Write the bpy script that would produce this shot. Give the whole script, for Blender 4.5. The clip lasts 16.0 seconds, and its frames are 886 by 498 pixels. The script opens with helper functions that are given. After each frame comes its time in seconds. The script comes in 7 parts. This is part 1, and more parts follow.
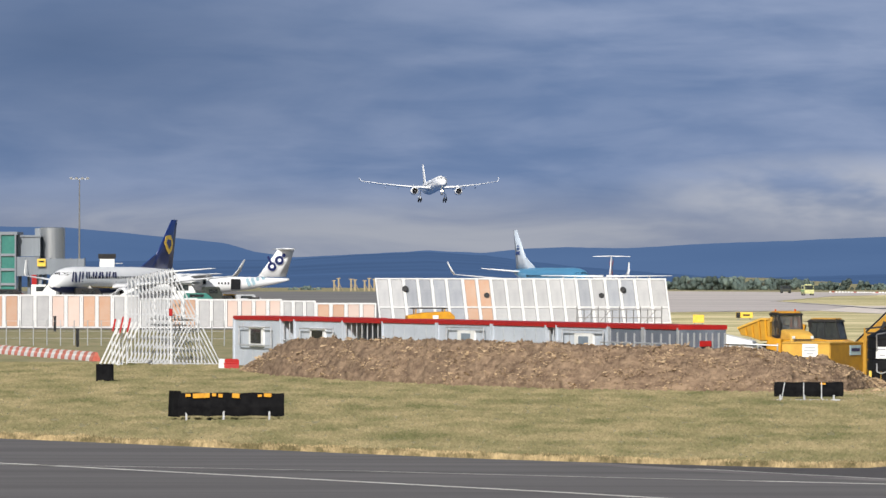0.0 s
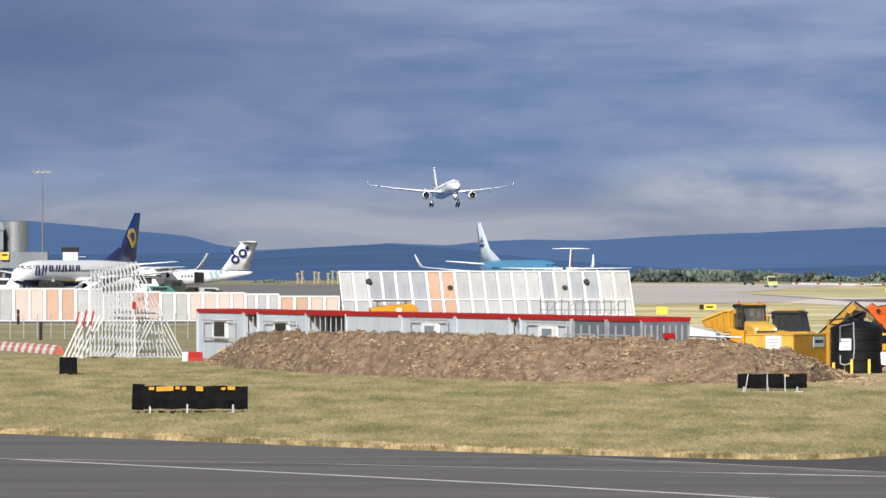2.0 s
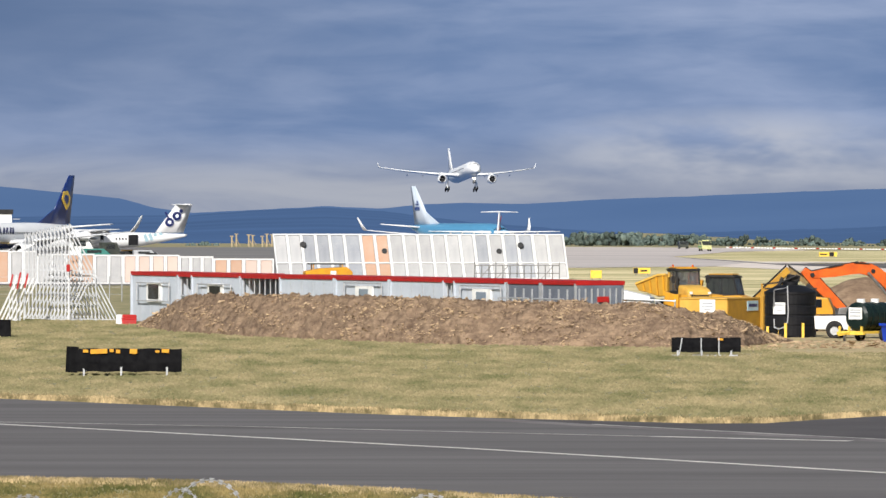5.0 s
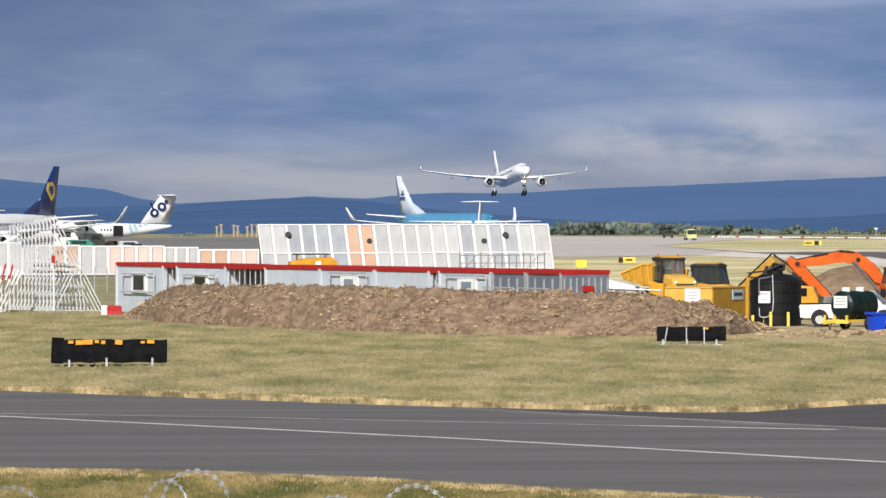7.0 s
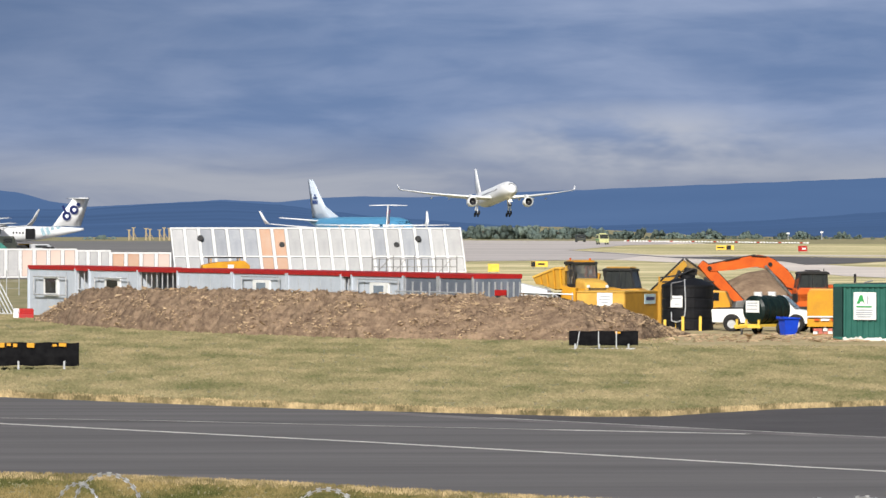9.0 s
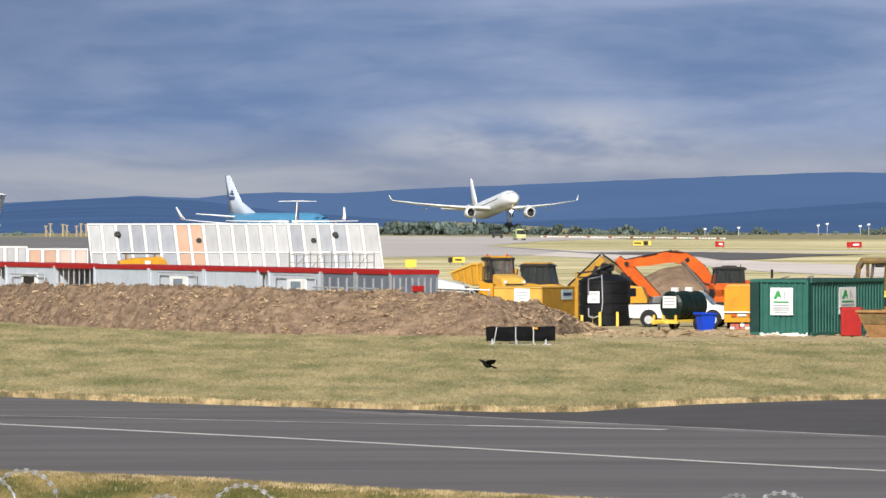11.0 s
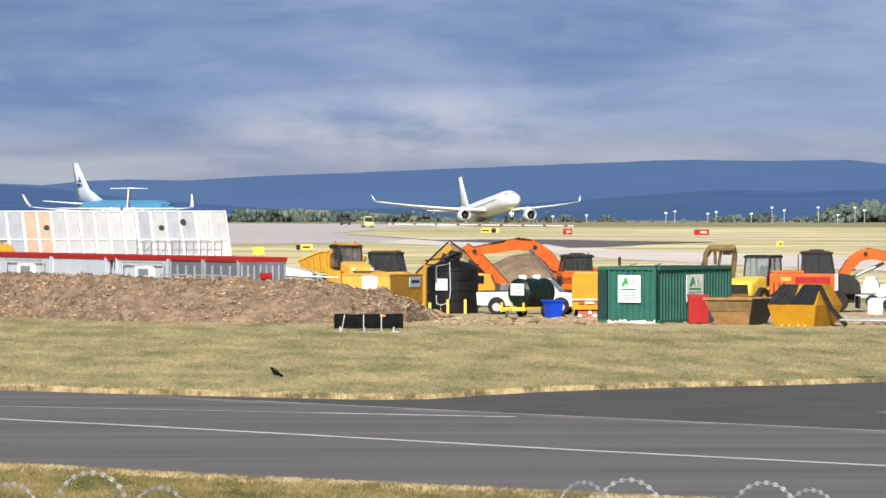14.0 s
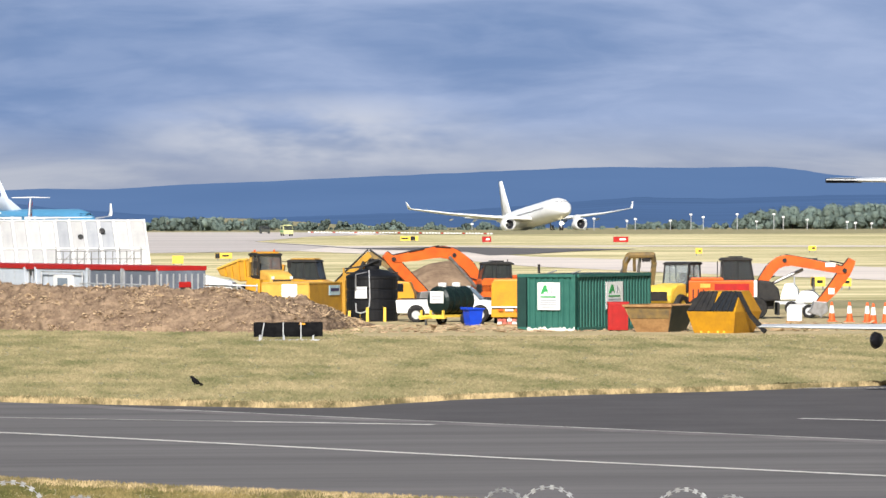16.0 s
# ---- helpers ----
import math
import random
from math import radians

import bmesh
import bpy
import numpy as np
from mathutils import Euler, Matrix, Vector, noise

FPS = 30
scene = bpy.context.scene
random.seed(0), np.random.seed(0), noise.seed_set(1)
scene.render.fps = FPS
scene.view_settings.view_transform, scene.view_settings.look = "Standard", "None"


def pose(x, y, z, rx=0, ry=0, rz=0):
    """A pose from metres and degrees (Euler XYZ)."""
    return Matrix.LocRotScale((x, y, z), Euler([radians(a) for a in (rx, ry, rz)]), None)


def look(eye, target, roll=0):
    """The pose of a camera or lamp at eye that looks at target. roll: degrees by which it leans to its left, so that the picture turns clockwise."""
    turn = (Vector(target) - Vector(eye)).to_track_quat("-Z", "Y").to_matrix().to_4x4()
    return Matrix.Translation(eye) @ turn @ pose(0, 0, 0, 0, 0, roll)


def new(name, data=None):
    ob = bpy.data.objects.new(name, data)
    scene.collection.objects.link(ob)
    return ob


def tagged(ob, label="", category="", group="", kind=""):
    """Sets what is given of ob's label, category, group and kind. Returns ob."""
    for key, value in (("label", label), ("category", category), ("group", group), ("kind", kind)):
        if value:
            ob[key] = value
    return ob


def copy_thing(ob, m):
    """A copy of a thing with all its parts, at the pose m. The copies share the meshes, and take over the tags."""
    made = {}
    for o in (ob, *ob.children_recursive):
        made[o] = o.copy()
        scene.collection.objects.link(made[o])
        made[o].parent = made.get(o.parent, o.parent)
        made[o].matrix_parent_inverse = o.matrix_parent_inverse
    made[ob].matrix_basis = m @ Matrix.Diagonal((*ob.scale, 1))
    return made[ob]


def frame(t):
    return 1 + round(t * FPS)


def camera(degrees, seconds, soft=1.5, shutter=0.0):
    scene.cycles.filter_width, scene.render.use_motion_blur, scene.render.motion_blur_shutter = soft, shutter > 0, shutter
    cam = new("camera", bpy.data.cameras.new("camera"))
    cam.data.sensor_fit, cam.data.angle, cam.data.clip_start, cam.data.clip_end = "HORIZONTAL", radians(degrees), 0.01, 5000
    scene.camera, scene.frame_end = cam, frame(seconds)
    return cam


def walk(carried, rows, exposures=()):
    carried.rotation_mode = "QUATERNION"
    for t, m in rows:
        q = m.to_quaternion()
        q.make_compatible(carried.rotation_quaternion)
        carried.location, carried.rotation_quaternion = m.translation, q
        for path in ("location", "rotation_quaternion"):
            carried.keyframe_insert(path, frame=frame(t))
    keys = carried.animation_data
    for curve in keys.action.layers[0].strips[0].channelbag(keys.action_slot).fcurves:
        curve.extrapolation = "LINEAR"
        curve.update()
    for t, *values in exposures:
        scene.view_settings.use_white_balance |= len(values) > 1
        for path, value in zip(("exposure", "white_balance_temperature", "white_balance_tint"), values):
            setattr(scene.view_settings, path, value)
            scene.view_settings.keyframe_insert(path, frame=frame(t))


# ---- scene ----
F = 784 / math.tan(radians(4.2))  # bearings and depressions below are counted in 1/F radian
EYE = 5.5  # the viewing bank over the airfield
LEVEL = 473  # depression count of the true horizon


def across(u, d):
    """Metres to the right of the line of sight's zero for bearing count u at distance d."""
    return (u - 784) * d / F


def height(v, d):
    """Height over the field for depression count v at distance d."""
    return EYE - (v - LEVEL) * d / F


cam = camera(8.4, 16.0)
# seconds, pan to the right, tilt down, roll
PATH = [
    (0.0, 0.6, -0.2, 0.100),
    (0.5, 20.0, 10.8, 0.053),
    (1.0, 45.6, 14.5, 0.005),
    (1.5, 65.9, 16.1, -0.021),
    (2.0, 65.5, 12.9, -0.023),
    (2.5, 74.9, 14.6, -0.023),
    (3.0, 120.2, 18.0, -0.090),
    (3.5, 139.6, 20.5, -0.021),
    (4.0, 159.1, 27.7, 0.048),
    (4.5, 172.8, 60.0, 0.142),
    (4.7, 176.9, 72.0, 0.13),
    (6.8, 197.2, 91.0, -0.06),
    (7.0, 208.2, 95.9, -0.078),
    (7.5, 233.8, 90.1, -0.137),
    (8.0, 268.0, 91.1, -0.174),
    (8.5, 303.0, 91.5, -0.101),
    (9.0, 363.2, 89.2, 0.053),
    (9.2, 387.5, 90.8, 0.05),
    (11.3, 534.5, 98.8, 0.0),
    (11.5, 555.4, 100.7, -0.003),
    (12.0, 614.7, 100.9, 0.048),
    (12.5, 643.4, 105.7, 0.049),
    (13.0, 691.5, 105.1, 0.038),
    (13.5, 713.3, 115.0, 0.064),
    (14.0, 779.0, 119.0, 0.045),
    (14.5, 806.7, 118.8, 0.023),
    (15.0, 846.8, 121.7, 0.079),
    (15.5, 887.3, 124.1, 0.148),
    (16.0, 921.8, 105.2, -0.159),
]
walk(cam, [(t, look((0, 0, EYE), (math.tan(a / F), 1, EYE + (32 - b) / F), c)) for t, a, b, c in PATH],
     [(0.0, 0.2), (2.0, 0.29), (4.0, 0.34), (7.0, 0.28), (9.0, 0.28), (12.5, 0.4), (14.5, 0.53), (16.0, 0.61)])

# ---------------------------------------------------------------- light
world = bpy.data.worlds.new("world")
scene.world = world
world.use_nodes = True
wn = world.node_tree.nodes
sky = wn.new("ShaderNodeTexSky")
sky.sky_type, sky.sun_disc = "NISHITA", False
sky.sun_elevation, sky.sun_rotation = radians(33), radians(-164.6)
sky.air_density, sky.dust_density = 1.0, 1.5
wn["Background"].inputs["Strength"].default_value = 0.062
world.node_tree.links.new(sky.outputs[0], wn["Background"].inputs["Color"])

SUN = Vector((-0.22, -0.80, 0.54))  # towards the sun: behind the camera and to its left
sun = new("sun", bpy.data.lights.new("sun", "SUN"))
sun.data.energy, sun.data.angle, sun.data.color = 4.7, radians(0.6), (1.0, 0.965, 0.91)
sun.matrix_basis = look((0, 0, 50), Vector((0, 0, 50)) - SUN)


# ---------------------------------------------------------------- materials
def mat(name, colour, rough=0.6, metal=0.0, other=None, scale=3.0, bump=0.0, grain=None, spread=0.5, emit=0.0, stretch=None, per_object=0.0, turn=0.0, per_island=0.0):
    """Node material: base colour broken up with two scales of noise, optional bump."""
    m = bpy.data.materials.new(name)
    m.use_nodes = True
    n, l = m.node_tree.nodes, m.node_tree.links
    b = n["Principled BSDF"]
    b.inputs["Roughness"].default_value, b.inputs["Metallic"].default_value = rough, metal
    if rough >= 0.85:
        b.inputs["Specular IOR Level"].default_value = 0.08
    elif rough >= 0.4:
        b.inputs["Specular IOR Level"].default_value = 0.2
    other = other or tuple(c * 0.78 for c in colour)
    co = n.new("ShaderNodeTexCoord")
    vec = co.outputs["Object"]
    if stretch:
        mp = n.new("ShaderNodeMapping")
        mp.inputs["Scale"].default_value, mp.inputs["Rotation"].default_value = stretch, (0, 0, radians(turn))
        l.new(vec, mp.inputs[0])
        vec = mp.outputs[0]
    big, small = n.new("ShaderNodeTexNoise"), n.new("ShaderNodeTexNoise")
    big.inputs["Scale"].default_value, small.inputs["Scale"].default_value = scale, grain or scale * 9
    big.inputs["Detail"].default_value = small.inputs["Detail"].default_value = 4
    for q in (big, small):
        l.new(vec, q.inputs["Vector"])
    add = n.new("ShaderNodeMath")
    add.operation = "MULTIPLY_ADD"
    add.inputs[1].default_value = 0.45
    l.new(small.outputs[0], add.inputs[0])
    l.new(big.outputs[0], add.inputs[2])
    ramp = n.new("ShaderNodeMapRange")
    ramp.inputs[1].default_value, ramp.inputs[2].default_value = 0.72 - spread * 0.4, 0.72 + spread * 0.4
    l.new(add.outputs[0], ramp.inputs[0])
    mix = n.new("ShaderNodeMix")
    mix.data_type = "RGBA"
    mix.inputs[6].default_value, mix.inputs[7].default_value = (*colour, 1), (*other, 1)
    l.new(ramp.outputs[0], mix.inputs[0])
    out = mix.outputs[2]
    if per_object:
        info, hsv, rng = n.new("ShaderNodeObjectInfo"), n.new("ShaderNodeHueSaturation"), n.new("ShaderNodeMapRange")
        rng.inputs[3].default_value, rng.inputs[4].default_value = 1 - per_object, 1 + per_object
        l.new(info.outputs["Random"], rng.inputs[0])
        l.new(rng.outputs[0], hsv.inputs["Value"])
        l.new(out, hsv.inputs["Color"])
        out = hsv.outputs[0]
    if per_island:
        geo, hsv, rng = n.new("ShaderNodeNewGeometry"), n.new("ShaderNodeHueSaturation"), n.new("ShaderNodeMapRange")
        rng.inputs[3].default_value, rng.inputs[4].default_value = 1 - per_island, 1 + per_island
        l.new(geo.outputs["Random Per Island"], rng.inputs[0])
        l.new(rng.outputs[0], hsv.inputs["Value"])
        l.new(out, hsv.inputs["Color"])
        out = hsv.outputs[0]
    l.new(out, b.inputs["Base Color"])
    if emit:
        l.new(out, b.inputs["Emission Color"])
        b.inputs["Emission Strength"].default_value = emit
    if bump:
        bp = n.new("ShaderNodeBump")
        bp.inputs["Strength"].default_value, bp.inputs["Distance"].default_value = 0.6, bump
        l.new(add.outputs[0], bp.inputs["Height"])
        l.new(bp.outputs[0], b.inputs["Normal"])
    return m


def glass(name, colour=(0.03, 0.035, 0.04)):
    m = mat(name, colour, 0.08, 0.0, spread=1.0)
    m.node_tree.nodes["Principled BSDF"].inputs["Specular IOR Level"].default_value = 0.3
    return m


def clear_glass(name, tint):
    m = glass(name, tint)
    b = m.node_tree.nodes["Principled BSDF"]
    b.inputs["Transmission Weight"].default_value, b.inputs["IOR"].default_value, b.inputs["Roughness"].default_value = 0.9, 1.12, 0.03
    return m


M_PLANE_WHITE = mat("white aircraft paint", (0.82, 0.82, 0.82), 0.3, 0, (0.74, 0.75, 0.76), 0.3)
M_PLANE_GREY = mat("grey wing paint", (0.62, 0.63, 0.65), 0.4, 0, (0.5, 0.51, 0.53), 0.4)
M_DARK_METAL = mat("dark engine metal", (0.03, 0.03, 0.035), 0.4, 0.6)
M_TYRE = mat("tyre rubber", (0.018, 0.018, 0.02), 0.85, 0, (0.035, 0.033, 0.03), 6)
M_STEEL = mat("worn steel", (0.3, 0.3, 0.31), 0.45, 0.7, (0.2, 0.19, 0.18), 5)
M_COCKPIT = glass("cockpit glass", (0.012, 0.014, 0.018))
M_LAMP = mat("landing lamp glow", (1.0, 0.85, 0.55), 0.3, emit=10.0)
M_NAVY = mat("navy tail paint", (0.01, 0.025, 0.12), 0.3, 0, (0.012, 0.03, 0.14), 0.4)
M_GOLD = mat("gold emblem paint", (0.75, 0.5, 0.06), 0.35)
M_SKYBLUE = mat("light blue aircraft paint", (0.065, 0.22, 0.38), 0.3, 0, (0.075, 0.25, 0.42), 0.4)
# white of the blue jet's fin, dulled and blued to paint in shade
M_FIN_SHADED = mat("white fin paint toned for shade", (0.56, 0.63, 0.71), 0.35, 0, (0.5, 0.57, 0.66), 0.4)
M_DEEPBLUE = mat("deep blue paint", (0.015, 0.05, 0.2), 0.35)
M_LETTER = mat("dark blue lettering", (0.02, 0.03, 0.12), 0.4)
M_PALE_BLUE = mat("pale blue livery paint", (0.42, 0.6, 0.68), 0.35)
M_RED = mat("red paint", (0.39, 0.016, 0.014), 0.5, 0, (0.28, 0.014, 0.014), 3)
M_WHITE = mat("white paint", (0.78, 0.78, 0.77), 0.5, 0, (0.66, 0.66, 0.64), 2)


# ---------------------------------------------------------------- mesh helpers
def mesh_of(name, bm, material, smooth=False):
    me = bpy.data.meshes.new(name)
    bmesh.ops.recalc_face_normals(bm, faces=bm.faces[:])
    bm.to_mesh(me)
    bm.free()
    for m in material if isinstance(material, (list, tuple)) else (material,):
        me.materials.append(m)
    if smooth:
        for p in me.polygons:
            p.use_smooth = True
    return me


def part(name, bm, material, parent, label="", m=None, smooth=False):
    ob = new(name, mesh_of(name, bm, material, smooth))
    ob.parent = parent
    if m is not None:
        ob.matrix_basis = m
    return tagged(ob, label)


def thing(name, label, category, m=None, group="", kind=""):
    ob = new(name)
    ob.empty_display_size = 0.2
    if m is not None:
        ob.matrix_basis = m
    return tagged(ob, label, category, group, kind)


def box(size, at=(0, 0, 0), m=None, bevel=0.0, bm=None):
    """Box of that size whose centre is at; returns its bmesh."""
    bm = bm or bmesh.new()
    made = bmesh.ops.create_cube(bm, size=1, matrix=Matrix.Translation(at) @ (m or Matrix()) @ Matrix.Diagonal((*size, 1)))
    if bevel:
        es = {e for v in made["verts"] for e in v.link_edges}
        bmesh.ops.bevel(bm, geom=list(es), offset=bevel, segments=2, affect="EDGES", profile=0.6)
    return bm


def prism(outline, y0, y1, bevel=0.0, bm=None):
    """Outline in (x, z), pushed along y from y0 to y1."""
    bm = bm or bmesh.new()
    a = [bm.verts.new((x, y0, z)) for x, z in outline]
    b = [bm.verts.new((x, y1, z)) for x, z in outline]
    fs = [bm.faces.new(a), bm.faces.new(b[::-1])]
    for i in range(len(a)):
        j = (i + 1) % len(a)
        fs.append(bm.faces.new((a[j], a[i], b[i], b[j])))
    if bevel:
        es = {e for f in fs for e in f.edges}
        bmesh.ops.bevel(bm, geom=list(es), offset=bevel, segments=2, affect="EDGES", profile=0.6)
    return bm


def loft(rings, bm=None, cap=True):
    """Skin over rings of points, all of one count."""
    bm = bm or bmesh.new()
    vs = [[bm.verts.new(p) for p in r] for r in rings]
    for a, b in zip(vs, vs[1:]):
        for i in range(len(a)):
            j = (i + 1) % len(a)
            bm.faces.new((a[i], a[j], b[j], b[i]))
    if cap:
        bm.faces.new(vs[0][::-1])
        bm.faces.new(vs[-1])
    return bm


def ring_x(x, ry, rz, y=0, z=0, n=20):
    return [(x, y + ry * math.cos(2 * math.pi * i / n), z + rz * math.sin(2 * math.pi * i / n)) for i in range(n)]


def ring_z(z, r, x=0, y=0, n=24):
    return [(x + r * math.cos(2 * math.pi * i / n), y + r * math.sin(2 * math.pi * i / n), z) for i in range(n)]


def rod(a, b, r, bm=None, n=8):
    """Round bar from a to b."""
    bm = bm or bmesh.new()
    a, b = Vector(a), Vector(b)
    m = Matrix.Translation((a + b) / 2) @ (b - a).to_track_quat("Z", "Y").to_matrix().to_4x4()
    bmesh.ops.create_cone(bm, cap_ends=True, segments=n, radius1=r, radius2=r, depth=(b - a).length, matrix=m)
    return bm


def beam(a, b, w, h, bm=None):
    """Square bar from a to b, w wide and h high."""
    bm = bm or bmesh.new()
    a, b = Vector(a), Vector(b)
    m = (b - a).to_track_quat("Y", "Z").to_matrix().to_4x4()
    return box((w, (b - a).length, h), (a + b) / 2, m, bm=bm)


def words(name, text, size, material, parent, m, thick=0.01):
    """Lettering in the built-in font, turned into a mesh."""
    cu = bpy.data.curves.new(name, "FONT")
    cu.body, cu.size, cu.extrude, cu.align_x, cu.align_y = text, size, thick, "CENTER", "CENTER"
    tmp = new(name, cu)
    me = bpy.data.meshes.new_from_object(tmp.evaluated_get(bpy.context.evaluated_depsgraph_get()))
    bpy.data.objects.remove(tmp)
    me.materials.clear()
    me.materials.append(material)
    ob = new(name, me)
    ob.parent, ob.matrix_basis = parent, m
    return ob


def wheel(parent, at, r, w, rim=M_WHITE, name="wheel", axis_y=True):
    """Tyre with a dished rim under it; the axle runs along y."""
    prof = [(r * 0.55, -w / 2), (r * 0.92, -w / 2), (r, -w * 0.3), (r, w * 0.3), (r * 0.92, w / 2), (r * 0.55, w / 2)]
    n, bm, rows = 20, bmesh.new(), []
    for rr, y in prof:
        rows.append([bm.verts.new((rr * math.cos(2 * math.pi * i / n), y, rr * math.sin(2 * math.pi * i / n))) for i in range(n)])
    for k in range(len(rows)):
        a, b = rows[k], rows[(k + 1) % len(rows)]
        for i in range(n):
            bm.faces.new((a[i], a[(i + 1) % n], b[(i + 1) % n], b[i]))
    m = pose(*at) if axis_y else pose(*at, 0, 0, 90)
    ob = part(name, bm, M_TYRE, parent, m=m)
    bm = bmesh.new()
    bmesh.ops.create_cone(bm, cap_ends=True, segments=16, radius1=r * 0.56, radius2=r * 0.56, depth=w * 0.7, matrix=pose(0, 0, 0, 90))
    bmesh.ops.create_cone(bm, cap_ends=True, segments=12, radius1=r * 0.2, radius2=r * 0.2, depth=w * 0.95, matrix=pose(0, 0, 0, 90))
    part("rim", bm, rim, ob)
    return ob


# ---------------------------------------------------------------- aircraft
def foil(chord, thick, le, z, y):
    """Aerofoil ring at span station y; le is the leading edge's x, the nose points to +x."""
    up = [(0, 0), (0.03, 0.35), (0.15, 0.62), (0.4, 0.6), (0.75, 0.25), (1, 0.02)]
    dn = [(0.75, -0.12), (0.4, -0.32), (0.15, -0.38), (0.03, -0.22)]
    return [(le - c * chord, y, z + t * thick * chord) for c, t in up + dn]


def fin_foil(chord, thick, le, z):
    half = [(0, 0), (0.05, 0.3), (0.3, 0.5), (0.7, 0.3), (1, 0.02)]
    pts = [(le - c * chord, t * thick * chord, z) for c, t in half]
    return pts + [(le - c * chord, -t * thick * chord, z) for c, t in half[-2:0:-1]]


def airliner(name, label, m, p):
    """An airliner with its nose towards +x; its wheels stand on z = 0. p: sizes and paints."""
    a = thing(name, label, "aeroplane", m)
    L, r, zc = p["length"], p["radius"], p["axis"]
    ns, ts = p.get("nose", 3.4) * r, p.get("tail", 7.0) * r
    xs = []
    for k in (0, 0.02, 0.07, 0.16, 0.3, 0.5, 0.75, 1):
        s = math.sin(math.acos(1 - k)) if k < 1 else 1
        xs.append((L / 2 - k * ns, r * max(s, 0.02) ** 0.9, zc - 0.42 * r * (1 - s)))
    for k in (0.33, 0.66):
        xs.append((L / 2 - ns - k * (L - ns - ts), r, zc))
    for k in (0, 0.2, 0.4, 0.6, 0.8, 0.95, 1):
        rr = r * (1 - 0.86 * k ** 1.5)
        xs.append((-L / 2 + ts * (1 - k), rr, zc + (r - rr) * 0.72))
    n = 24
    bm = loft([ring_x(x, q, q, 0, z, n) for x, q, z in xs])
    if p.get("belly"):  # lower half in a second paint
        bm.faces.ensure_lookup_table()
        for f in bm.faces:
            if f.calc_center_median().z < zc - p.get("belly_line", 0.35) * r:
                f.material_index = 1
    body = part("fuselage", bm, [p["paint"], p.get("belly", p["paint"])], a, smooth=True)
    # flight deck windows follow the nose
    bm = bmesh.new()
    xk, zk = L / 2 - 0.27 * ns, zc + 0.36 * r
    for s in (-1, 1):
        for y0, y1 in ((0.03, 0.3), (0.33, 0.58), (0.61, 0.8)):
            q = []
            for y, zz in ((y0, 0), (y1, 0), (y1, 0.2), (y0, 0.24)):
                k, yy, zz = 0.0, y * r * 0.86, zk + zz * r
                while k < 1:  # walk back along the nose until its skin reaches this point
                    sk = math.sin(math.acos(1 - k))
                    if yy * yy + (zz - zc + 0.42 * r * (1 - sk)) ** 2 <= (r * max(sk, 0.02) ** 0.9) ** 2:
                        break
                    k += 0.004
                q.append(bm.verts.new((L / 2 - k * ns + 0.03, s * yy, zz)))
            bm.faces.new(q)
    bmesh.ops.solidify(bm, geom=bm.faces[:], thickness=0.05)
    part("cockpit_window", bm, M_COCKPIT, a)
    # cabin windows: one row down each side
    bm, x = bmesh.new(), L / 2 - ns * 1.15
    while x > -L / 2 + ts * 0.85:
        for s in (-1, 1):
            box((0.25, 0.03, 0.36), (x, s * r * 0.985, zc + 0.18 * r), bm=bm)
        x -= 0.54
    tagged(part("cabin_window", bm, M_COCKPIT, a), kind="stuff")
    span, ch0, ch1 = p["span"] / 2, p["chord"], p["tip"]
    xw, zw, dih, sw = p["wing_x"], p["wing_z"], math.tan(radians(p.get("dihedral", 6))), math.tan(radians(p.get("sweep", 30)))
    tip_z = zw + (span - r) * dih
    for s in (-1, 1):
        st = []
        for k in (0, 0.35, 0.7, 1.0):
            y = r * 0.3 + k * (span - r * 0.3)
            c = ch0 + (ch1 - ch0) * (min(1, k / 0.35) * 0.52 + max(0, (k - 0.35) / 0.65) * 0.48)
            st.append(foil(c, 0.13 - 0.04 * k, xw - (y - r * 0.3) * sw, zw + (y - r) * dih + k * k * p.get("flex", 0), s * y))
        wing = part("wing", loft(st), p.get("wing_paint", M_PLANE_GREY), a, smooth=True)
        le = xw - (span - r * 0.3) * sw
        if p.get("winglet"):
            wl = p["winglet"]
            tz = zw + (span - r) * dih + p.get("flex", 0)
            st = []
            for k in (0, 0.3, 1):
                c = ch1 * (1 - 0.6 * k)
                ring = foil(c, 0.09, le - k * wl * 0.75, 0, 0)
                st.append([(x, s * (span + wl * (0.1 + 0.28 * k) * (k > 0) - zz), tz + k * wl + zz * (1 - k)) for x, _, zz in ring])
            part("winglet", loft(st), p.get("winglet_paint", p["paint"]), wing, smooth=True)
        for k in (0.3, 0.48, 0.66):  # flap track fairings
            y = k * span
            bm = loft([ring_x(xw - (y - r * 0.3) * sw - ch0 * q, 0.02 + 0.16 * g, 0.02 + 0.24 * g, s * y, zw + (y - r) * dih - 0.35) for q, g in ((0.2, 0), (0.32, 0.8), (0.46, 1), (0.6, 0)) for _ in (0,)])
            part("flap_fairing", bm, p.get("fairing_paint", p.get("wing_paint", M_PLANE_GREY)), wing, smooth=True)
        # tailplane
        hs, hc, ht, hx, hz = p["stab"]
        st = [foil(hc + (ht - hc) * k, 0.1, hx - k * hs * p.get("stab_sweep", 0.55), hz + k * hs * p.get("stab_dihedral", 0.09), s * k * hs) for k in (0, 0.5, 1)]
        part("tailplane", loft(st), p.get("stab_paint", M_PLANE_WHITE), a, smooth=True)
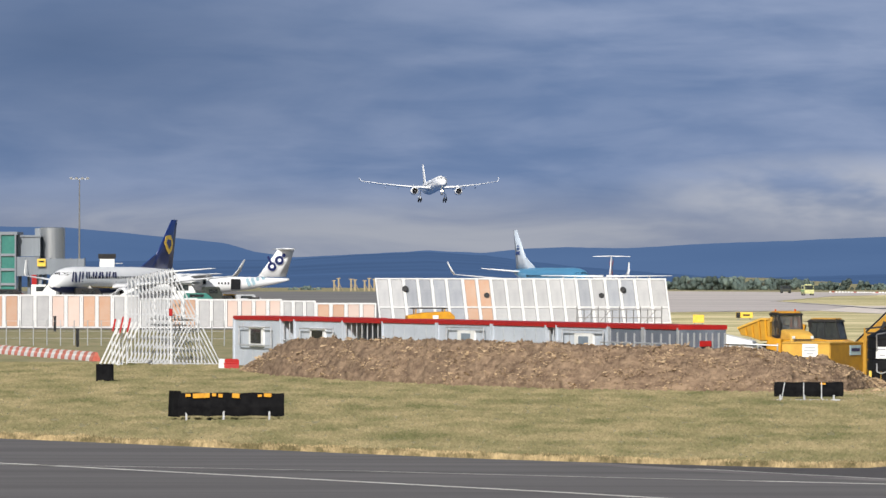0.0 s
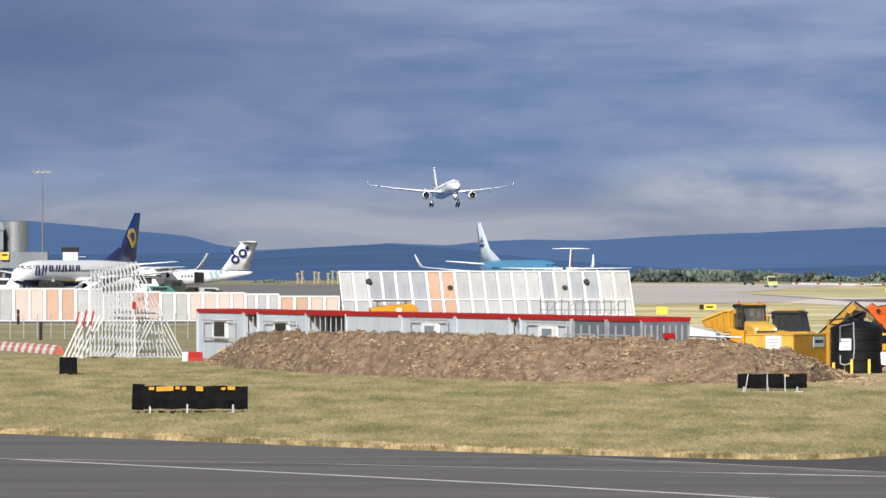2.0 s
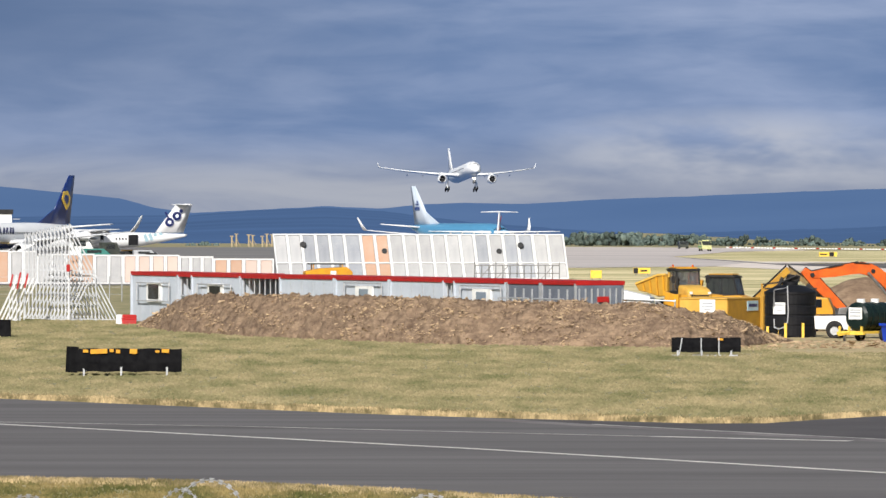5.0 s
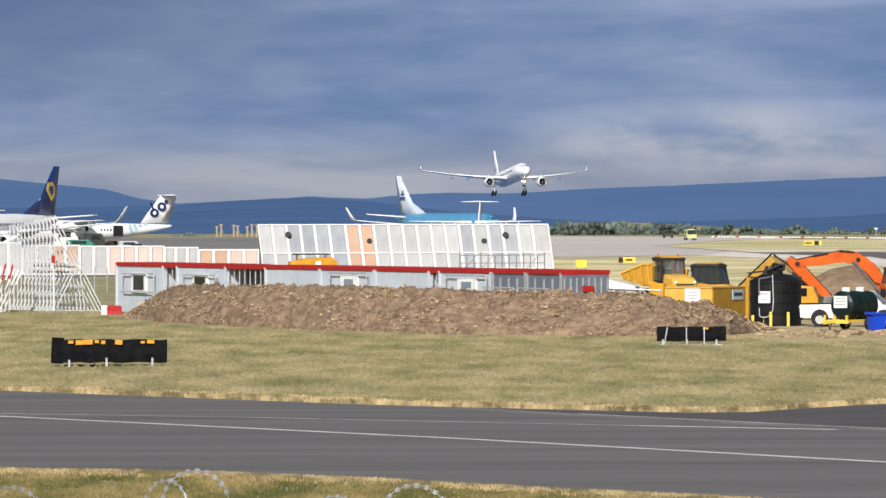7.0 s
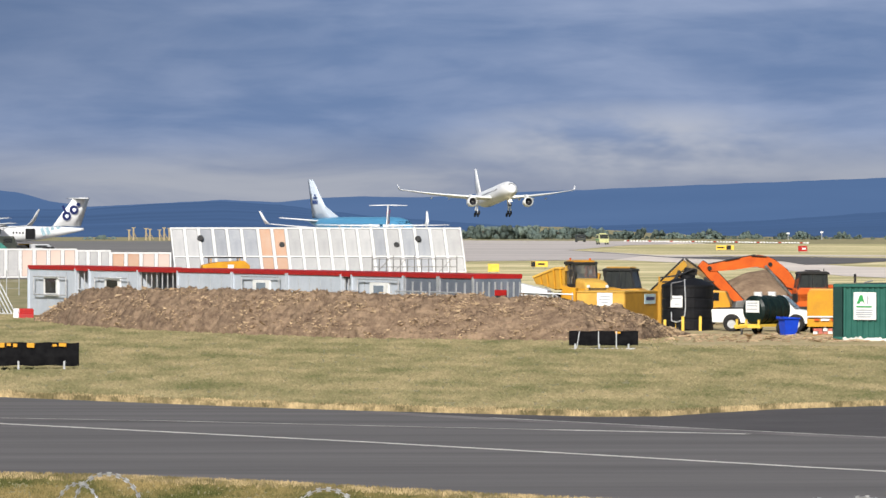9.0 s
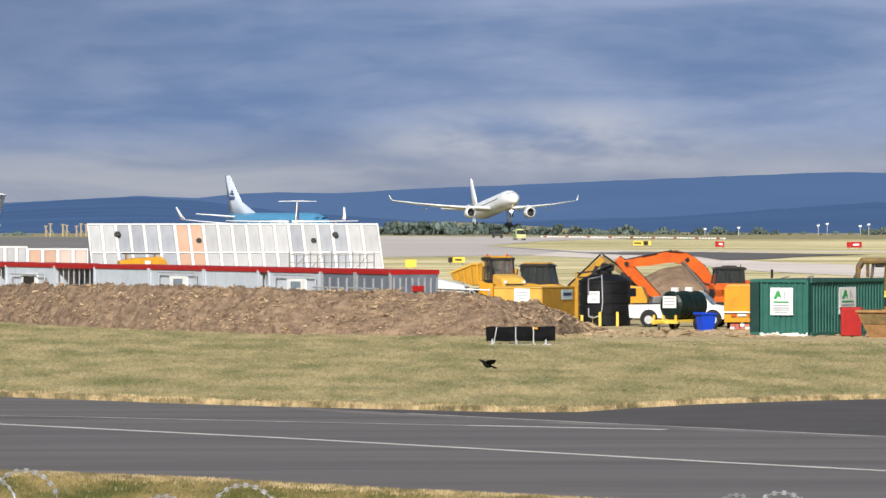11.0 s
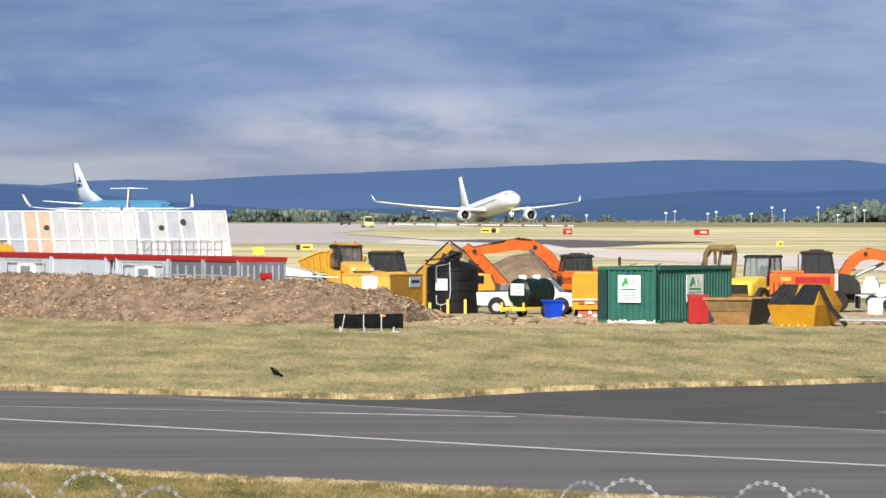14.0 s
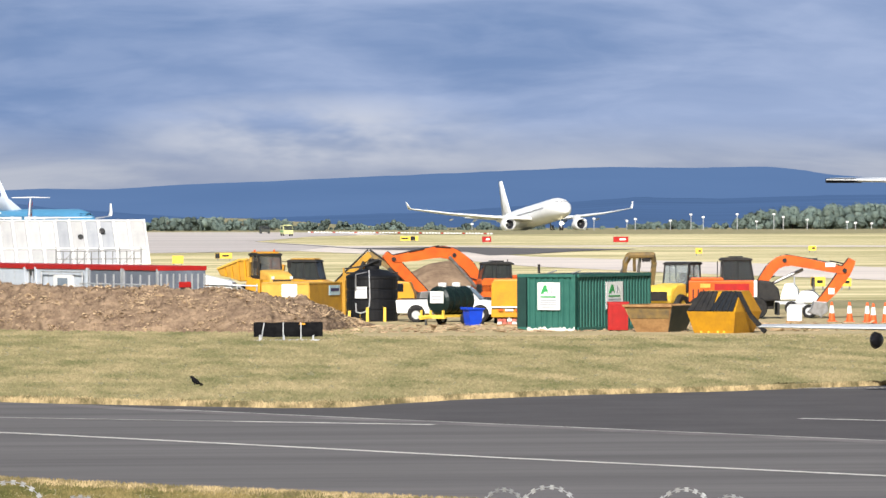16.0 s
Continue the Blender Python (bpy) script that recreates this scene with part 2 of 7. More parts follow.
        # engines
        if p.get("engine"):
            ex, ey, ez, er, el = p["engine"]
            bm, prof = bmesh.new(), [(0.5, 0.86), (0.47, 0.98), (0.35, 1.06), (0.1, 1.08), (-0.25, 0.95), (-0.5, 0.72)]
            loft([ring_x(ex + q * el, er * g, er * g, s * ey, ez) for q, g in prof], bm, cap=False)
            inner = [(0.5, 0.86), (0.4, 0.82), (0.2, 0.84)]
            loft([ring_x(ex + q * el, er * g, er * g, s * ey, ez) for q, g in inner], bm, cap=False)
            eng = part("engine", bm, p.get("engine_paint", p["paint"]), a, smooth=True)
            bm = loft([ring_x(ex + 0.21 * el, er * 0.86, er * 0.86, s * ey, ez), ring_x(ex + 0.2 * el, er * 0.86, er * 0.86, s * ey, ez)])
            part("fan", bm, M_DARK_METAL, eng)
            part("exhaust_cone", loft([ring_x(ex - 0.44 * el, er * 0.7, er * 0.7, s * ey, ez), ring_x(ex - 0.8 * el, er * 0.25, er * 0.25, s * ey, ez)]), M_DARK_METAL, eng)
            bm = loft([ring_x(ex + 0.21 * el, er * 0.24, er * 0.24, s * ey, ez, 12), ring_x(ex + 0.34 * el, er * 0.02, er * 0.02, s * ey, ez, 12)])
            part("spinner", bm, M_STEEL, eng, smooth=True)
            if p.get("pylon", True):
                bm = prism([(ex + 0.25 * el, ez + er), (ex - 0.75 * el, ez + er * 0.75), (ex - 0.75 * el, ez + er * 1.75), (ex - 0.15 * el, ez + er * 1.75)], s * ey - 0.2, s * ey + 0.2)
            else:
                bm = box((el * 0.6, abs(ey) - r * 0.7, 0.35), (ex, s * (ey + r * 0.7) / 2, ez))
            part("pylon", bm, p.get("wing_paint", M_PLANE_GREY), eng)
    # fin
    fh, fc, ft, fx, fz, fs = p["fin"]
    bm = loft([fin_foil(fc + (ft - fc) * k, 0.09, fx - k * fs, fz + k * fh) for k in (0, 0.5, 1)])
    fin = part("fin", bm, p.get("fin_paint", p["paint"]), a, smooth=True)
    if p.get("dorsal"):
        dl = p["dorsal"]
        part("dorsal_fillet", prism([(fx + dl, fz - 0.1), (fx - fs * 0.3, fz + fh * 0.3), (fx - fc * 0.5, fz)], -0.12, 0.12), p.get("fin_paint", p["paint"]), fin)
    # undercarriage
    if p.get("gear"):
        gx, gy, wr, pairs = p["gear"]
        for s in (-1, 1):
            g = part("main_gear", rod((gx, s * gy, wr), (gx + 0.3, s * gy * 0.92, zw + (1.0 if p.get("lamps") else 0.3)), 0.2), M_PLANE_WHITE, a)
            part("gear_door", box((1.8, 0.08, 1.9), (gx + 0.1, s * (gy + 0.45), wr + 1.9), pose(0, 0, 0, s * 12)), M_PLANE_WHITE, g)
            for q in pairs:
                for w in (-0.48, 0.48):
                    wheel(g, (gx + q, s * gy + w, wr + q * p.get("bogie", 0)), wr, 0.42, M_STEEL)
        gx, wr = p["nose_gear"]
        g = part("nose_gear", rod((gx, 0, wr), (gx - 0.2, 0, zc - r * 0.8), 0.13), M_PLANE_WHITE, a)
        for w in (-0.3, 0.3):
            wheel(g, (gx, w, wr), wr, 0.3, M_STEEL)
        if p.get("lamps"):
            for w in (-0.32, 0.32):
                bm = bmesh.new()
                bmesh.ops.create_icosphere(bm, subdivisions=2, radius=0.23, matrix=pose(gx + 0.15, w, zc - r * 1.35))
                part("landing_lamp", bm, M_LAMP, g)
    return a


WIDEBODY = dict(length=58.4, radius=2.82, axis=5.6, paint=M_PLANE_WHITE, span=58.6, chord=11.0, tip=2.4, wing_x=8.8, wing_z=4.35, dihedral=5.2, sweep=31, flex=1.7,
                winglet=1.9, wing_paint=M_PLANE_WHITE, stab=(9.7, 5.6, 2.2, -20.5, 6.9), engine=(9.0, 9.37, 2.75, 1.5, 5.2), fin=(9.5, 7.8, 3.3, -17.8, 7.6, 7.2),
                gear=(-1.2, 5.35, 0.68, (-1.0, 1.0)), nose_gear=(24.0, 0.55), lamps=True, bogie=0.28)
NARROWBODY = dict(length=38.0, radius=1.9, axis=3.55, paint=M_PLANE_WHITE, span=34.6, chord=7.2, tip=1.5, wing_x=4.6, wing_z=2.5, dihedral=6, sweep=27, winglet=2.4,
                  stab=(7.0, 3.9, 1.4, -13.4, 4.6), engine=(5.6, 4.9, 1.45, 0.95, 3.8), fin=(7.3, 7.0, 1.9, -10.8, 5.2, 6.7), dorsal=3.6,
                  gear=(-1.2, 2.86, 0.56, (0.0,)), nose_gear=(14.2, 0.36))


def rot(hx, hy):
    return math.degrees(math.atan2(hy, hx))


# the landing jet, nose along its path
HEADING = (0.153, -0.988)
landing_jet = airliner("landing_airliner", "all-white twin-engine wide-body airliner landing with its wheels down", pose(0, 1500, 0), WIDEBODY)
# seconds, bearing and depression of the midpoint between the engines, distance, nose-up degrees, crab
FLIGHT = [
    (0.0, 773.0, 338.5, 2540, 3.8, 0.3), (1.5, 838.5, 354.0, 2446, 3.8, 0.4), (3.5, 930.0, 376.0, 2320, 3.8, 0.6), (5.2, 1019.0, 397.5, 2212, 4.2, 0.8),
    (7.0, 1121.0, 418.6, 2098, 4.8, 1.1), (9.0, 1249.0, 446.5, 1968, 5.2, 1.5), (10.7, 1374.0, 470.0, 1857, 5.8, 1.9), (12.5, 1512.4, 486.0, 1740, 6.4, 2.3),
    (14.5, 1716.0, 502.0, 1612, 5.8, 2.6), (16.0, 1889.5, 503.0, 1503, 5.2, 2.6),
]
# ---------------------------------------------------------------- ground
M_GRASS = mat("dry mown grass", (0.215, 0.205, 0.105), 0.9, 0, (0.325, 0.28, 0.165), 0.5, 0, 5, stretch=(1, 0.2, 1), spread=0.5)
M_STRAW = mat("pale dry grass", (0.72, 0.62, 0.37), 0.9, 0, (0.37, 0.335, 0.165), 0.1, 0, 0.8, stretch=(0.2, 0.6, 1), spread=0.3)
M_ASPHALT = mat("taxiway asphalt", (0.108, 0.102, 0.101), 0.85, 0, (0.154, 0.145, 0.143), 0.5, 0.004, 6, stretch=(0.06, 1.0, 1), turn=-54)
M_ASPHALT_NEW = mat("fresh dark asphalt", (0.075, 0.070, 0.071), 0.85, 0, (0.098, 0.091, 0.092), 0.3, 0.004, 6)
M_CONCRETE = mat("pale apron concrete", (0.72, 0.64, 0.57), 0.85, 0, (0.56, 0.50, 0.46), 0.1, 0.0, 0.8, stretch=(0.1, 0.4, 1))
M_OLD_CONCRETE = mat("older grey concrete", (0.54, 0.485, 0.455), 0.85, 0, (0.41, 0.375, 0.355), 0.06, 0.0, 0.5, stretch=(0.1, 0.4, 1))
M_APRON = mat("grey apron asphalt", (0.16, 0.155, 0.155), 0.85, 0, (0.21, 0.20, 0.19), 0.03, 0.0, 0.4)
M_LINE = mat("worn line paint", (0.74, 0.71, 0.65), 0.7, 0, (0.42, 0.40, 0.37), 1.2, spread=0.8)
M_SOIL = mat("bare brown soil", (0.122, 0.083, 0.058), 0.95, 0, (0.268, 0.190, 0.128), 0.9, 0.2, 5.5, stretch=(0.8, 1.2, 1.5), spread=0.5)
M_BANK = mat("soil matted with dry straw", (0.124, 0.085, 0.060), 0.95, 0, (0.275, 0.196, 0.132), 1.5, 0.12, 7, spread=0.45, stretch=(0.9, 1.2, 2.6))
M_DUST = mat("dusty straw ground", (0.46, 0.36, 0.22), 0.95, 0, (0.34, 0.29, 0.15), 0.25, 0.03, 2)

RUN_P, RUN_D = Vector((156.0, 1517.0)), Vector((-0.153, 0.988))


def field_z(x, y):
    """The field is flat up to a low crest, beyond which the runway lies a little lower."""
    return -1.2 * min(1, max(0, (y - 1440) / 60))


def sheet(name, outline, z, material, label, parent=None, kind="structure"):
    """A flat patch with its outline in plan, laid a little over the ground."""
    bm = bmesh.new()
    f = bm.faces.new([bm.verts.new((x, y, z)) for x, y in outline])
    if f.normal.z < 0:
        f.normal_flip()
    bmesh.ops.triangulate(bm, faces=bm.faces[:])
    ob = new(name, mesh_of(name, bm, material))
    return tagged(ob, label, name.split("_")[0], kind=kind)


def build_ground():
    bm = bmesh.new()
    ys = [-60, 20, 60, 100, 140, 180, 220, 260, 300, 400, 600, 900, 1200, 1250, 1300, 1380, 1440, 1460, 1480, 1500, 1550, 1600, 1700, 1900, 2200, 2600, 3200, 4900]
    xs = [-2500, -1000, -400, -200, -100, -50, 0, 40, 70, 100, 120, 140, 160, 180, 200, 230, 260, 320, 500, 1000, 2500]
    g = [[bm.verts.new((x, y, field_z(x, y))) for x in xs] for y in ys]
    for a, b in zip(g, g[1:]):
        for i in range(len(xs) - 1):
            bm.faces.new((a[i], a[i + 1], b[i + 1], b[i]))
    tagged(new("ground", mesh_of("ground", bm, M_GRASS, True)), "wide airfield grass, dry and mown, reaching the hills", "ground", kind="structure")
    # near taxiway, crossing from far on one side to near on the other
    sheet("taxiway", [(-60, 165), (-60, 252.7), (-12.8, 191), (-4, 179.5), (1, 173.2), (5.5, 168.8), (9.9, 165.3), (60, 112), (60, 61), (10.4, 112.3), (4.4, 119.3), (0.6, 124.3), (-3, 127.5), (-6.8, 129.1)], 0.006, M_ASPHALT, "dark worn asphalt taxiway with long pale lines")
    sheet("taxiway_branch", [(4, 170.2), (9.9, 165.4), (11.7, 165.7), (13.3, 168.6), (15.5, 172), (19.1, 175.4), (24, 178.3), (29.5, 183.3), (60, 203), (120, 220), (120, 20), (60, 82), (22.5, 139.7), (16.3, 149.2), (11.2, 157.2), (6.9, 164.3)], 0.010, M_ASPHALT_NEW, "fresh dark asphalt of the branching taxiway")


M_LINE_FAINT = mat("faded line paint", (0.52, 0.50, 0.46), 0.8, 0, (0.26, 0.25, 0.235), 0.5, spread=0.6)
M_SEAM = mat("pale seam asphalt", (0.21, 0.195, 0.19), 0.85, 0, (0.13, 0.12, 0.12), 0.4, 0, 5)


def stripe(points, width, z, label="long pale painted taxiway line, worn", paint=M_LINE):
    bm, prev = bmesh.new(), None
    pts = [Vector(q) for q in points]
    for i, q in enumerate(pts):
        d = (pts[min(i + 1, len(pts) - 1)] - pts[max(i - 1, 0)]).normalized()
        nrm = Vector((-d.y, d.x)) * width / 2
        row = [bm.verts.new((q.x + nrm.x, q.y + nrm.y, z)), bm.verts.new((q.x - nrm.x, q.y - nrm.y, z))]
        if prev:
            bm.faces.new((prev[0], prev[1], row[1], row[0]))
        prev = row
    tagged(new("road_marking", mesh_of("road_marking", bm, paint)), label, "road marking", kind="structure")


build_ground()


def far_patch(name, quads, z, material, label):
    """A patch given by bearing and depression counts on the flat field."""
    pts = []
    for u, v in quads:
        d = (EYE - z) * F / (v - LEVEL)
        pts.append((across(u, d), d))
    return sheet(name, pts, z, material, label)


far_patch("dry_grass", [(1150, 640), (2800, 640), (2800, 521), (1150, 521)], 0.015, M_STRAW, "pale dry grass between the taxiways")
far_patch("apron", [(-900, 584), (700, 584), (760, 552), (1180, 552), (1200, 516), (700, 516.5), (-900, 516.5)], 0.03, M_APRON, "grey asphalt apron before the terminal")
far_patch("concrete_taxiway", [(760, 552), (1180, 552), (1450, 549), (1656, 558), (1856, 577), (2100, 589), (2700, 612), (2700, 588), (2100, 568), (1862, 560), (1656, 544), (1520, 540), (1360, 531.5), (1480, 522), (1620, 520), (1560, 516.5), (1180, 515)], 0.05,
          M_CONCRETE, "pale concrete taxiway sweeping round to the runway")
far_patch("grey_taxiway", [(760, 551.5), (1180, 551.5), (1445, 548.8), (1520, 540.5), (1372, 532), (1475, 523), (1560, 521), (1540, 517), (1180, 515.6), (760, 515.6)], 0.06, M_OLD_CONCRETE, "older grey concrete taxiway beyond the screens")
far_patch("asphalt_taxiway", [(1362, 531.5), (1420, 536), (1545, 543.5), (1750, 543.2), (1948, 545.9), (2060, 547.2), (1950, 550.5), (1862, 555.5), (1790, 557.8), (1750, 551.5), (1647, 548.5), (1560, 545.8)], 0.07, M_ASPHALT, "dark asphalt taxiway beyond the yard")
far_patch("concrete_verge", [(1540, 540.2), (2100, 541.0), (2700, 543.2), (2700, 545.6), (2100, 543.0), (1540, 542.2)], 0.055, M_CONCRETE, "narrow pale concrete strip along the far taxiway")
far_patch("bare_ground", [(1440, 692), (1560, 703), (1800, 707), (2100, 707), (2500, 706), (2900, 705), (2900, 655), (2300, 655), (2000, 670), (1600, 660)], 0.02, M_DUST, "bare dusty ground of the plant yard")


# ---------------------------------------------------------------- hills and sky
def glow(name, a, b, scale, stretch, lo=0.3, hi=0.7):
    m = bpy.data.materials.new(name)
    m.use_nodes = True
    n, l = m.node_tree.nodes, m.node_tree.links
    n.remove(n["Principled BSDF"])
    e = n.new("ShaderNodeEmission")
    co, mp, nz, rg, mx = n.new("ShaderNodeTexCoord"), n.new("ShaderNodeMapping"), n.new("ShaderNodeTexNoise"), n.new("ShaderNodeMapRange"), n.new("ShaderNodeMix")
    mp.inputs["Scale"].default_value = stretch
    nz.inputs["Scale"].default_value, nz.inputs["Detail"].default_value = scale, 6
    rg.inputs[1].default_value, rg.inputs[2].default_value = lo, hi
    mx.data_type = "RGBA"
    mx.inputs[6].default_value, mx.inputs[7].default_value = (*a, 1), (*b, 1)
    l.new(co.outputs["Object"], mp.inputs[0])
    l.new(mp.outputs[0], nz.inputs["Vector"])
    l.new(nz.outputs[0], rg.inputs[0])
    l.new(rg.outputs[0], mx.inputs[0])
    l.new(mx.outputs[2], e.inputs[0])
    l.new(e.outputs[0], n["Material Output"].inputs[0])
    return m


def ridge(name, profile, d, material, label, rough=0.6, foot=1900):
    """A far ridge: its skyline by bearing and depression counts, 300 m deep."""
    bm, prev = bmesh.new(), None
    us = np.arange(profile[0][0], profile[-1][0] + 1, 12)
    vs = np.interp(us, [q[0] for q in profile], [q[1] for q in profile])
    for u, v in zip(us, vs):
        z = height(v + rough * noise.noise((u * 0.021, d, 0)) + rough * 0.6 * noise.noise((u * 0.09, d, 0)), d)
        x = across(u, d)
        row = []
        for k in (0, 0.15, 0.35, 0.6, 0.85, 1.0):  # long slope from behind the boundary trees up to the skyline
            dk = foot + (d - foot) * k ** 1.4
            row.append(bm.verts.new((across(u, dk), dk, -1.5 if k == 0 else height(513 + (v - 513) * k, dk) if k < 1 else z)))
        row.append(bm.verts.new((x * 1.06, d + 300, -1)))
        if prev:
            for i in range(6):
                bm.faces.new((prev[i], row[i], row[i + 1], prev[i + 1]))
        prev = row
    return tagged(new(name, mesh_of(name, bm, material, True)), label, "hills", kind="structure")


# far hills glow: their haze and cloud shade are painted into these blues
M_HILL = glow("hazy blue glow of moorland", (0.074, 0.134, 0.268), (0.086, 0.150, 0.290), 0.004, (1, 1, 2))
M_HILL_LOW = glow("hazy blue glow of wooded slope", (0.054, 0.10, 0.205), (0.066, 0.122, 0.25), 0.006, (1, 1, 2.5))
SKYLINE = [(-700, 392), (-200, 398), (0, 402), (120, 404), (250, 416), (400, 431), (450, 446), (520, 456), (600, 452), (720, 446), (760, 443), (850, 448), (930, 440), (1000, 437), (1110, 439), (1240, 431), (1400, 425),
           (1560, 418), (1760, 410), (1960, 402), (2020, 401), (2130, 403), (2290, 401), (2350, 407), (2400, 415), (2500, 424), (2800, 432), (3200, 440)]
ridge("backdrop_moor", SKYLINE, 4500, M_HILL, "long moorland ridge, haze and cloud shade painted in its blue glow", 0.8, 4050)
ridge("backdrop_slope", [(-700, 470), (300, 462), (520, 460), (620, 452), (760, 446), (860, 452), (1000, 470), (1300, 492), (1700, 480), (1900, 466), (2050, 455), (2200, 458), (2400, 452), (2800, 450), (3200, 460)], 4000, M_HILL_LOW, "wooded lower slope of the far hills, haze painted in its dark glow", 1.2)


def build_sky():
    m = bpy.data.materials.new("layered rain cloud")
    m.use_nodes = True
    n, l = m.node_tree.nodes, m.node_tree.links
    n.remove(n["Principled BSDF"])
    e, co = n.new("ShaderNodeEmission"), n.new("ShaderNodeTexCoord")

    def cloud(scale, stretch, lo, hi, detail=7, shift=(0, 0, 0), warp=0.0):
        mp, nz, rg = n.new("ShaderNodeMapping"), n.new("ShaderNodeTexNoise"), n.new("ShaderNodeMapRange")
        mp.inputs["Scale"].default_value, mp.inputs["Location"].default_value = stretch, shift
        nz.inputs["Scale"].default_value, nz.inputs["Detail"].default_value, nz.inputs["Roughness"].default_value = scale, detail, 0.52
        nz.inputs["Distortion"].default_value = warp
        rg.inputs[1].default_value, rg.inputs[2].default_value = lo, hi
        rg.interpolation_type = "SMOOTHSTEP"
        l.new(co.outputs["Object"], mp.inputs[0])
        l.new(mp.outputs[0], nz.inputs["Vector"])
        l.new(nz.outputs[0], rg.inputs[0])
        return rg.outputs[0]

    def blend(fac, a, b):
        mx = n.new("ShaderNodeMix")
        mx.data_type = "RGBA"
        l.new(fac, mx.inputs[0])
        for s, v in ((6, a), (7, b)):
            if isinstance(v, tuple):
                mx.inputs[s].default_value = (*v, 1)
            else:
                l.new(v, mx.inputs[s])
        return mx.outputs[2]

    sep, zr = n.new("ShaderNodeSeparateXYZ"), n.new("ShaderNodeMapRange")
    l.new(co.outputs["Object"], sep.inputs[0])
    # paler towards the horizon
    zr.inputs[1].default_value, zr.inputs[2].default_value = 30, 84
    zr.interpolation_type = "SMOOTHSTEP"
    l.new(sep.outputs[2], zr.inputs[0])
    low = blend(cloud(0.008, (0.6, 0.6, 3.6), 0.36, 0.7, 6, warp=0.5), (0.205, 0.240, 0.330), (0.33, 0.35, 0.405))
    broad = cloud(0.0048, (0.75, 0.75, 3.3), 0.34, 0.68, 5, shift=(7, 0, 2), warp=0.5)
    fine = cloud(0.015, (0.7, 0.7, 3.0), 0.32, 0.70, 7, shift=(1, 0, 5), warp=0.4)
    mixed = n.new("ShaderNodeMath")
    mixed.operation = "MULTIPLY_ADD"
    mixed.inputs[1].default_value = 0.33
    l.new(fine, mixed.inputs[0])
    half = n.new("ShaderNodeMath")
    half.operation = "MULTIPLY"
    half.inputs[1].default_value = 0.67
    l.new(broad, half.inputs[0])
    l.new(half.outputs[0], mixed.inputs[2])
    high = blend(mixed.outputs[0], (0.126, 0.192, 0.340), (0.260, 0.320, 0.465))
    # a heavier bank high on one side
    hm, hg, hf = n.new("ShaderNodeMapping"), n.new("ShaderNodeTexGradient"), n.new("ShaderNodeMath")
    hm.vector_type = "TEXTURE"
    hm.inputs["Location"].default_value, hm.inputs["Scale"].default_value = (-300, 4840, 185), (430, 2000, 150)
    hg.gradient_type, hf.operation = "SPHERICAL", "MULTIPLY"
    hf.inputs[1].default_value = 0.95
    l.new(co.outputs["Object"], hm.inputs[0])
    l.new(hm.outputs[0], hg.inputs[0])
    l.new(hg.outputs[1], hf.inputs[0])
    high = blend(hf.outputs[0], high, (0.088, 0.138, 0.250))
    # one sunlit cloud bank low over the ridge
    mp, sp, fall = n.new("ShaderNodeMapping"), n.new("ShaderNodeTexGradient"), n.new("ShaderNodeMath")
    mp.vector_type = "TEXTURE"
    mp.inputs["Location"].default_value, mp.inputs["Scale"].default_value = (315, 4840, 62), (190, 900, 40)
    sp.gradient_type, fall.operation = "SPHERICAL", "MULTIPLY"
    l.new(co.outputs["Object"], mp.inputs[0])
    l.new(mp.outputs[0], sp.inputs[0])
    l.new(sp.outputs[1], fall.inputs[0])
    l.new(cloud(0.013, (0.7, 0.7, 2.0), 0.32, 0.66, 4), fall.inputs[1])
    base = blend(zr.outputs[0], low, high)
    l.new(blend(fall.outputs[0], base, (0.50, 0.505, 0.53)), e.inputs[0])
    l.new(e.outputs[0], n["Material Output"].inputs[0])
    bm, prev = bmesh.new(), None
    for k in range(-30, 41):
        a = radians(k)
        row = [bm.verts.new((4850 * math.sin(a), 4850 * math.cos(a), z)) for z in (-30, 700)]
        if prev:
            bm.faces.new((prev[0], row[0], row[1], prev[1]))
        prev = row
    tagged(new("backdrop_sky", mesh_of("backdrop_sky", bm, m, True)), "grey-blue layered rain clouds, paler near the horizon", "sky", kind="structure")


build_sky()


# taxiway lines
stripe([(-40, 204.5), (-11.2, 166.8), (-2, 154.0), (3.2, 146.7), (8.0, 139.2), (12.6, 131.8), (16.9, 125.6), (45, 84)], 0.36, 0.016)
stripe([(-40, 178), (-8.5, 165.5), (-2, 162.1), (4, 157.9), (8.1, 155.2)], 0.3, 0.016, "second taxiway line, faded and thin", M_LINE_FAINT)
stripe([(8.1, 155.2), (12.9, 152.1)], 0.42, 0.016, "short brighter length of the second taxiway line")
stripe([(3.6, 169.6), (6.6, 164.0), (10.9, 156.9), (16.0, 148.9), (22.2, 139.4), (58, 82)], 1.1, 0.013, "pale worn seam beside the fresh asphalt", M_SEAM)
stripe([(6.9, 164.5), (11.2, 157.4), (16.4, 149.3), (22.6, 139.8), (58, 82.6)], 0.22, 0.018, "thin pale line along the seam of fresh asphalt", M_LINE_FAINT)
stripe([(25.5, 181), (28.9, 180.6), (60, 176)], 0.3, 0.016, "short pale line on the branch taxiway")
stripe([(22.7, 155), (24.5, 153.2), (60, 140)], 0.3, 0.016, "short pale line on the branch taxiway")


# ---------------------------------------------------------------- building site: bank of soil, cabins, screens
def spot(u, d, z=0.0):
    return Vector((across(u, d), d, z))


def interp(x, table):
    return float(np.interp(x, [q[0] for q in table], [q[1] for q in table]))


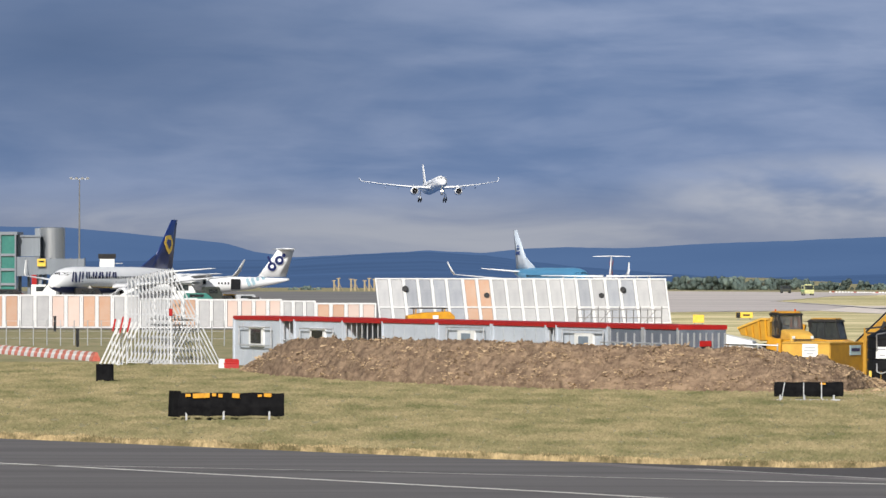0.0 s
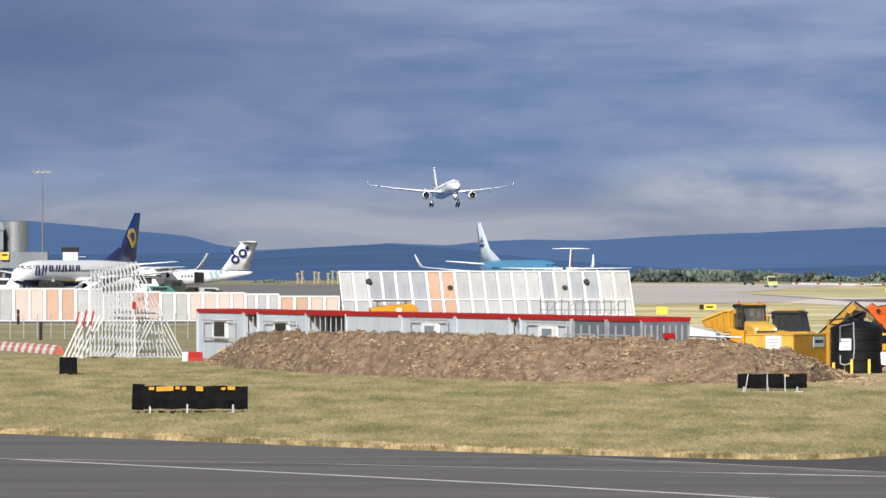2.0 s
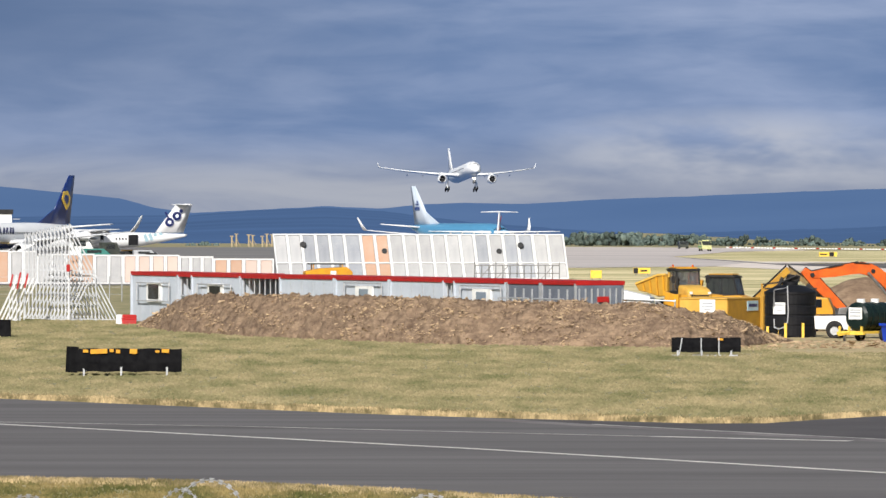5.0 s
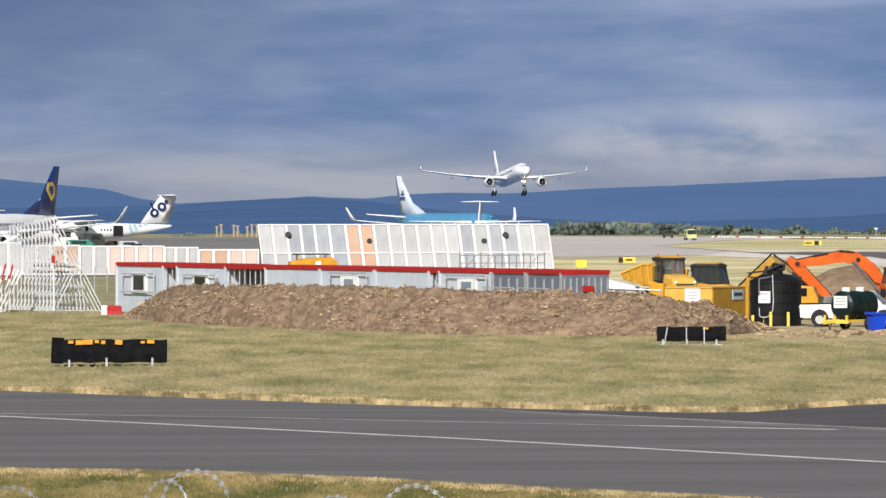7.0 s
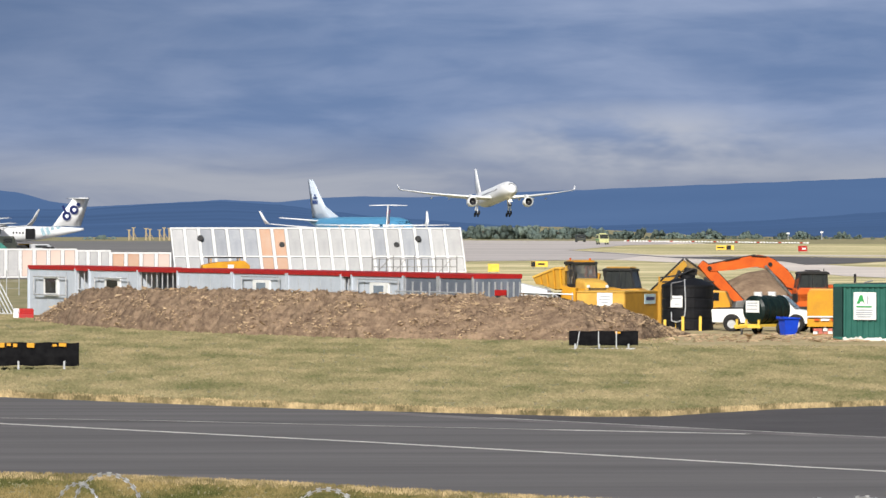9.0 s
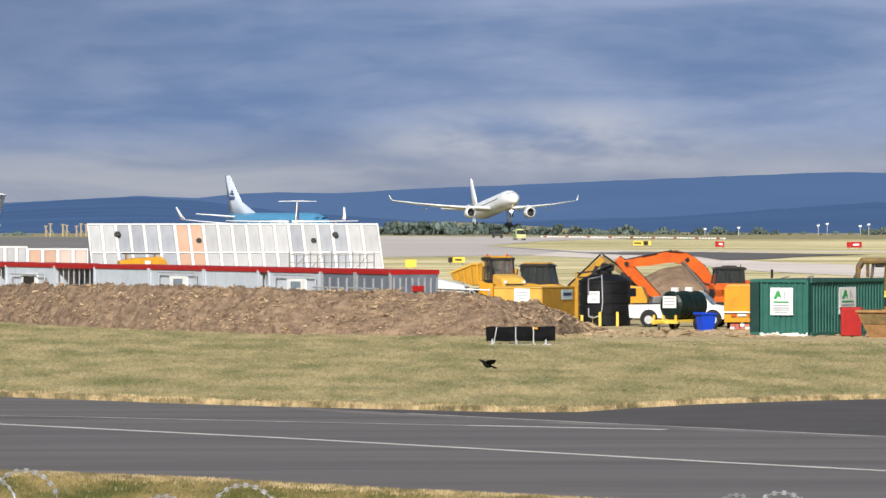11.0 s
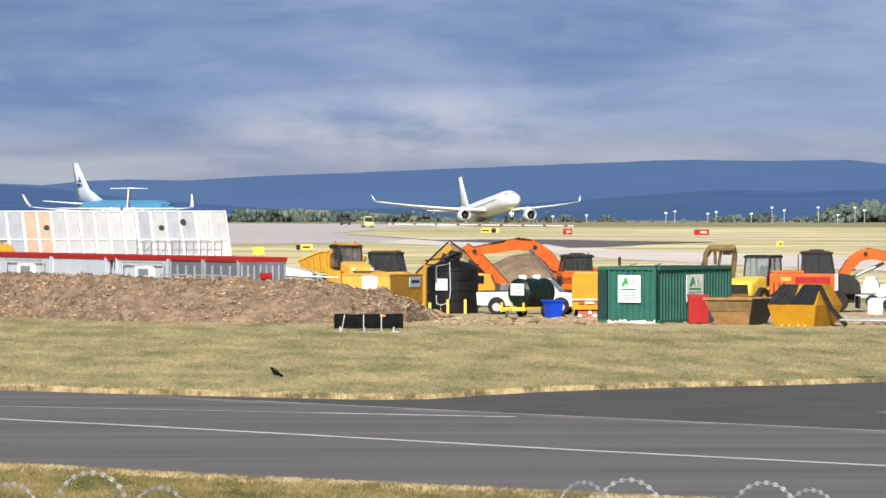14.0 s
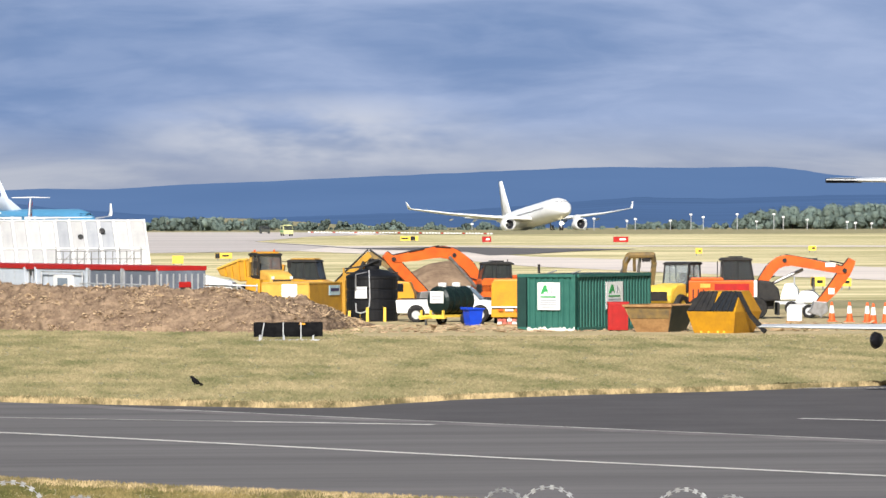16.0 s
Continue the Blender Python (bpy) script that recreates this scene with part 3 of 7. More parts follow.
M_STRAW_SOIL = mat("dry straw clods", (0.54, 0.40, 0.25), 0.95, 0, (0.21, 0.145, 0.095), 1.2, 0.03, 8)
CREST = [(422, 0), (450, 0.48), (480, 1.08), (515, 1.62), (570, 1.80), (800, 1.90), (1000, 1.85), (1100, 1.80), (1200, 1.75), (1290, 1.72), (1350, 1.68), (1367, 1.58), (1394, 1.52), (1408, 1.38), (1439, 1.32), (1463, 1.34), (1497, 0.98), (1531, 0.52), (1565, 0.18), (1590, 0)]
FRONT = [(422, 317), (500, 302), (650, 289), (800, 280), (1000, 271.5), (1400, 265.5), (1500, 268), (1590, 279)]


def bank_point(u, k):
    """Point on the bank: u along it, k from 0 (front foot) to 1 (back foot)."""
    d0 = interp(u, FRONT)
    d = d0 + k * interp(u, [(422, 9.5), (1300, 6.2), (1590, 8)])
    top = interp(u, CREST)
    z = top * max(0.0, min(1, k / 0.42, (1 - k) / 0.42)) ** 0.8
    q = spot(u, d)
    w = min(1, top) * (0.28 if 0 < k < 1 else 0.08)
    lump = 0.35 - abs(noise.noise((q.x * 1.1, q.y * 5.5, 11)))
    clod = 0.35 - abs(noise.noise((q.x * 2.6, q.y * 10.0, 7)))
    crumb = noise.noise((q.x * 7, q.y * 16, 4))
    z += w * (0.8 * noise.noise((q.x * 0.7, q.y * 0.9, 0)) + 0.9 * lump + 1.1 * clod + 0.55 * crumb)
    return Vector((q.x, q.y + 0.3 * noise.noise((q.x * 1.5, k * 5, 9)) - 0.35 * w * clod, z - (0.12 if k in (0, 1) else 0)))


def build_bank():
    bm, prev = bmesh.new(), None
    ks = [0.54 * k / 50 for k in range(51)] + [0.6, 0.68, 0.78, 0.9, 1]
    for i in range(520):
        u = 422 + i * (1590 - 422) / 519
        row = [bm.verts.new(bank_point(u, k)) for k in ks]
        if prev:
            for a in range(len(ks) - 1):
                bm.faces.new((prev[a], row[a], row[a + 1], prev[a + 1]))
        prev = row
    ob = new("soil_bank", mesh_of("soil_bank", bm, M_BANK, True))
    tagged(ob, "long heaped bank of dry brown soil on the grass", "soil bank")
    # clods and straw lying on its face, too many to count
    bm, rnd = bmesh.new(), random.Random(4)
    made = 0
    while made < 6500:
        u, k = rnd.uniform(428, 1585), rnd.uniform(0.0, 0.55)
        c = bank_point(u, k)
        if noise.noise((c.x * 0.55, c.z * 1.6, 3)) < rnd.uniform(-0.25, 0.5):  # lying in drifts
            continue
        made += 1
        s = rnd.uniform(0.025, 0.085) * (1.8 if rnd.random() < 0.06 else 1)
        vs = [bm.verts.new(c + Vector((rnd.uniform(-1.7, 1.7) * s, rnd.uniform(-1.0, 0.6) * s, rnd.uniform(-0.5, 0.9) * s))) for _ in range(4)]
        for f in ((0, 1, 2), (0, 2, 3), (0, 3, 1), (1, 3, 2)):
            bm.faces.new([vs[j] for j in f])
    tagged(part("straw_litter", bm, M_STRAW_SOIL, ob, "straw and dry clods strewn over it"), kind="stuff")


build_bank()

M_CABIN = mat("pale grey cabin steel", (0.50, 0.54, 0.60), 0.5, 0, (0.42, 0.46, 0.52), 0.8, per_object=0.05)
M_GREY_PANE = glass("blinded window glass", (0.22, 0.27, 0.33))
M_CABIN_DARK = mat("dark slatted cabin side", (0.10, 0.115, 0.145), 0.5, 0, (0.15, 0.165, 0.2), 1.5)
M_BLACK = mat("black plastic", (0.012, 0.012, 0.014), 0.5, 0, (0.02, 0.02, 0.022), 2)
M_GALV = mat("galvanised tube", (0.55, 0.56, 0.58), 0.45, 0.5, (0.42, 0.43, 0.45), 4)
ROW_A, ROW_B = Vector((-11.5, 332.0)), Vector((12.9, 277.0))
ROW_DIR = (ROW_B - ROW_A).normalized()


def row_at(u):
    """Metres along the row of cabins at which bearing u meets it."""
    k = (u - 784) / F
    return (k * ROW_A.y - ROW_A.x) / (ROW_DIR.x - k * ROW_DIR.y)


def cabin(u0, u1, style, label, group):
    """A steel site cabin whose long front stands on the row; local x along the row, y to the back."""
    s0, s1 = row_at(u0), row_at(u1)
    L = s1 - s0
    p = ROW_A + ROW_DIR * s0
    c = thing("site_cabin", label, "cabin", pose(p.x, p.y, 0, 0, 0, rot(*ROW_DIR)), group)
    Hh, D = 2.58, 2.44
    bm = box((L, D, Hh), (L / 2, D / 2, Hh / 2 + 0.1))
    part("wall", bm, M_CABIN if style != "dark" else M_CABIN_DARK, c)
    part("roof", box((L + 0.04, D + 0.12, 0.22), (L / 2, D / 2, Hh + 0.13), bevel=0.03), M_RED, c, "red roof band")
    for x in (0.07, L - 0.07):
        part("corner_post", box((0.14, 0.1, Hh), (x, -0.03, Hh / 2 + 0.1)), M_CABIN if style != "dark" else M_GALV, c)
    if style == "dark":
        n = int(L / 0.75)
        for i in range(1, n):
            part("slat", box((0.09, 0.06, Hh - 0.35), (i * L / n, -0.04, Hh / 2)), M_GALV, c)
        for z in (1.2, 1.95):
            part("guard_rail", rod((0.2, -0.6, z), (L - 0.2, -0.6, z), 0.035), M_GALV, c)
        for x in (0.2, L / 2, L - 0.2):
            part("guard_rail", rod((x, -0.6, 0), (x, -0.6, 1.95), 0.035), M_GALV, c)
    else:
        n = int(L / 1.2)
        for i in range(1, n):
            part("panel_joint", box((0.035, 0.024, Hh - 0.2), (i * L / n, -0.004, Hh / 2)), M_GALV, c)
    if style in ("window", "low"):
        wx, wz = (L * 0.5, 1.72) if style == "window" else (L * 0.55, 1.98)
        wh = 1.1 if style == "window" else 0.72
        w = part("window", box((2.1, 0.1, wh), (wx, -0.05, wz), bevel=0.02), M_WHITE, c, "white framed cabin window")
        part("pane", box((1.45 if wh > 1 else 1.1, 0.04, wh - 0.32), (wx, -0.1, wz)), M_COCKPIT if wh > 1 else M_GREY_PANE, w)
        for z in (wz - 0.48, wz + 0.5):
            part("guard_rail", rod((wx - 2.2, -0.2, z), (wx + 2.4, -0.2, z), 0.035), M_GALV, c)
        for x in (wx - 2.2, wx + 2.4):
            part("guard_rail", rod((x, -0.2, wz - 0.48), (x, -0.2, wz + 0.5), 0.035), M_GALV, c)
    return c


def end_slats(c, L):
    """Dark slatted end of the last cabin."""
    part("end_sheet", box((0.03, 2.4, 2.4), (L + 0.02, 1.22, 1.35)), M_CABIN_DARK, c)
    for i in range(8):
        part("slat", box((0.06, 0.07, 2.3), (L + 0.06, 0.1 + i * 0.32, 1.3)), M_GALV, c)
    part("red_panel", box((0.05, 0.6, 0.26), (L + 0.13, 1.3, 1.95)), M_RED, c, "small red panel")


last = None
for u0, u1, style in ((415, 499, "window"), (522, 609, "window"), (678, 775, "plain"), (776, 872, "low"), (873, 969, "plain"), (986, 1079, "low"), (1080, 1140, "dark"), (1141, 1203, "dark")):
    lab = {"window": "pale grey steel site cabin with a white framed window", "plain": "pale grey steel site cabin with plain panelled side", "low": "pale grey steel site cabin behind the soil bank, small window",
           "dark": "site cabin with dark slatted side and red roof"}[style]
    last = cabin(u0, u1, style, lab, "site cabins in a row")
end_slats(last, row_at(1203) - row_at(1141))


def link_gate(u0, u1):
    s0, s1 = row_at(u0), row_at(u1)
    p = ROW_A + ROW_DIR * s0
    L = s1 - s0
    g = thing("mesh_gate", "bay with upright bars and a dark backing between site cabins", "gate", pose(p.x, p.y, 0, 0, 0, rot(*ROW_DIR)), "bays between cabins")
    # dark backing: shade painted into the narrow gaps, glazing in the wide bay
    part("dark_backing", box((L - 0.02, 0.1, 2.6), (L / 2, 1.2, 1.3)), M_CABIN_DARK, g)
    part("lintel", box((L - 0.02, 1.3, 0.24), (L / 2, 0.6, 2.7)), M_RED, g)
    n = max(2, int(L / 0.7))
    for i in range(n + 1):
        part("bar", rod((0.06 + i * (L - 0.12) / n, 0.1, 0), (0.06 + i * (L - 0.12) / n, 0.1, 2.6), 0.035), M_GALV, g)
    part("rail", rod((0.05, 0.05, 1.55), (L - 0.05, 0.05, 1.55), 0.04), M_GALV, g)


for a, b in ((500, 521), (610, 677), (970, 985)):
    link_gate(a, b)

# screens of framed panels
M_SCREEN = mat("white screen panel", (0.45, 0.447, 0.447), 0.6, 0, (0.36, 0.36, 0.37), 0.8, per_object=0.08)
M_SCREEN_GREY = mat("grey translucent screen sheet", (0.36, 0.37, 0.395), 0.55, 0, (0.27, 0.285, 0.315), 0.8, per_object=0.08)
M_SCREEN_ORANGE = mat("faded orange screen panel", (0.47, 0.275, 0.18), 0.7, 0, (0.47, 0.33, 0.25), 0.7, per_object=0.08)
M_SCREEN_PINK = mat("pinkish plywood screen panel", (0.58, 0.42, 0.36), 0.7, 0, (0.55, 0.46, 0.41), 0.7, per_object=0.08)
# grey that paints the shadow in the gaps round each infill
M_GAP_SHADE = mat("grey gap shadow tone", (0.17, 0.17, 0.18), 0.7, 0, (0.24, 0.24, 0.25), 3)
M_FRAME = mat("white steel frame", (0.66, 0.66, 0.66), 0.5, 0, (0.58, 0.58, 0.58), 2)


def screen(u0, u1, d0, d1, top, lean, infill, mid, label, group, braces=False):
    """One framed screen panel from bearing u0 to u1, leaning back by lean metres at its top."""
    a, b = spot(u0, d0), spot(u1, d1)
    L = (b - a).length
    t = thing("screen_panel", label, "screen", pose(a.x, a.y, 0, 0, 0, rot(b.x - a.x, b.y - a.y)), group)
    tilt = math.atan2(lean, top)
    T = math.hypot(lean, top)
    m = pose(0, 0, 0, -math.degrees(tilt))
    w = 0.14
    # grey sheet behind the infill, showing as a painted shadow line
    part("gap_shade", box((L - 0.1, 0.03, T - 0.1), (L / 2, 0.03, T / 2)), M_GAP_SHADE, t, "grey backing sheet, shadow of the gaps painted in", m)
    for z0, z1 in ((0, T * mid), (T * mid, T)) if mid else ((0, T),):
        part("infill", box((L - 2 * w - 0.1, 0.03, z1 - z0 - w - 0.14), (L / 2, -0.005, (z0 + z1) / 2 + (w / 4 if z0 == 0 else -w / 4))), infill, t, m=m)
    for x in (w / 2, L - w / 2):
        part("upright", box((w, 0.12, T), (x, -0.04, T / 2)), M_FRAME, t, m=m)
    for z in [w / 2, T - w / 2] + ([T * mid] if mid else []):
        part("crossbar", box((L - 2 * w, 0.1, w), (L / 2, -0.03, z)), M_FRAME, t, m=m)
    if lean:
        part("prop", beam((L / 2, 0.12 + lean * 0.75, top * 0.72), (L / 2, lean + 1.4, 0.0), 0.1, 0.1), M_FRAME, t)
    return t


def build_screens():
    edges = [667, 692, 717, 742, 767, 793, 822, 847, 872, 898, 923, 948, 973, 998, 1023, 1048, 1074, 1100, 1127, 1153, 1183]
    for i, (u0, u1) in enumerate(zip(edges, edges[1:])):
        mt = M_SCREEN_GREY if i in (2, 3, 4, 5, 14, 16, 17) else M_SCREEN_ORANGE if i in (6, 7) else M_SCREEN
        lab = {M_SCREEN_GREY: "tall raked screen panel with grey translucent sheet", M_SCREEN_ORANGE: "tall raked screen panel with faded orange infill", M_SCREEN: "tall raked white screen panel in a steel frame"}[mt]
        k0, k1 = (u0 - 667) / 516, (u1 - 667) / 516
        screen(u0 + 6, u1 + 6, 584 + 8 * k0, 584 + 8 * k1 - 0.02, 4.4, 2.0, mt, 0.36, lab, "tall raked screens")
    runs = [(-80, 8, 29.3, 3.0), (8, 200, 27.4, 3.0), (200, 248, 24, 2.95), (248, 350, 25.5, 2.7), (350, 500, 25, 2.62), (500, 560, 20, 2.5), (560, 667, 26.7, 2.3)]
    tone = "OWOOWWPPOOWWWWOOWWPPPPWWWOOPP"
    i = 0
    for u0, u1, w, h in runs:
        n = round((u1 - u0) / w)
        for j in range(n):
            a, b = u0 + (u1 - u0) * j / n, u0 + (u1 - u0) * (j + 1) / n
            mt = {"O": M_SCREEN_ORANGE, "W": M_SCREEN, "P": M_SCREEN_PINK}[tone[i % len(tone)]]
            lab = {M_SCREEN_ORANGE: "low screen panel with faded orange infill", M_SCREEN: "low white screen panel in a steel frame", M_SCREEN_PINK: "low screen panel of pinkish plywood"}[mt]
            screen(a, b - 0.3, 539, 539, h, 0, mt, 0, lab, "low screens in a row")
            i += 1
    # dark round fittings on the tall screens
    for u, v in ((718, 511), (862, 523), (1065, 523), (1103, 512)):
        d = 585.2 + 8 * (u - 667) / 516
        q = spot(u, d, height(v, d))
        bm = bmesh.new()
        bmesh.ops.create_cone(bm, cap_ends=True, segments=14, radius1=0.32, radius2=0.26, depth=0.3, matrix=pose(0, 0, 0, 80))
        f = thing("floodlight", "small black floodlight fixed to the tall screens", "floodlight", Matrix.Translation(q), "floodlights on the screens")
        part("housing", bm, M_BLACK, f)
        part("bracket", beam((0, 0, 0), (0, 0.9, 0.0), 0.08, 0.08), M_GALV, f)


build_screens()


M_STACK = mat("weathered white steel tube", (0.54, 0.55, 0.57), 0.5, 0, (0.34, 0.35, 0.37), 2.5)


def build_frame_stack():
    """White triangular truss frames standing side by side."""
    d0 = 338
    for k in range(13):
        u, hgt = 305 - 6.5 * k, 5.42 - 0.045 * k  # the row steps down towards its far end
        t = thing("truss_frame", "white lattice truss frame standing upright among others", "truss frame", pose(across(u, d0 + 0.45 * k), d0 + 0.45 * k, 0), "white truss frames")
        for a, b, w in (((0, 0, 0), (0, 0, hgt), 0.07), ((0.02, 0, hgt), (2.75, 0, 0.05), 0.07), ((-0.3, 0, 0.05), (2.75, 0, 0.05), 0.06), ((-0.1, 0, 2.8), (1.36, 0, 2.78), 0.06), ((1.36, 0, 2.74), (0.06, 0, 0.12), 0.075)):
            part("strut", beam(a, b, w, w), M_STACK, t)
        part("stay", beam((1.36, 0, 2.74), (1.7, 0, 0.1), 0.05, 0.05), M_STACK, t)
    for k in range(6):
        p = thing("raking_prop", "white raking prop leaning on the truss frames", "prop", pose(across(178 + 7 * k, 337), 336.6 + 0.2 * k, 0), "raking props")
        part("bar", beam((0, 0, 0.0), (1.1, 0.2, 2.4), 0.09, 0.09), M_FRAME, p)
        part("foot", box((0.3, 0.3, 0.05), (0, 0, 0.025)), M_FRAME, p)
    # red and white boards leaning at the stack
    for k, u in enumerate((203, 209, 216, 222, 229)):
        b = thing("warning_board", "red and white striped board standing against the frames", "board", pose(across(u, 336), 335.9, 0), "striped boards")
        part("board", box((0.1, 0.05, 0.7 + 0.12 * (k % 3)), (0, 0, 2.25 - 0.1 * (k % 2)), pose(0, 0, 0, 0, 12)), M_RED if k % 2 == 0 else M_FRAME, b)
        part("stake", box((0.06, 0.04, 1.4), (-0.12, 0.05, 0.7)), M_GALV, b)
    bk = thing("red_marker", "small red marker box on the truss frames", "marker", pose(across(303, 337.5), 337.5, 0))
    part("post", box((0.05, 0.05, 2.9), (0, 0, 1.45)), M_FRAME, bk)
    part("box", box((0.2, 0.12, 0.4), (0, 0, 2.95)), M_RED, bk)


build_frame_stack()


def water_barrier(at, rz, L, material, label, group):
    b = thing("plastic_barrier", label, "barrier", pose(at.x, at.y, 0, 0, 0, rz), group)
    part("body", prism([(-0.24, 0), (0.24, 0), (0.2, 0.25), (0.1, 0.33), (0.1, 0.5), (-0.1, 0.5), (-0.1, 0.33), (-0.2, 0.25)], 0, L - 0.03, 0.02), material, b)
    part("top_rib", box((0.06, L * 0.8, 0.05), (0, L / 2, 0.52)), material, b)


M_BARRIER_RED = mat("faded red plastic", (0.42, 0.085, 0.06), 0.6, 0, (0.5, 0.2, 0.15), 2)


def build_barriers():
    a, b = spot(-60, 392), spot(172, 350)
    n = 40
    step = (b - a) / n
    for i in range(n):
        mt = M_BARRIER_RED if i % 2 else M_FRAME
        water_barrier(a + step * i, rot(step.x, step.y) - 90, step.length, mt, "%s plastic road barrier on the grass" % ("red" if i % 2 else "white"), "row of plastic barriers")
    water_barrier(spot(388, 325), -90, 0.36, M_FRAME, "white end of a low plastic barrier", "barriers by the cabins")
    water_barrier(spot(397, 325), -90, 0.85, M_RED, "red plastic barrier by the site cabin", "barriers by the cabins")
    # wire fence behind
    f = thing("wire_fence", "light wire fence on thin posts behind the barriers", "fence")
    for u in list(range(-60, 190, 24)) + [352, 376, 398]:
        q = spot(u, 420)
        part("post", rod((q.x, q.y, 0), (q.x, q.y, 1.75), 0.035), M_GALV, f)
    for z in (0.5, 1.0, 1.7):
        q, r = spot(-60, 420), spot(400, 420)
        part("wire", rod((q.x, q.y, z), (r.x, r.y, z), 0.012, n=5), M_GALV, f)
    for u, v0, v1 in ((138, 584, 615), (98, 562, 588)):
        d = (EYE) * F / (v1 - LEVEL)
        p = thing("dark_post", "short dark post standing in the grass", "post", pose(across(u, d), d, 0), "dark posts")
        part("post", box((0.22, 0.22, (v1 - v0) * d / F), (0, 0, (v1 - v0) * d / F / 2), bevel=0.03), M_BLACK, p)
        part("cap", box((0.26, 0.26, 0.06), (0, 0, (v1 - v0) * d / F + 0.03)), M_BLACK, p)


build_barriers()

# covered taxiway signs
M_SHEET = mat("black plastic sheet", (0.004, 0.004, 0.005), 0.86, 0, (0.010, 0.010, 0.011), 3, 0.02, 9)
M_SIGN_AMBER = mat("amber sign face", (0.66, 0.33, 0.03), 0.5, 0, (0.52, 0.25, 0.03), 6)
M_SIGN_YELLOW = mat("sign yellow", (0.78, 0.53, 0.10), 0.5, 0, (0.72, 0.46, 0.05), 3)


def covered_sign(u0, u1, d, h, label, windows):
    """A taxiway sign wrapped in black sheet, with strips of its yellow face showing."""
    x0, x1 = across(u0, d), across(u1, d)
    L = x1 - x0
    s = thing("covered_taxiway_sign", label, "sign", pose(x0, d, 0, 0, 0, 2))
    bm = bmesh.new()
    g = []
    for i in range(31):
        x = L * i / 30
        sag = 0.01 * math.sin(x * 5) + 0.03 * noise.noise((x * 2.1, d, 0))
        g.append([bm.verts.new((x, y + 0.02 * noise.noise((x * 4, z, d)), z + (sag if z in (h, 0.16) else 0))) for y, z in ((-0.02, 0.16), (-0.06, h * 0.5), (0, h), (0.3, h), (0.34, h * 0.5), (0.32, 0.16))])
    for a, b in zip(g, g[1:]):
        for j in range(6):
            bm.faces.new((a[j], b[j], b[(j + 1) % 6], a[(j + 1) % 6]))
    bm.faces.new(g[0])
    bm.faces.new(g[-1][::-1])
    part("cover", bm, M_SHEET, s, "wrinkled black plastic cover")
    for a, b, z0, z1 in windows:
        part("yellow_face", box(((b - a) * L, 0.03, (z1 - z0) * h), ((a + b) / 2 * L, -0.075, (z0 + z1) / 2 * h), pose(0, 0, 0, 0, 3 * math.sin(a * 40)), bevel=0.01), M_SIGN_AMBER, s)
    for k in (0.08, 0.43, 0.86):
        part("leg", box((0.07, 0.07, 0.42), (k * L, 0.0, 0.2)), M_GALV, s)
    if L > 3:
        part("end_flap", box((0.3, 0.5, h * 0.95), (-0.12, 0.2, 0.1 + h * 0.5), pose(0, 0, 0, 0, 3, 20), bevel=0.02), M_SHEET, s)
    return s


covered_sign(316, 504, 216, 0.98, "long taxiway sign wrapped in black plastic on the grass", [(0.07, 0.12, 0.86, 0.97), (0.14, 0.3, 0.82, 0.99), (0.32, 0.36, 0.88, 0.99), (0.38, 0.42, 0.84, 0.97), (0.51, 0.58, 0.82, 0.99), (0.75, 0.79, 0.86, 0.95), (0.81, 0.88, 0.86, 0.99)])
s2 = covered_sign(1372, 1494, 250, 0.76, "short taxiway sign wrapped in black plastic with pale straps", [(0.66, 0.74, 0.86, 0.97)])
for k in (0.12, 0.42, 0.68):
    part("strap", box((0.04, 0.03, 0.74), (k * 2.85, -0.085, 0.39), pose(0, 0, 0, 0, 10 if k == 0.12 else 0)), M_STACK, s2)
part("base_batten", box((2.9, 0.1, 0.05), (1.42, -0.06, 0.025)), M_STACK, s2)
mk = thing("black_marker_box", "square black plastic-wrapped box on the grass", "box", pose(across(171, 289), 289, 0))
part("body", box((0.82, 0.6, 0.82), (0.42, 0, 0.43), bevel=0.04), M_SHEET, mk)
part("skid", box((0.86, 0.5, 0.04), (0.42, 0, 0.02)), M_BLACK, mk)


# ---------------------------------------------------------------- plant yard
M_YELLOW = mat("machine yellow", (0.60, 0.29, 0.018), 0.45, 0, (0.44, 0.21, 0.025), 1.6, 0, 12)
M_YELLOW_PALE = mat("faded machine yellow", (0.64, 0.38, 0.075), 0.5, 0, (0.52, 0.30, 0.06), 2)
M_OCHRE = mat("ochre paint and shaded yellow", (0.46, 0.25, 0.03), 0.55, 0, (0.36, 0.19, 0.03), 2)
M_LOADER = mat("grimy brown paint and recess shade", (0.26, 0.17, 0.06), 0.6, 0, (0.13, 0.10, 0.06), 4)
M_ORANGE = mat("machine orange", (0.60, 0.118, 0.018), 0.45, 0, (0.47, 0.078, 0.015), 1.5, 0, 14)
M_CHARCOAL = mat("charcoal machine paint", (0.014, 0.014, 0.016), 0.6, 0, (0.030, 0.028, 0.026), 3)
M_TANK = mat("black moulded plastic", (0.006, 0.0065, 0.008), 0.5, 0, (0.012, 0.012, 0.014), 2)
M_TANK.node_tree.nodes["Principled BSDF"].inputs["Specular IOR Level"].default_value = 0.18
M_TANK_GREEN = mat("dark green moulded plastic", (0.004, 0.011, 0.010), 0.4, 0, (0.009, 0.018, 0.016), 2)
M_CONTAINER = mat("green container paint", (0.022, 0.098, 0.08), 0.5, 0, (0.034, 0.125, 0.10), 1.5, 0, 14)
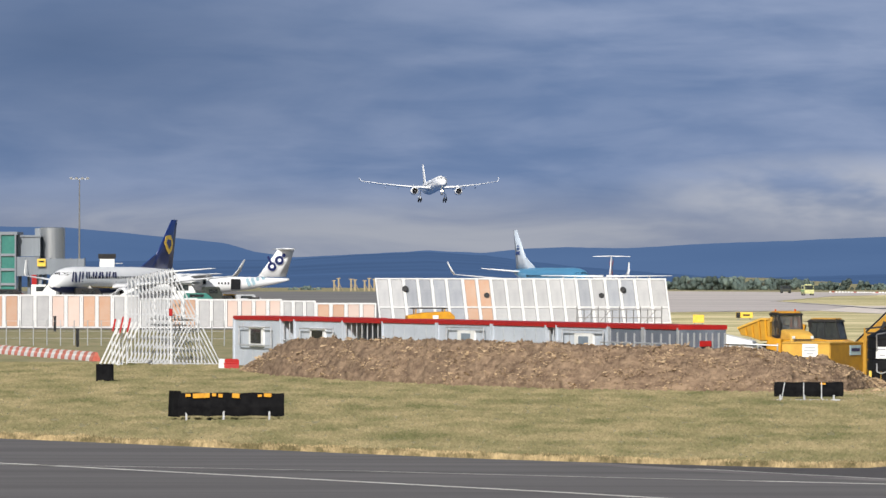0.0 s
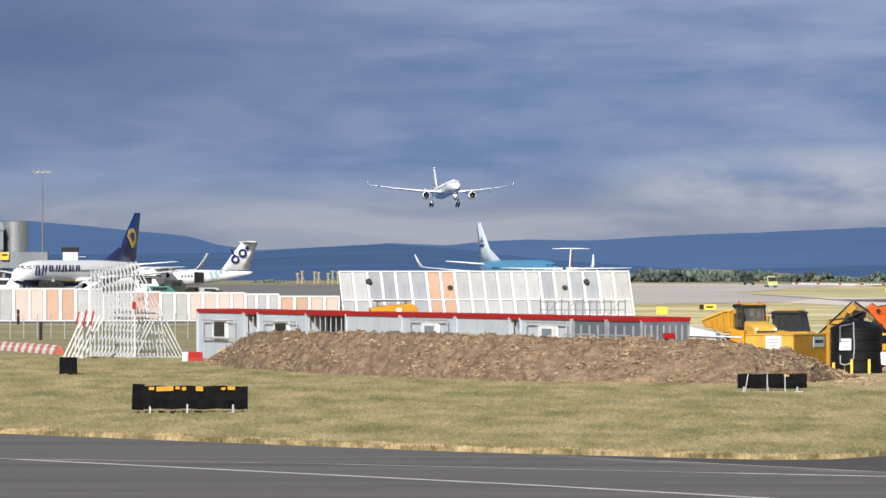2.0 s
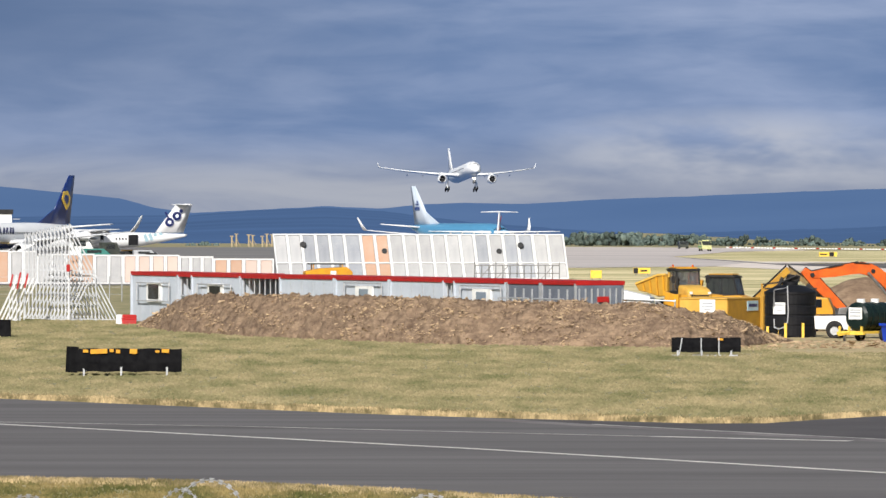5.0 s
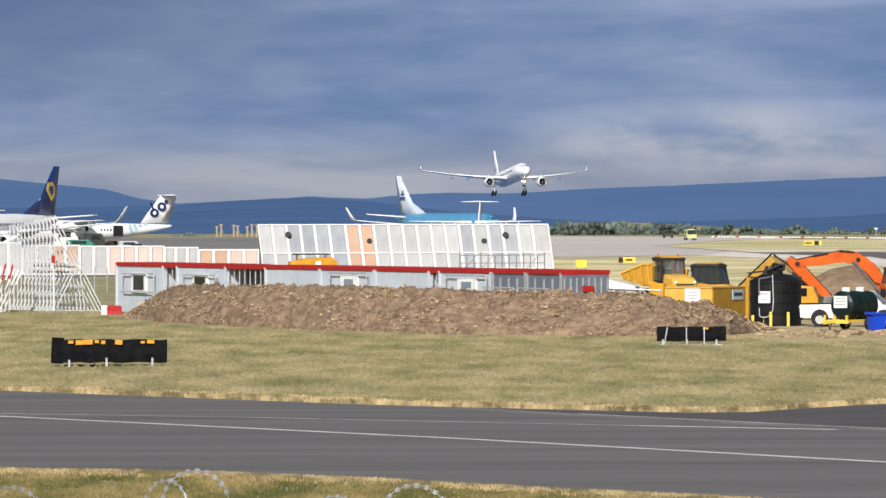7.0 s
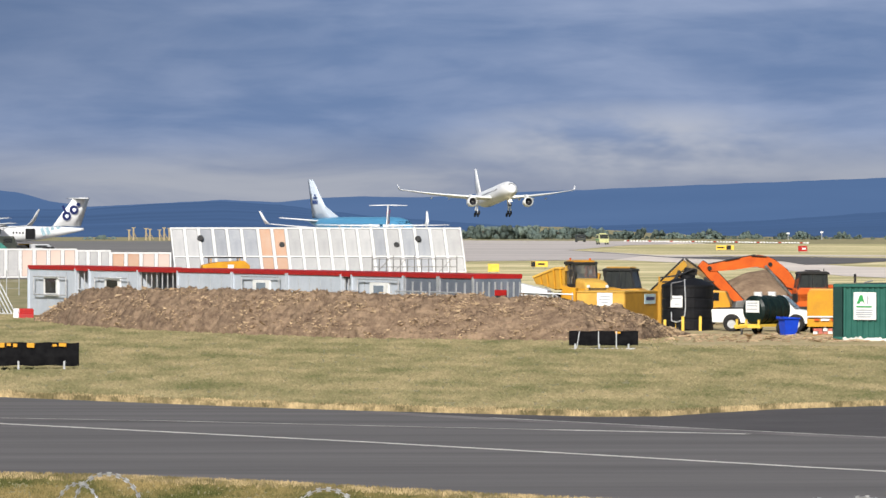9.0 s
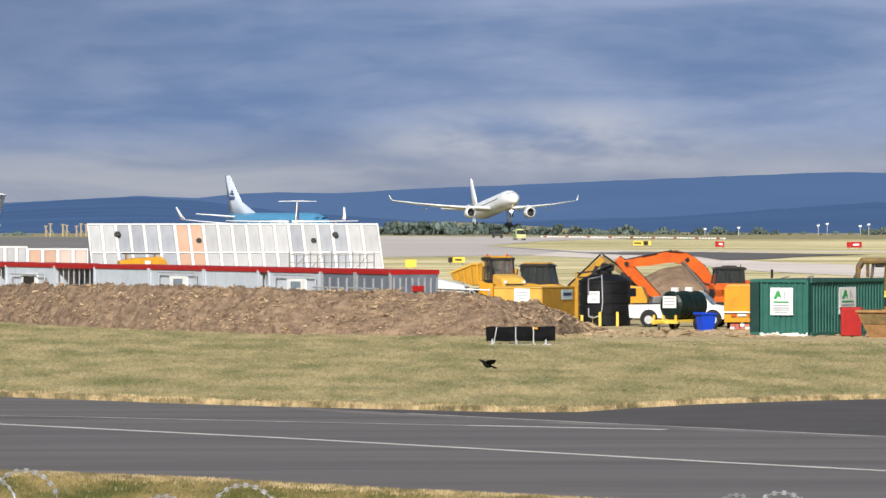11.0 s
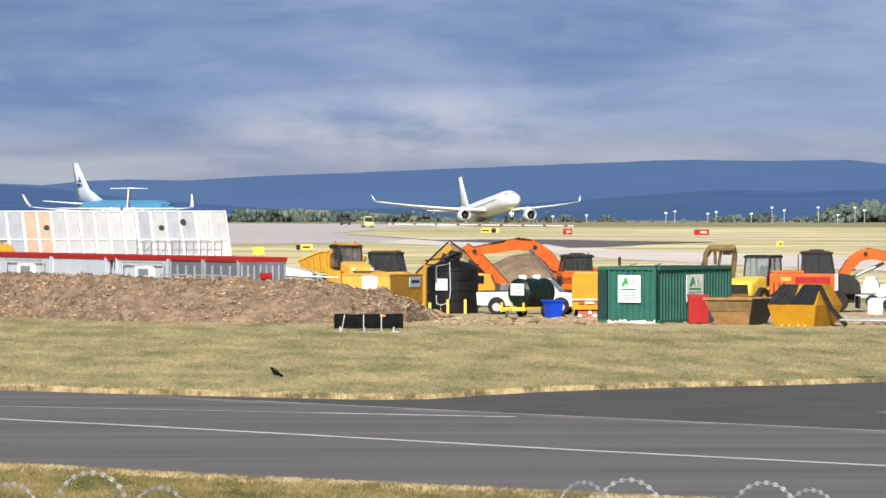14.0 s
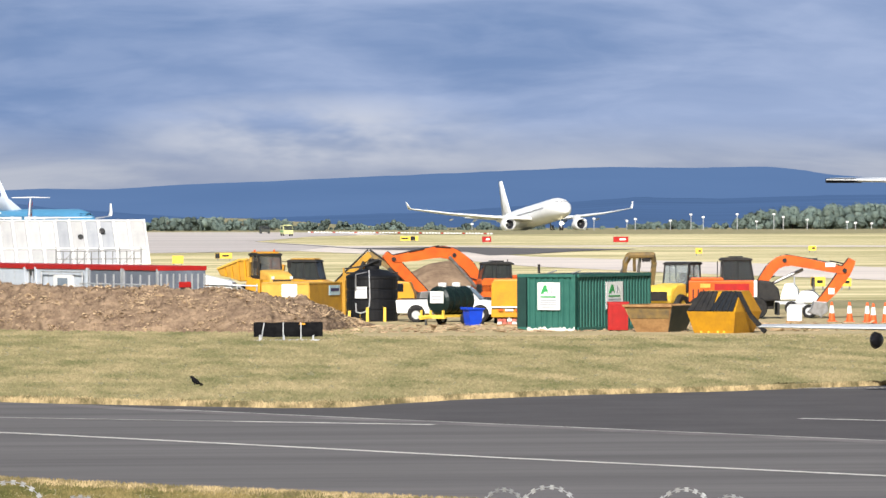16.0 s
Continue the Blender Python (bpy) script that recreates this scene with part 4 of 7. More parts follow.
M_CONT_DARK = mat("dark green corner paint", (0.015, 0.045, 0.04), 0.55)
M_BLUE_BIN = mat("blue plastic", (0.01, 0.06, 0.55), 0.45, 0, (0.012, 0.05, 0.45), 3)
M_SKIP_BROWN = mat("rusty brown skip steel", (0.22, 0.12, 0.05), 0.75, 0, (0.36, 0.21, 0.09), 1.5, 0.01, 9)
M_SKIP_DARK = mat("dark grey-green skip steel", (0.035, 0.045, 0.04), 0.6, 0, (0.06, 0.06, 0.05), 2)
M_DIRTY_WHITE = mat("dirty whitewash", (0.74, 0.73, 0.70), 0.8, 0, (0.5, 0.5, 0.46), 1.5)
M_GREEN_LOGO = mat("green sign paint", (0.05, 0.33, 0.10), 0.5)
M_GREY_BAR = mat("grey sign print", (0.36, 0.38, 0.42), 0.6)
M_CONE = mat("cone orange", (0.82, 0.12, 0.03), 0.5)
M_GLASS = clear_glass("machine cab glass", (0.30, 0.33, 0.34))
M_GLASS_MID = clear_glass("grey cab glass", (0.45, 0.47, 0.47))
M_GLASS_DARK = clear_glass("smoked cab glass", (0.22, 0.24, 0.25))
M_GLASS_PALE = clear_glass("pale cab glass", (0.7, 0.76, 0.78))
M_LID = mat("shiny black plastic lid", (0.02, 0.022, 0.025), 0.18)
M_SKIP_YELLOW = mat("skip yellow", (0.47, 0.235, 0.012), 0.5, 0, (0.36, 0.175, 0.016), 1.5, 0, 9)


def bars(parent, x0, x1, y, zs, material=M_GREY_BAR, h=0.05):
    """Unreadable print: plain bars on a face that looks to -y."""
    for z, k in zs:
        part("print_bar", box(((x1 - x0) * k, 0.012, h), ((x0 + x1) / 2, y, z)), material, parent)


def container():
    """Ribbed steel store; nearest corner at the origin, one face along -x, the other along +y."""
    W, Lh, Hh = 2.88, 7.4, 2.52
    q = spot(1945, 265.9)
    c = thing("shipping_container", "green ribbed steel container with two white notices", "container", pose(q.x, q.y, 0, 0, 0, -33))

    def ribbed(n_w, depth, length, z0, z1):
        bm, prev = bmesh.new(), None
        n = max(3, round(length / n_w))
        x = 0.0
        st = length / n
        for i in range(n):
            for k, o in ((0.0, 0), (0.3, 0), (0.42, depth), (0.88, depth), (1.0, 0)):
                row = [bm.verts.new((x + k * st, o, z0)), bm.verts.new((x + k * st, o, z1))]
                if prev:
                    bm.faces.new((prev[0], row[0], row[1], prev[1]))
                prev = row
            x += st
        return bm

    part("core", box((W - 0.1, Lh - 0.1, Hh - 0.06), (-W / 2, Lh / 2 + 0.08, Hh / 2)), M_CONTAINER, c)
    part("ribbed_side", ribbed(0.28, 0.06, W - 0.62, 0.16, Hh - 0.12), M_CONTAINER, c, m=pose(-W + 0.5, -0.05, 0))
    part("ribbed_side", ribbed(0.3, 0.06, Lh - 0.3, 0.16, Hh - 0.12), M_CONTAINER, c, m=pose(0.05, 0.15, 0, 0, 0, 90))
    for x, y in ((-0.06, 0.0), (0.0, Lh)):
        part("corner_post", box((0.16, 0.16, Hh), (x - 0.02, y, Hh / 2), bevel=0.015), M_CONTAINER, c)
    part("dark_door_edge", box((0.46, 0.14, Hh), (-W + 0.22, -0.02, Hh / 2), bevel=0.02), M_CONT_DARK, c, "dark green door edge")
    for z, h in ((Hh - 0.05, 0.14), (0.1, 0.16)):
        part("rail", box((W - 0.1, 0.1, h), (-W / 2 - 0.02, -0.055, z)), M_CONTAINER, c)
        part("rail", box((0.1, Lh - 0.1, h), (0.055, Lh / 2 + 0.06, z)), M_CONTAINER, c)
    part("roof", box((W - 0.04, Lh - 0.02, 0.04), (-W / 2, Lh / 2, Hh + 0.0)), M_CONT_DARK, c)
    top = [(-W + 0.5 + i * (W - 0.5) / 40, 0.1 + 0.16 * max(0, noise.noise((i * 0.31, 3, 0)) + 0.25) + 0.07 * abs(noise.noise((i * 1.3, 5, 0)))) for i in range(41)]
    part("whitewash", prism([(-W + 0.5, 0.02), (0.0, 0.02)] + top[::-1], -0.116, -0.108), M_DIRTY_WHITE, c, "whitewash splashed along the foot")
    for k, m in ((0, pose(-1.28, -0.12, 1.56)), (1, pose(0.12, 3.6, 1.56, 0, 0, 90))):
        sg = part("notice_board", box((1.12 if not k else 1.7, 0.03, 1.22), (0, 0, 0), bevel=0.01), M_WHITE, c, "white company notice board", m=m)
        w = 1.12 if not k else 1.7
        tri = prism([(-0.36 * w, 0.1), (-0.22 * w, 0.1), (-0.19 * w, 0.2), (-0.06 * w, 0.2), (-0.03 * w, 0.1), (0.0, 0.1), (-0.1 * w, 0.48), (-0.2 * w, 0.48)], -0.035, -0.02)
        part("emblem", tri, M_GREEN_LOGO, sg)
        part("emblem", prism([(0.1 * w, 0.1), (0.15 * w, 0.1), (0.15 * w, 0.38), (0.3 * w, 0.1), (0.12 * w, 0.48)], -0.035, -0.02), M_GREY_BAR, sg)
        bars(sg, -0.4 * w, 0.36 * w, -0.026, [(-0.03, 0.9)], M_GREEN_LOGO, 0.07)
        bars(sg, -0.4 * w, 0.36 * w, -0.026, [(-0.18, 1.0), (-0.29, 0.95), (-0.38, 1.0), (-0.48, 0.8)])
    for x in (-1.9, -0.7):
        part("lifting_eye", rod((x, 1.0, Hh + 0.05), (x + 0.4, 1.1, Hh + 0.16), 0.03), M_STEEL, c)


container()


def round_tank():
    q = spot(1581.5, 291.4)
    t = thing("water_tank", "tall black ribbed plastic tank with a pale hose", "tank", pose(q.x, q.y, 0))
    rings, r = [], 1.25
    for z, k in ((0, 0.99), (0.06, 1.0), (0.5, 1.0), (0.53, 0.975), (0.6, 0.975), (0.63, 1), (1.0, 1.0), (1.03, 0.975), (1.1, 0.975), (1.13, 1), (1.5, 1), (1.53, 0.975), (1.6, 0.975), (1.63, 1), (2.05, 1), (2.1, 1.02), (2.2, 1.02), (2.24, 0.97), (2.5, 0.55), (2.54, 0.3)):
        rings.append(ring_z(z, r * k, n=36))
    part("body", loft(rings), M_TANK, t)
    part("lid", loft([ring_z(2.5, 0.36, n=20), ring_z(2.66, 0.36, n=20), ring_z(2.7, 0.3, n=20)]), M_TANK, t)
    part("fitting", box((0.55, 0.4, 0.32), (0.15, 0.1, 2.86), pose(0, 0, 0, 0, 8, 20), bevel=0.04), M_CHARCOAL, t)
    part("fitting", rod((-0.5, -0.3, 2.66), (0.3, -0.2, 3.0), 0.05), M_CHARCOAL, t)
    lab = part("label", box((0.62, 0.03, 0.56), (-0.62, -1.13, 1.42), pose(0, 0, 0, 0, 0, -28)), M_WHITE, t, "white label")
    part("print_bar", box((0.52, 0.012, 0.05), (-0.633, -1.155, 1.58), pose(0, 0, 0, 0, 0, -28)), M_GREY_BAR, lab)
    part("print_bar", box((0.3, 0.012, 0.05), (-0.6, -1.16, 1.3), pose(0, 0, 0, 0, 0, -28)), M_GREY_BAR, lab)
    pts = [(-0.24, -1.26, 2.5), (-0.22, -1.3, 1.9), (-0.2, -1.31, 1.2), (-0.24, -1.33, 0.75), (-0.42, -1.3, 0.5), (-0.66, -1.2, 0.42), (-0.85, -1.02, 0.5), (-0.86, -1.0, 0.9)]
    for a, b in zip(pts, pts[1:]):
        part("hose", rod(a, b, 0.03), M_GALV, t)
    part("pipe", rod((-0.86, -1.02, 1.5), (-0.86, -1.0, 2.3), 0.04), M_STEEL, t)
    part("pipe", rod((-0.86, -1.0, 2.3), (-0.1, -0.75, 2.42), 0.04), M_STEEL, t)
    part("strap", rod((-1.26, -0.2, 2.36), (1.26, -0.2, 2.36), 0.04), M_CHARCOAL, t)
    part("strut", beam((-1.35, 0.4, 0), (-1.35, 0.4, 2.6), 0.09, 0.09), M_OCHRE, t)
    part("frame", beam((-1.35, 0.4, 2.55), (0.2, 0.2, 2.75), 0.08, 0.08), M_CHARCOAL, t)
    for u, h in ((1541, 0.55), (1573, 0.72), (1604, 0.72), (1562, 0.5)):
        p = spot(u, 289.2 if u > 1565 else 290.4)
        b = thing("bollard", "short yellow timber post before the black tank", "bollard", pose(p.x, p.y, 0), "yellow posts")
        part("post", box((0.13, 0.13, h), (0, 0, h / 2), bevel=0.015), M_SIGN_YELLOW, b)
        part("foot", box((0.2, 0.2, 0.03), (0, 0, 0.015)), M_STEEL, b)


round_tank()


def fuel_box():
    """Long ochre and yellow fuel store: one bright face, one with its shade painted in as ochre."""
    q = spot(1469, 300)
    t = thing("fuel_store", "low yellow steel fuel store with a white notice", "fuel store", pose(q.x, q.y, 0, 0, 0, -28))
    part("body", box((3.1, 4.2, 1.4), (-1.55, 2.1, 1.03), bevel=0.03), M_YELLOW_PALE, t)
    # ochre sheet over the yellow body paints the shaded side darker
    part("side", box((0.04, 4.1, 1.3), (0.02, 2.1, 1.03)), M_OCHRE, t, "side sheet in ochre for the shaded face")
    part("lid", box((3.2, 4.3, 0.06), (-1.55, 2.1, 1.76)), M_YELLOW_PALE, t)
    part("corner_post", box((0.3, 0.22, 1.75), (0.06, 4.1, 0.98)), M_OCHRE, t)
    part("bumper", prism([(-3.35, 1.45), (-2.6, 1.25), (-2.6, 1.95), (-3.0, 1.92), (-3.35, 2.12)], -0.16, 0.2, 0.04), M_YELLOW, t)
    nb = part("notice", box((0.84, 0.03, 0.66), (-1.05, -0.03, 1.38)), M_WHITE, t, "white notice")
    bars(nb, -1.36, -0.74, -0.05, [(1.52, 0.9), (1.37, 1.0), (1.22, 0.6)])
    n2 = part("notice", box((0.03, 1.3, 0.5), (0.06, 3.0, 1.38)), M_PALE_BLUE, t, "pale blue notice")
    part("print_bar", box((0.012, 1.0, 0.16), (0.08, 3.0, 1.4)), M_LETTER, n2)
    part("skid", box((3.0, 4.0, 0.34), (-1.55, 2.1, 0.17)), M_CHARCOAL, t)


fuel_box()


def cab_frame(parent, x0, x1, y0, y1, z0, z1, paint, glassy=M_GLASS, roof=True, lower=None, rake=0.22):
    """Glazed cab facing +x: panelled foot, raked windscreen posts, clear panes and a rounded roof."""
    zs = z0 + 0.3 * (z1 - z0)
    xm, ym = (x0 + x1) / 2, (y0 + y1) / 2
    c = part("cab", box((x1 - x0, y1 - y0, zs - z0), (xm, ym, (z0 + zs) / 2), bevel=0.05), lower or paint, parent)
    xt = x1 - rake
    for y in (y0 + 0.04, y1 - 0.04):
        part("post", beam((x0 + 0.04, y, zs - 0.05), (x0 + 0.1, y, z1), 0.07, 0.08), paint, c)
        part("post", beam((xm, y, zs - 0.05), (xm, y, z1), 0.045, 0.05), paint, c)
        part("post", beam((x1 - 0.04, y, zs - 0.05), (xt - 0.04, y, z1), 0.07, 0.08), paint, c)
        p = part("side_pane", prism([(x0 + 0.09, zs), (x1 - 0.09, zs), (xt - 0.08, z1 - 0.06), (x0 + 0.13, z1 - 0.06)], y - 0.008, y + 0.008), glassy, c)
        p.visible_shadow = False
    for xa, xb in ((x0 + 0.03, x0 + 0.09), (x1 - 0.03, xt - 0.03)):
        p = part("windscreen", prism([(xa - 0.008, zs), (xa + 0.008, zs), (xb + 0.008, z1 - 0.06), (xb - 0.008, z1 - 0.06)], y0 + 0.08, y1 - 0.08), glassy, c)
        p.visible_shadow = False
    part("seat", prism([(xm - 0.3, zs - 0.2), (xm + 0.2, zs - 0.2), (xm + 0.2, zs - 0.02), (xm - 0.14, zs), (xm - 0.22, zs + 0.55), (xm - 0.34, zs + 0.55)], ym - 0.24, ym + 0.24, 0.04), M_CHARCOAL, c)
    part("steering_column", rod((xm + 0.42, ym, zs - 0.1), (xm + 0.28, ym, zs + 0.22), 0.035), M_CHARCOAL, c)
    if roof:
        part("roof", prism([(x0 - 0.05, z1 - 0.06), (xt + 0.1, z1 - 0.06), (xt + 0.06, z1 + 0.03), (xt - 0.2, z1 + 0.09), (x0 + 0.1, z1 + 0.09), (x0 - 0.05, z1 + 0.02)], y0 - 0.04, y1 + 0.04, 0.03), paint, c)
    return c


def dumper():
    """Articulated dumper: bonnet towards +x, its tipping body swung round behind the cab."""
    q = spot(1394, 312)
    t = thing("dump_truck", "yellow articulated dump truck with a black-framed cab", "dump truck", pose(q.x, q.y, 0, 0, 0, -70))
    part("bonnet", prism([(0.55, 1.2), (1.95, 1.2), (2.05, 1.75), (1.9, 2.08), (1.5, 2.22), (0.55, 2.34)], -0.66, 0.66, 0.16), M_YELLOW_PALE, t, smooth=False)
    g = part("grille", box((0.06, 1.0, 0.42), (2.02, 0, 1.62), pose(0, 0, 0, 0, -5), bevel=0.02), M_CHARCOAL, t)
    for z in (1.5, 1.62, 1.74):
        part("slat", box((0.02, 0.94, 0.03), (2.06, 0, z)), M_OCHRE, g)
    for y in (-0.52, 0.52):
        part("headlight", box((0.06, 0.16, 0.14), (2.04, y, 1.92), bevel=0.02), M_WHITE, t)
    part("chassis", box((3.4, 1.0, 0.5), (0.3, 0, 0.85), bevel=0.05), M_CHARCOAL, t)
    for y in (-1.02, 1.02):
        part("wing", prism([(0.35, 1.3), (0.5, 1.7), (1.0, 1.86), (1.9, 1.8), (2.2, 1.4), (2.12, 1.36), (1.85, 1.7), (1.0, 1.76), (0.6, 1.62), (0.45, 1.3)], y - 0.34, y + 0.34, 0.03), M_YELLOW, t)
        part("step", box((0.3, 0.3, 0.06), (0.2, y, 1.1)), M_CHARCOAL, t)
    cab_frame(t, -0.75, 0.62, -0.66, 0.66, 1.55, 3.1, M_CHARCOAL, M_GLASS_MID)
    part("roof_lid", prism([(-0.72, 3.16), (0.35, 3.16), (0.2, 3.24), (-0.6, 3.26)], -0.6, 0.6, 0.03), M_YELLOW, t)
    for x, y in ((0.1, 0.4), (-0.5, -0.45)):
        part("beacon", rod((x, y, 3.24), (x, y, 3.36), 0.05, n=10), M_ORANGE, t)
    turn = pose(-0.7, 0, 0, 0, 0, 36)
    body = part("body", prism([(-0.25, 1.75), (-0.8, 1.7), (-1.4, 1.9), (-2.0, 2.0), (-2.2, 2.36), (-1.75, 2.42), (-1.2, 2.6), (-0.75, 2.86), (-0.25, 2.88)], -0.8, 0.8, 0.05), M_OCHRE, t, "ochre tipping body with ribbed sides", turn)
    for x, z0, z1 in ((-0.4, 1.76, 2.8), (-0.8, 1.76, 2.72), (-1.2, 1.86, 2.52), (-1.6, 1.98, 2.4)):
        part("body_rib", beam((x, -0.83, z0), (x - 0.1, -0.83, z1), 0.09, 0.1), M_YELLOW, body)
    part("top_rail", beam((-0.3, -0.83, 2.86), (-0.78, -0.83, 2.84), 0.1, 0.1), M_YELLOW_PALE, body)
    part("top_rail", beam((-0.78, -0.83, 2.84), (-2.16, -0.83, 2.36), 0.1, 0.1), M_YELLOW_PALE, body)
    part("headboard", box((0.08, 1.5, 0.26), (-0.2, 0, 2.84)), M_YELLOW_PALE, body)
    part("rear_frame", box((2.2, 0.9, 0.35), (-1.2, 0, 1.15), bevel=0.04), M_CHARCOAL, t, m=turn)
    part("tipping_ram", rod((-0.5, -0.7, 1.2), (-1.5, -0.7, 1.8), 0.07), M_STEEL, t, m=turn)
    for x, y in ((1.3, 1.05), (1.3, -1.05)):
        wheel(t, (x, y, 0.78), 0.78, 0.55, M_YELLOW)
    for y in (-0.95, 0.95):
        e = turn @ Vector((-1.5, y, 0.78))
        wheel(t, tuple(e), 0.78, 0.55, M_YELLOW)
    for y in (-0.95, 0.95):
        m = part("mirror_arm", rod((0.5, y * 0.7, 2.75), (0.75, y, 2.7), 0.02), M_CHARCOAL, t)
        part("mirror", box((0.06, 0.2, 0.36), (0.76, y, 2.6), bevel=0.02), M_CHARCOAL, m)
    part("exhaust", rod((0.7, -0.72, 2.1), (0.7, -0.72, 2.85), 0.06), M_CHARCOAL, t)


dumper()


def small_digger():
    """Yellow backhoe with a black cab and raised loading arm."""
    q = spot(1470, 316)
    t = thing("backhoe_loader", "yellow backhoe loader with black cab frame and folded arm", "backhoe loader", pose(q.x, q.y, 0, 0, 0, -20))
    part("body", prism([(-0.9, 0.7), (1.5, 0.7), (1.5, 1.5), (0.8, 1.75), (-0.9, 1.7)], -0.7, 0.7, 0.06), M_YELLOW, t)
    cab_frame(t, -1.0, 0.75, -0.65, 0.65, 1.4, 2.72, M_CHARCOAL, M_GLASS_DARK)
    part("roof_lid", prism([(-0.9, 2.81), (0.5, 2.81), (0.4, 2.88), (-0.8, 2.88)], -0.6, 0.6, 0.02), M_OCHRE, t)
    for x, z, h in ((-1.45, 2.0, 1.1), (-1.2, 1.6, 0.7)):
        part("stabiliser", beam((x, -0.7, z - h / 2), (x + 0.2, -0.7, z + h / 2), 0.22, 0.26), M_YELLOW, t)
    sp = part("side_panel", box((0.62, 0.08, 0.6), (-1.62, -0.86, 2.6), bevel=0.04), M_ORANGE, t)
    part("white_mark", box((0.24, 0.02, 0.26), (-1.66, -0.91, 2.62)), M_WHITE, sp)
    for x, r in ((-0.6, 0.72), (1.2, 0.5)):
        for y in (-0.85, 0.85):
            wheel(t, (x, y, r), r, 0.4, M_YELLOW)
    arm = part("lift_arm", beam((1.3, -0.2, 1.2), (3.4, -0.2, 3.1), 0.28, 0.34), M_OCHRE, t)
    part("lift_arm", beam((3.35, -0.2, 3.12), (4.6, -0.2, 2.3), 0.26, 0.3), M_LOADER, t)
    for x0, z0, x1, z1 in ((1.5, 1.65, 3.3, 3.32), (3.4, 3.32, 4.6, 2.52)):
        part("hose", rod((x0, -0.36, z0), (x1, -0.36, z1), 0.045), M_CHARCOAL, t)
    part("link", beam((2.6, -0.42, 1.6), (3.1, -0.42, 2.7), 0.1, 0.16), M_CHARCOAL, t)
    part("ram", rod((1.4, 0.1, 1.5), (3.0, 0.1, 2.5), 0.09), M_STEEL, t)
    part("counter_arm", beam((2.2, 0.25, 1.0), (3.3, 0.25, 2.6), 0.4, 0.3), M_YELLOW, t)
    part("bucket", prism([(4.2, 1.2), (5.0, 1.3), (5.1, 2.2), (4.5, 2.4), (4.3, 1.8)], -0.7, 0.4, 0.03), M_CHARCOAL, t)


small_digger()


def excavator(name, label, m, wheeled, boom, stick, base, top):
    """Excavator; its house looks to +x, boom and stick are points in the x-z plane."""
    t = thing(name, label, "excavator", m)
    if wheeled:
        # undercarriage enlarged and a belly box added, dark for the shade beneath
        part("undercarriage", box((4.6, 1.5, 0.6), (0, 0, 0.78), bevel=0.06), M_CHARCOAL, t)
        part("dark_belly", box((1.2, 0.5, 0.55), (0.1, -0.95, 0.6), bevel=0.04), M_CHARCOAL, t)
        for x in (-1.4, 1.4):
            for y in (-1.1, 1.1):
                wheel(t, (x, y, 0.55), 0.55, 0.45, M_CHARCOAL)
        part("blade", box((0.1, 2.3, 0.6), (2.5, 0, 0.5)), M_CHARCOAL, t)
    else:
        for y in (-1.1, 1.1):
            tr = part("track", prism([(-2.0, 0.45), (-1.7, 0.05), (1.7, 0.05), (2.0, 0.45), (1.75, 0.88), (-1.75, 0.88)], y - 0.28, y + 0.28, 0.05), M_CHARCOAL, t)
            for x in (-1.5, -0.75, 0, 0.75, 1.5):
                part("roller", rod((x, y - 0.3, 0.3), (x, y + 0.3, 0.3), 0.16), M_STEEL, tr)
        part("undercarriage", box((2.4, 1.8, 0.4), (0, 0, 0.7)), M_CHARCOAL, t)
    back = -1.9 if wheeled else -2.3
    part("turntable", rod((0, 0, base - 0.15), (0, 0, base + 0.05), 0.75, n=20), M_STEEL, t)
    part("house", prism([(back, base), (1.4, base), (1.45, base + 0.95), (1.3, base + 1.05), (back, base + 1.05)], -1.2, 1.2, 0.06), M_ORANGE, t)
    if not wheeled:
        part("counterweight", prism([(-2.3, base + 0.02), (-2.85, base + 0.3), (-2.95, base + 0.9), (-2.3, base + 1.2)], -1.25, 1.25, 0.1), M_ORANGE if wheeled else M_CHARCOAL, t)
    part("engine_cover", box((1.6, 2.2, 0.14), (-1.0, 0, base + 1.12), bevel=0.04), M_ORANGE, t)
    cab_frame(t, -0.25, 1.45, 0.15, 1.2, base + 0.3, top, M_CHARCOAL, M_GLASS_DARK)
    part("cab_guard", box((0.7, 0.5, 0.06), (0.5, 0.65, top + 0.13), bevel=0.02), M_CHARCOAL, t)
    part("handrail", rod((-0.5, -1.1, base + 1.2), (-0.5, -1.1, base + 2.0), 0.025), M_CHARCOAL, t)
    part("exhaust", rod((-1.8, 0.5, base + 1.3), (-1.8, 0.5, base + 1.75), 0.07), M_CHARCOAL, t)

    def limb(pts, w, lab):
        up, dn = [], []
        fine = []  # rounded through its stations
        for i in range(len(pts) - 1):
            p0, p1, p2, p3 = (Vector(pts[min(max(j, 0), len(pts) - 1)]) for j in (i - 1, i, i + 1, i + 2))
            for k in (0, 0.33, 0.67):
                fine.append(tuple(0.5 * (2 * p1 + (p2 - p0) * k + (2 * p0 - 5 * p1 + 4 * p2 - p3) * k * k + (3 * p1 - p0 - 3 * p2 + p3) * k ** 3)))
        pts = fine + [pts[-1]]
        for i, (x, z, h) in enumerate(pts):
            a, b = pts[max(i - 1, 0)], pts[min(i + 1, len(pts) - 1)]
            n = Vector((-(b[1] - a[1]), b[0] - a[0])).normalized() * h / 2
            up.append((x + n.x, z + n.y))
            dn.append((x - n.x, z - n.y))
        return part(lab, prism(up + dn[::-1], -w / 2 - 0.15, w / 2 - 0.15, 0.03), M_ORANGE, t)

